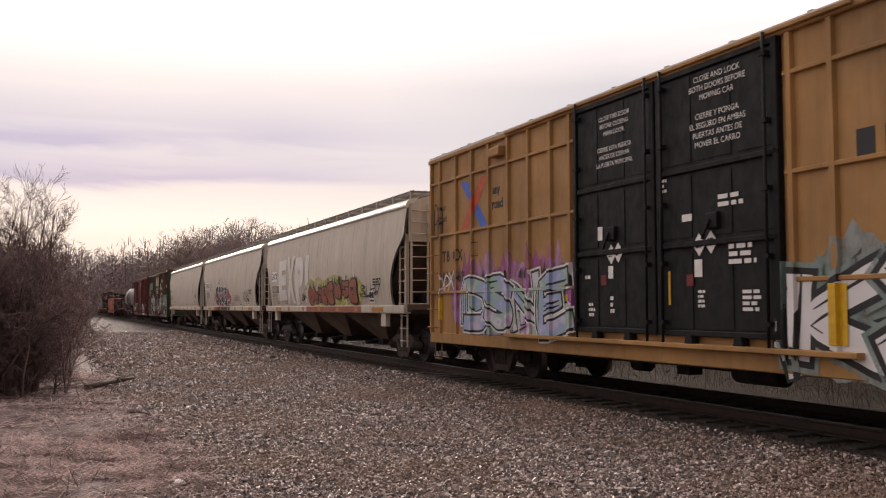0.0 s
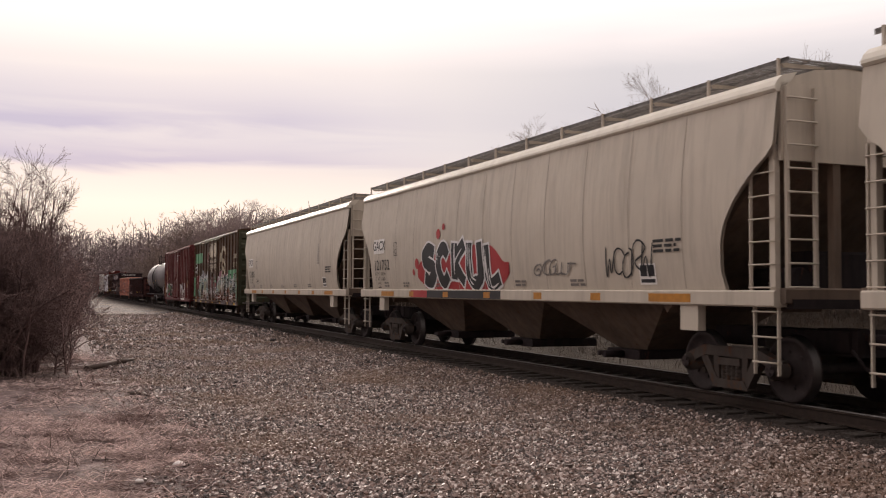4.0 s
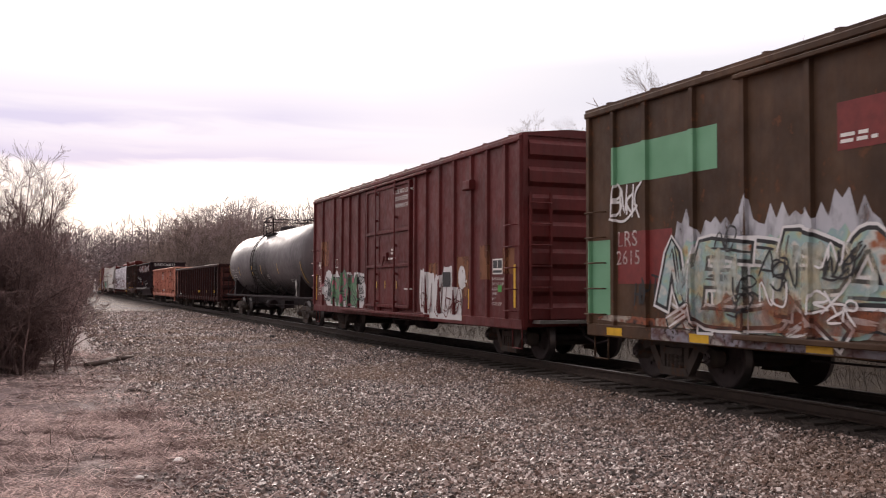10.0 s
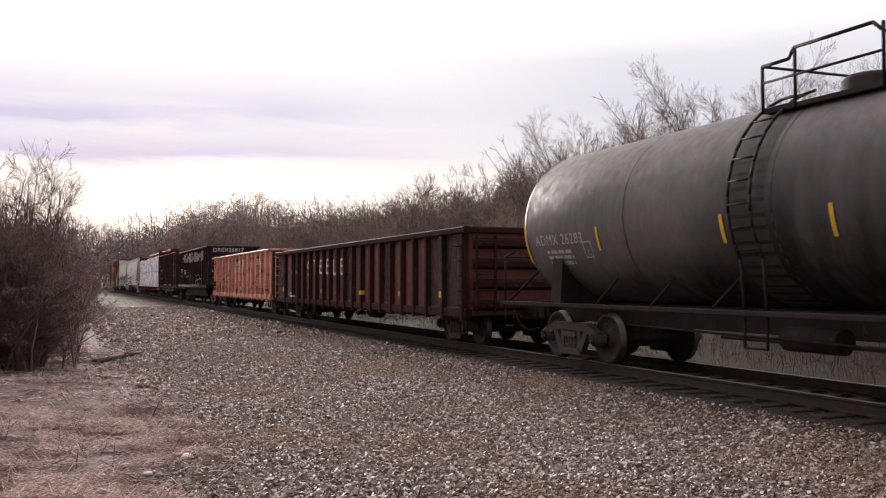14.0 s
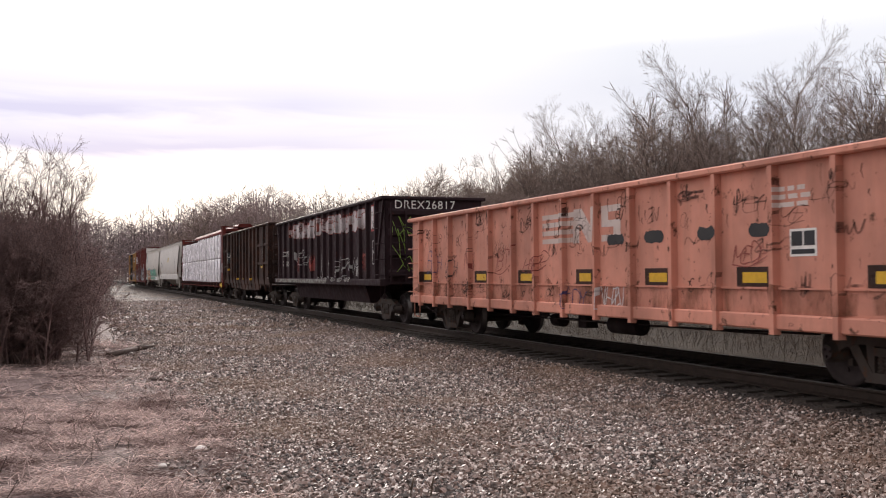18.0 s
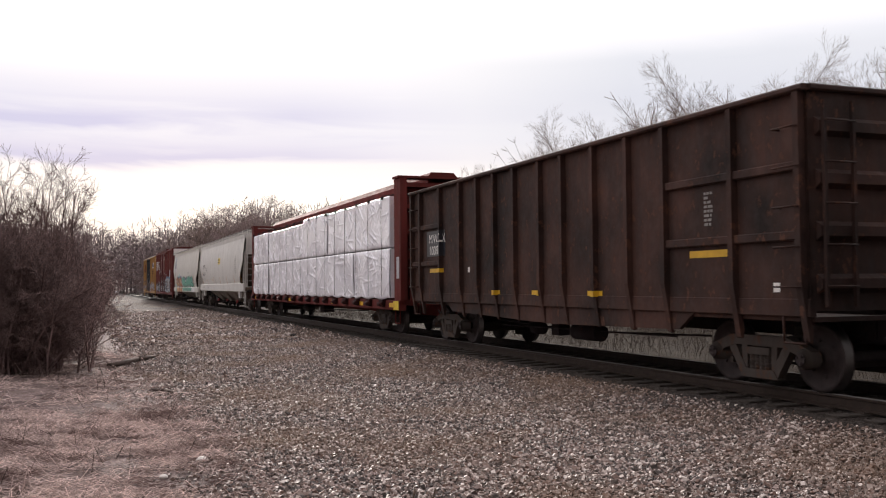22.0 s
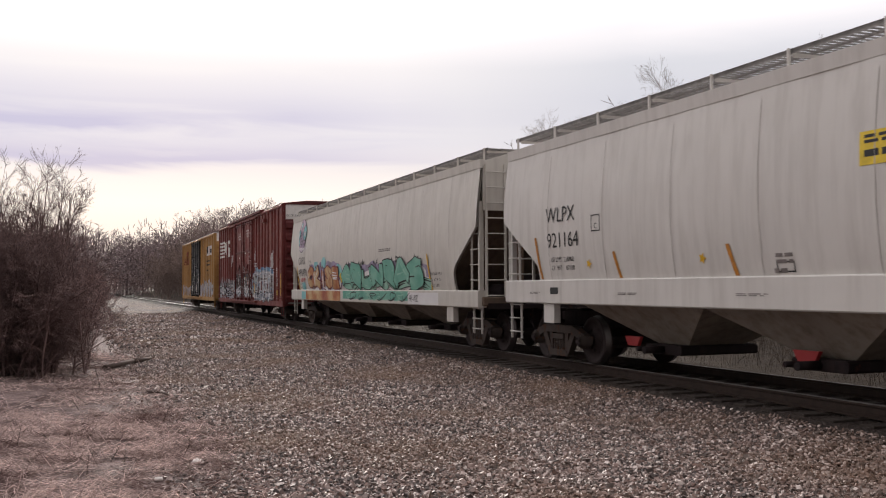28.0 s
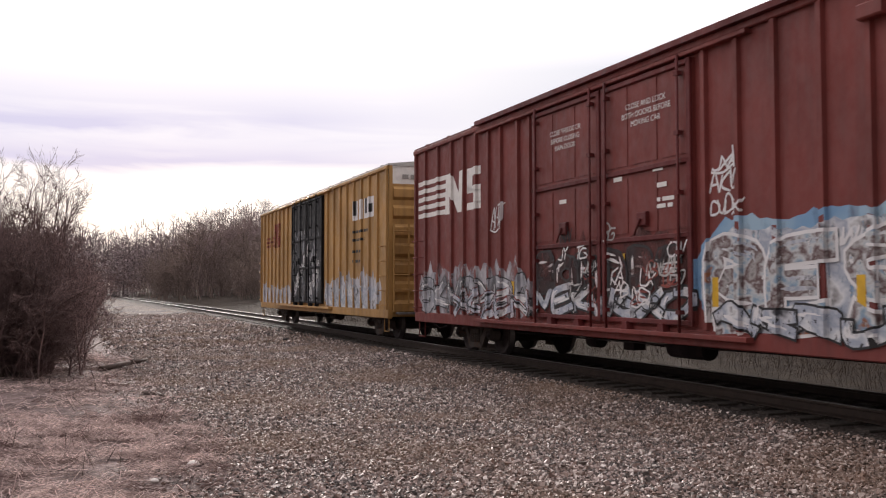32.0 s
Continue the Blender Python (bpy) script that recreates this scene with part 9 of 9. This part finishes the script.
# ---- bare trees and brush ----
def grow(rng, base, direction, length, radius, level, out, levels, spread, bend, kids, droop=0.0, reach=1.0, low=0.3):
    """A limb of a few bent pieces that carries thinner limbs."""
    n = 4 if level == 0 else (3 if level == 1 else (1 if level == levels - 1 else 2))
    p, d = Vector(base), Vector(direction).normalized()
    pts = [p.copy()]
    for i in range(n):
        d = (d + Vector((rng.gauss(0, bend), rng.gauss(0, bend), rng.gauss(0, bend) + (0.10 if level < levels - 1 else 0.03) - droop * i))).normalized()
        q = p + d * (length / n)
        r0, r1 = radius * (1 - 0.7 * i / n), radius * (1 - 0.7 * (i + 1) / n)
        out[level].append((p.copy(), q.copy(), r0, r1))
        p = q
        pts.append(p.copy())
    if level + 1 >= levels:
        return
    for k in range(kids[level]):
        f = rng.uniform(0.2 if level else low, 1.0)
        i = min(int(f * n), n - 1)
        at = pts[i].lerp(pts[i + 1], f * n - i)
        side = Vector((rng.gauss(0, 1), rng.gauss(0, 1), rng.gauss(0, 0.5)))
        dd = (pts[i + 1] - pts[i]).normalized()
        side = (side - dd * side.dot(dd)).normalized()
        new_d = dd * math.cos(spread) + side * math.sin(spread)
        grow(rng, at, new_d, length * rng.uniform(0.42, 0.68) * (1.15 - 0.45 * f) * (reach if level == 0 else 1.0), radius * (1 - 0.6 * f) * 0.55, level + 1, out, levels, spread, bend, kids, droop, reach, low)


def bare_tree(seed, height, name, label, category, stems=1, levels=5, spread=0.62, bend=0.13, kids=(8, 6, 5, 4), radius=0.13, lean=0.1, mats=None, droop=0.0, thick=1.0, reach=1.0, low=0.3, split=False):
    rng = random.Random(seed)
    out = [[] for _ in range(levels)]
    for i in range(stems):
        d = Vector((rng.gauss(0, lean), rng.gauss(0, lean), 1))
        b = Vector((rng.gauss(0, 0.12 * stems ** 0.5), rng.gauss(0, 0.12 * stems ** 0.5), -0.1)) if stems > 1 else Vector((0, 0, -0.1))
        grow(rng, b, d, height * rng.uniform(0.6, 0.85), radius, 0, out, levels, spread, bend, kids, droop, reach, low)
    tree = thing(name, label, category, "bare " + category + "s along the line")
    m = mats or (BARK, TWIG)
    def sticks(nm, seg, sides, mat, kind=""):
        tagged(part(nm, tubes(nm, [q[0] for q in seg], [q[1] for q in seg], [max(q[2], 0.006 * thick) for q in seg], [max(q[3], 0.005 * thick) for q in seg], sides, [mat]), mat, tree), kind=kind)
    if split or stems == 1:
        for i in range(stems):
            sticks("trunk" if stems == 1 else "stem", out[0][4 * i:4 * i + 4], 7, m[0])
    else:
        sticks("stems", out[0], 5, m[0], "stuff")
    sticks("branchwork", out[1], 4, m[0], "stuff")
    sticks("crown", [q for l in out[2:] for q in l], 3, m[1], "stuff")
    return tree


def far_woods():
    """The distant wood that closes the view: bare trees with rounded crowns of fine twigs."""
    rng = np.random.default_rng(8)
    A, B, R = [], [], []
    for i in range(820):
        s, lat = rng.uniform(205, 330), rng.uniform(-75, 70)
        if abs(lat) < 9 and s < 235:
            continue
        base = np.array(ground_point(s, lat, -0.2))
        h = rng.uniform(14.0, 19.0) * (1 + 0.25 * noise.noise(Vector((s * 0.05, lat * 0.05, 0))))
        w = h * rng.uniform(0.3, 0.45)
        top = base + np.array((rng.normal(0, 0.5), rng.normal(0, 0.5), h * 0.9))
        A.append(base), B.append(top), R.append(0.13)
        n = 90
        d = rng.normal(size=(n, 3))
        d /= np.linalg.norm(d, axis=1)[:, None]
        q = d * rng.uniform(0.25, 1.0, (n, 1)) ** 0.5 * np.array((w, w, h * 0.48)) + base + np.array((0, 0, h * 0.5))
        way = d * np.array((1, 1, 0.6)) + np.array((0, 0, 0.35)) + rng.normal(0, 0.5, (n, 3))
        way *= rng.uniform(0.7, 1.9, (n, 1)) / np.linalg.norm(way, axis=1)[:, None]
        for p, v in zip(q, way):
            A.append(p - v * 0.5), B.append(p + v * 0.5), R.append(0.095)
    # No haze in the air here: it is put into the twig colour.
    tagged(new("far_woods", tubes("far_woods", A, B, R, np.array(R) * 0.45, 3, [stem_material("hazy_far_twigs", rgb(0.22, 0.178, 0.18))])), "distant leafless brown woodland", "woods", kind="stuff")


def plant():
    rnd = random.Random(21)
    fine = [bare_tree(30 + i, 9.6, "bare_tree", "leafless grey-brown tree with a fine twiggy crown", "tree", levels=5, kids=(15, 8, 5, 3), spread=0.55, bend=0.13, radius=0.07, lean=0.06, thick=0.5, reach=0.7, low=0.2) for i in range(4)]
    tall = [bare_tree(40 + i, 9.6, "bare_tree", "leafless grey-brown tree with a fine twiggy crown", "tree", levels=4, kids=(15, 8, 6), spread=0.58, bend=0.13, radius=0.07, lean=0.06, thick=1.1, reach=0.72, low=0.22) for i in range(4)]
    crown = [bare_tree(50 + i, 16.0, "bare_tree", "big leafless tree with a broad rounded crown", "tree", kids=(12, 7, 5, 4), spread=0.8, radius=0.22, mats=(MOUND, MOUND), thick=2.2, low=0.08) for i in range(2)]
    thicket = [bare_tree(70 + i, 4.6, "bare_shrub", "leafless tangled brown shrub with many stems", "shrub", stems=7, levels=4, kids=(8, 5, 3), spread=0.75, bend=0.15, radius=0.03, lean=0.16, mats=(TWIG, TWIG), thick=1.3, low=0.05) for i in range(2)]
    bush = [bare_tree(90 + i, 3.8, "bare_bush", "dense leafless purple-brown bush beside the gravel", "bush", stems=8, levels=5, kids=(12, 6, 4, 3), spread=0.8, bend=0.16, radius=0.022, lean=0.06, mats=(BUSH_TWIG, BUSH_TWIG), droop=0.05, thick=0.5, reach=0.42, low=0.04, split=True) for i in range(3)]
    arching = [bare_tree(104 + i, 3.5, "bare_bush", "leafless bush whose thin twigs arch over at the top", "bush", stems=8, levels=5, kids=(12, 6, 4, 3), spread=0.75, bend=0.16, radius=0.026, lean=0.08, mats=(BUSH_TWIG, BUSH_TWIG), droop=0.15, thick=0.5, reach=0.5, low=0.12, split=True) for i in range(2)]
    far_bush = [bare_tree(96 + i, 3.4, "bare_bush", "leafless purple-brown bush at the foot of the embankment", "bush", stems=6, levels=4, kids=(8, 5, 3), spread=0.75, bend=0.15, radius=0.03, lean=0.1, mats=(BUSH_TWIG, BUSH_TWIG), droop=0.04, thick=1.5, reach=0.5, low=0.05) for i in range(2)]
    sapling = [bare_tree(110 + i, 5.2, "sapling", "slender leafless sapling rising over the bushes", "sapling", levels=4, kids=(15, 5, 4), spread=0.62, bend=0.09, radius=0.026, lean=0.05, mats=(BUSH_TWIG, BUSH_TWIG), thick=0.55, reach=0.42, low=0.2) for i in range(4)]
    used = set()
    far_woods()

    def put(kind, s, lat, scale, turn=None, tallness=1.0):
        src = kind[rnd.randrange(len(kind))]
        m = Matrix.Translation(ground_point(s, lat, -0.05)) @ Matrix.Rotation(rnd.uniform(0, 6.28) if turn is None else turn, 4, "Z")
        if src not in used:
            used.add(src)
            ob = src
            ob.matrix_basis = m
        else:
            ob = copy_thing(src, m)
        ob.scale = (scale, scale, scale * tallness * rnd.uniform(0.92, 1.08))
        return ob
    # the wood beyond the track
    s = 17.0
    while s < 128:
        kind = fine if s < 52 else tall
        put(kind, s, -rnd.uniform(11.0, 13.5), rnd.uniform(0.68, 0.82))
        put(kind, s + 0.5, -rnd.uniform(13.5, 16.5), rnd.uniform(0.84, 0.98))
        if s < 95:
            put(kind, s + 1.0, -rnd.uniform(16.5, 21), rnd.uniform(0.84, 1.0))
        s += rnd.uniform(1.15, 1.7) * (1.0 if s < 60 else 1.35)
    put(tall, 66.0, -13.0, 1.12)
    s = 16.0
    while s < 120:
        put(thicket, s, -rnd.uniform(12.5, 19.0), rnd.uniform(1.15, 1.6))
        s += rnd.uniform(1.0, 1.7) * (1.0 if s < 60 else 1.5)
    s = 14.0
    while s < 140:
        put(thicket, s, -rnd.uniform(9.0, 12.0), rnd.uniform(0.7, 1.15))
        s += rnd.uniform(1.7, 2.8)
    for i in range(24):
        put(crown, rnd.uniform(140, 170), -rnd.uniform(7.0, 18), rnd.uniform(0.60, 0.78))
    put(crown, 152, -12.5, 0.86)
    for i in range(30):
        put(thicket, rnd.uniform(130, 215), -rnd.uniform(5, 16), rnd.uniform(1.2, 2.2))
    # brush on the near side, along the gravel's edge: bushes in front, an arching one at the corner, saplings behind
    for s, lat, k in ((25.4, 10.3, 0.86), (25.2, 10.95, 0.92), (24.6, 11.5, 0.95), (24.2, 12.1, 0.95), (26.6, 10.25, 0.9), (26.6, 11.1, 1.0), (26.2, 11.9, 1.02), (27.9, 10.5, 1.0), (28.2, 11.5, 1.05), (27.4, 12.5, 1.1), (25.4, 12.7, 1.0), (29.2, 10.6, 0.98), (29.6, 11.8, 1.05), (27.0, 11.5, 1.0), (25.9, 11.2, 0.95), (26.0, 10.6, 0.9)):
        put(bush, s, lat, k, None, 1.04)
    for s, lat, k in ((25.7, 10.3, 0.95), (27.0, 10.2, 1.0), (28.6, 10.1, 1.0), (25.9, 10.8, 0.96), (25.3, 10.6, 0.9)):
        put(arching, s, lat, k, None, 1.04)
    for i in range(19):
        put(sapling, 26.4 + rnd.uniform(0, 2.6), 10.1 + 1.35 * i / 18 + rnd.uniform(-0.1, 0.1), rnd.uniform(0.8, 0.98), None, 1.12)
    s = 30.0
    while s < 200:
        edge = lerp_flat([(30, 10.1), (36, 9.8), (65, 8.5), (107, 7.2), (200, 5.6)], s)
        put(far_bush, s, edge + rnd.uniform(0.0, 0.7), rnd.uniform(0.85, 1.08))
        put(far_bush, s + 1.0, edge + rnd.uniform(1.4, 4.0), rnd.uniform(1.0, 1.3))
        s += rnd.uniform(2.0, 3.0) * (1 if s < 60 else 2)


plant()


# ---- small things on the ground ----
def litter():
    rnd = random.Random(12)
    wood = plain("grey_driftwood", rgb(0.09, 0.065, 0.055), 0.9, 0, 0.4, 20.0, 0.4)
    for name, label, s0, l0, s1, l1, r in (("stick", "dark broken stick lying on the gravel's edge", 21.24, 8.54, 20.56, 8.24, 0.03), ("log", "weathered log half buried at the gravel's edge", 26.7, 9.05, 29.3, 7.85, 0.06)):
        a, b = ground_point(s0, l0, r * 0.8), ground_point(s1, l1, r * 0.9)
        mid = a.lerp(b, 0.5) + Vector((0.06, 0.04, r * 0.5))
        q = Shape().tube(a, mid, r, 7, r * 1.1).tube(mid, b, r * 1.1, 7, r * 0.5).tube(mid, mid + Vector((0.1, 0.16, r * 1.5)), r * 0.4, 5, r * 0.2)
        tagged(part(name, q, wood), label, name)
    pale = plain("pale_stone", rgb(0.66, 0.60, 0.57), 0.8, 0, 0.12, 15.0, 0.3)
    dark = plain("dark_stone", rgb(0.04, 0.033, 0.03), 0.85, 0, 0.3, 15.0, 0.3)
    for s0, l0, r, mat, lab in ((14.14, 8.55, 0.06, pale, "pale stone lying in dry grass"), (24.3, 9.24, 0.05, pale, "pale stone lying in dry grass"), (36.5, 2.75, 0.1, dark, "dark lump lying on the ballast"), (18.4, 10.0, 0.04, pale, "pale stone lying in dry grass"), (15.2, 9.2, 0.04, pale, "pale stone lying in dry grass"), (22.3, 9.0, 0.035, pale, "pale stone lying in dry grass"), (20.1, 8.9, 0.03, pale, "pale stone lying in dry grass"), (27.6, 8.5, 0.045, pale, "pale stone lying on the ballast"), (31.0, 8.3, 0.05, pale, "pale stone lying on the ballast"), (17.0, 9.5, 0.035, pale, "pale stone lying in dry grass"), (23.2, 8.6, 0.03, pale, "pale stone lying on the ballast"), (19.0, 9.3, 0.03, pale, "pale stone lying in dry grass"), (13.4, 9.0, 0.04, pale, "pale stone lying in dry grass")):
        q = Shape().lathe([(-0.5 * r, 0.25 * r), (-0.35 * r, 0.8 * r), (0.0, r), (0.4 * r, 0.75 * r), (0.55 * r, 0.3 * r)], n=9)
        q.v = [(x * rnd.uniform(0.85, 1.3), z * rnd.uniform(0.85, 1.1), y) for x, y, z in q.v]
        ob = tagged(part("stone", q, mat), lab, "stone")
        ob.location = ground_point(s0, l0, 0.4 * r)
    for s0, l0 in ((11.3, 7.26), (11.26, 7.1)):
        p = ground_point(s0, l0, -0.02)
        q = Shape().run([p, p + Vector((0.01, 0.0, 0.1)), p + Vector((0.03, 0.01, 0.19))], 0.008, 5).run([p + Vector((0.01, 0, 0.1)), p + Vector((-0.02, 0.02, 0.15))], 0.005, 4)
        tagged(part("weed_stalk", q, WEED), "short dead weed stalk among the stones", "weed")


litter()


# ---- movement ----
def motions():
    """Each car rides on its two bogie centres along the track; the wheels roll."""
    for car, b0, b1 in CARS:
        rows = []
        for i in range(65):
            t = i * 0.5
            pa, pb = on_line(b0 - travelled(t)), on_line(b1 - travelled(t))
            mid, way = (pa + pb) / 2, pb - pa
            rows.append((t, pose(mid.x, mid.y, 0.0, 0, 0, math.degrees(math.atan2(way.y, way.x)))))
        walk(car, rows)
    for w, k in WHEELSETS:
        rows = []
        for i in range(481):
            t = i / 15
            rows.append((t, pose(k, 0, WHEEL_R, 0, -math.degrees(travelled(t) / WHEEL_R), 0)))
        walk(w, rows)


motions()
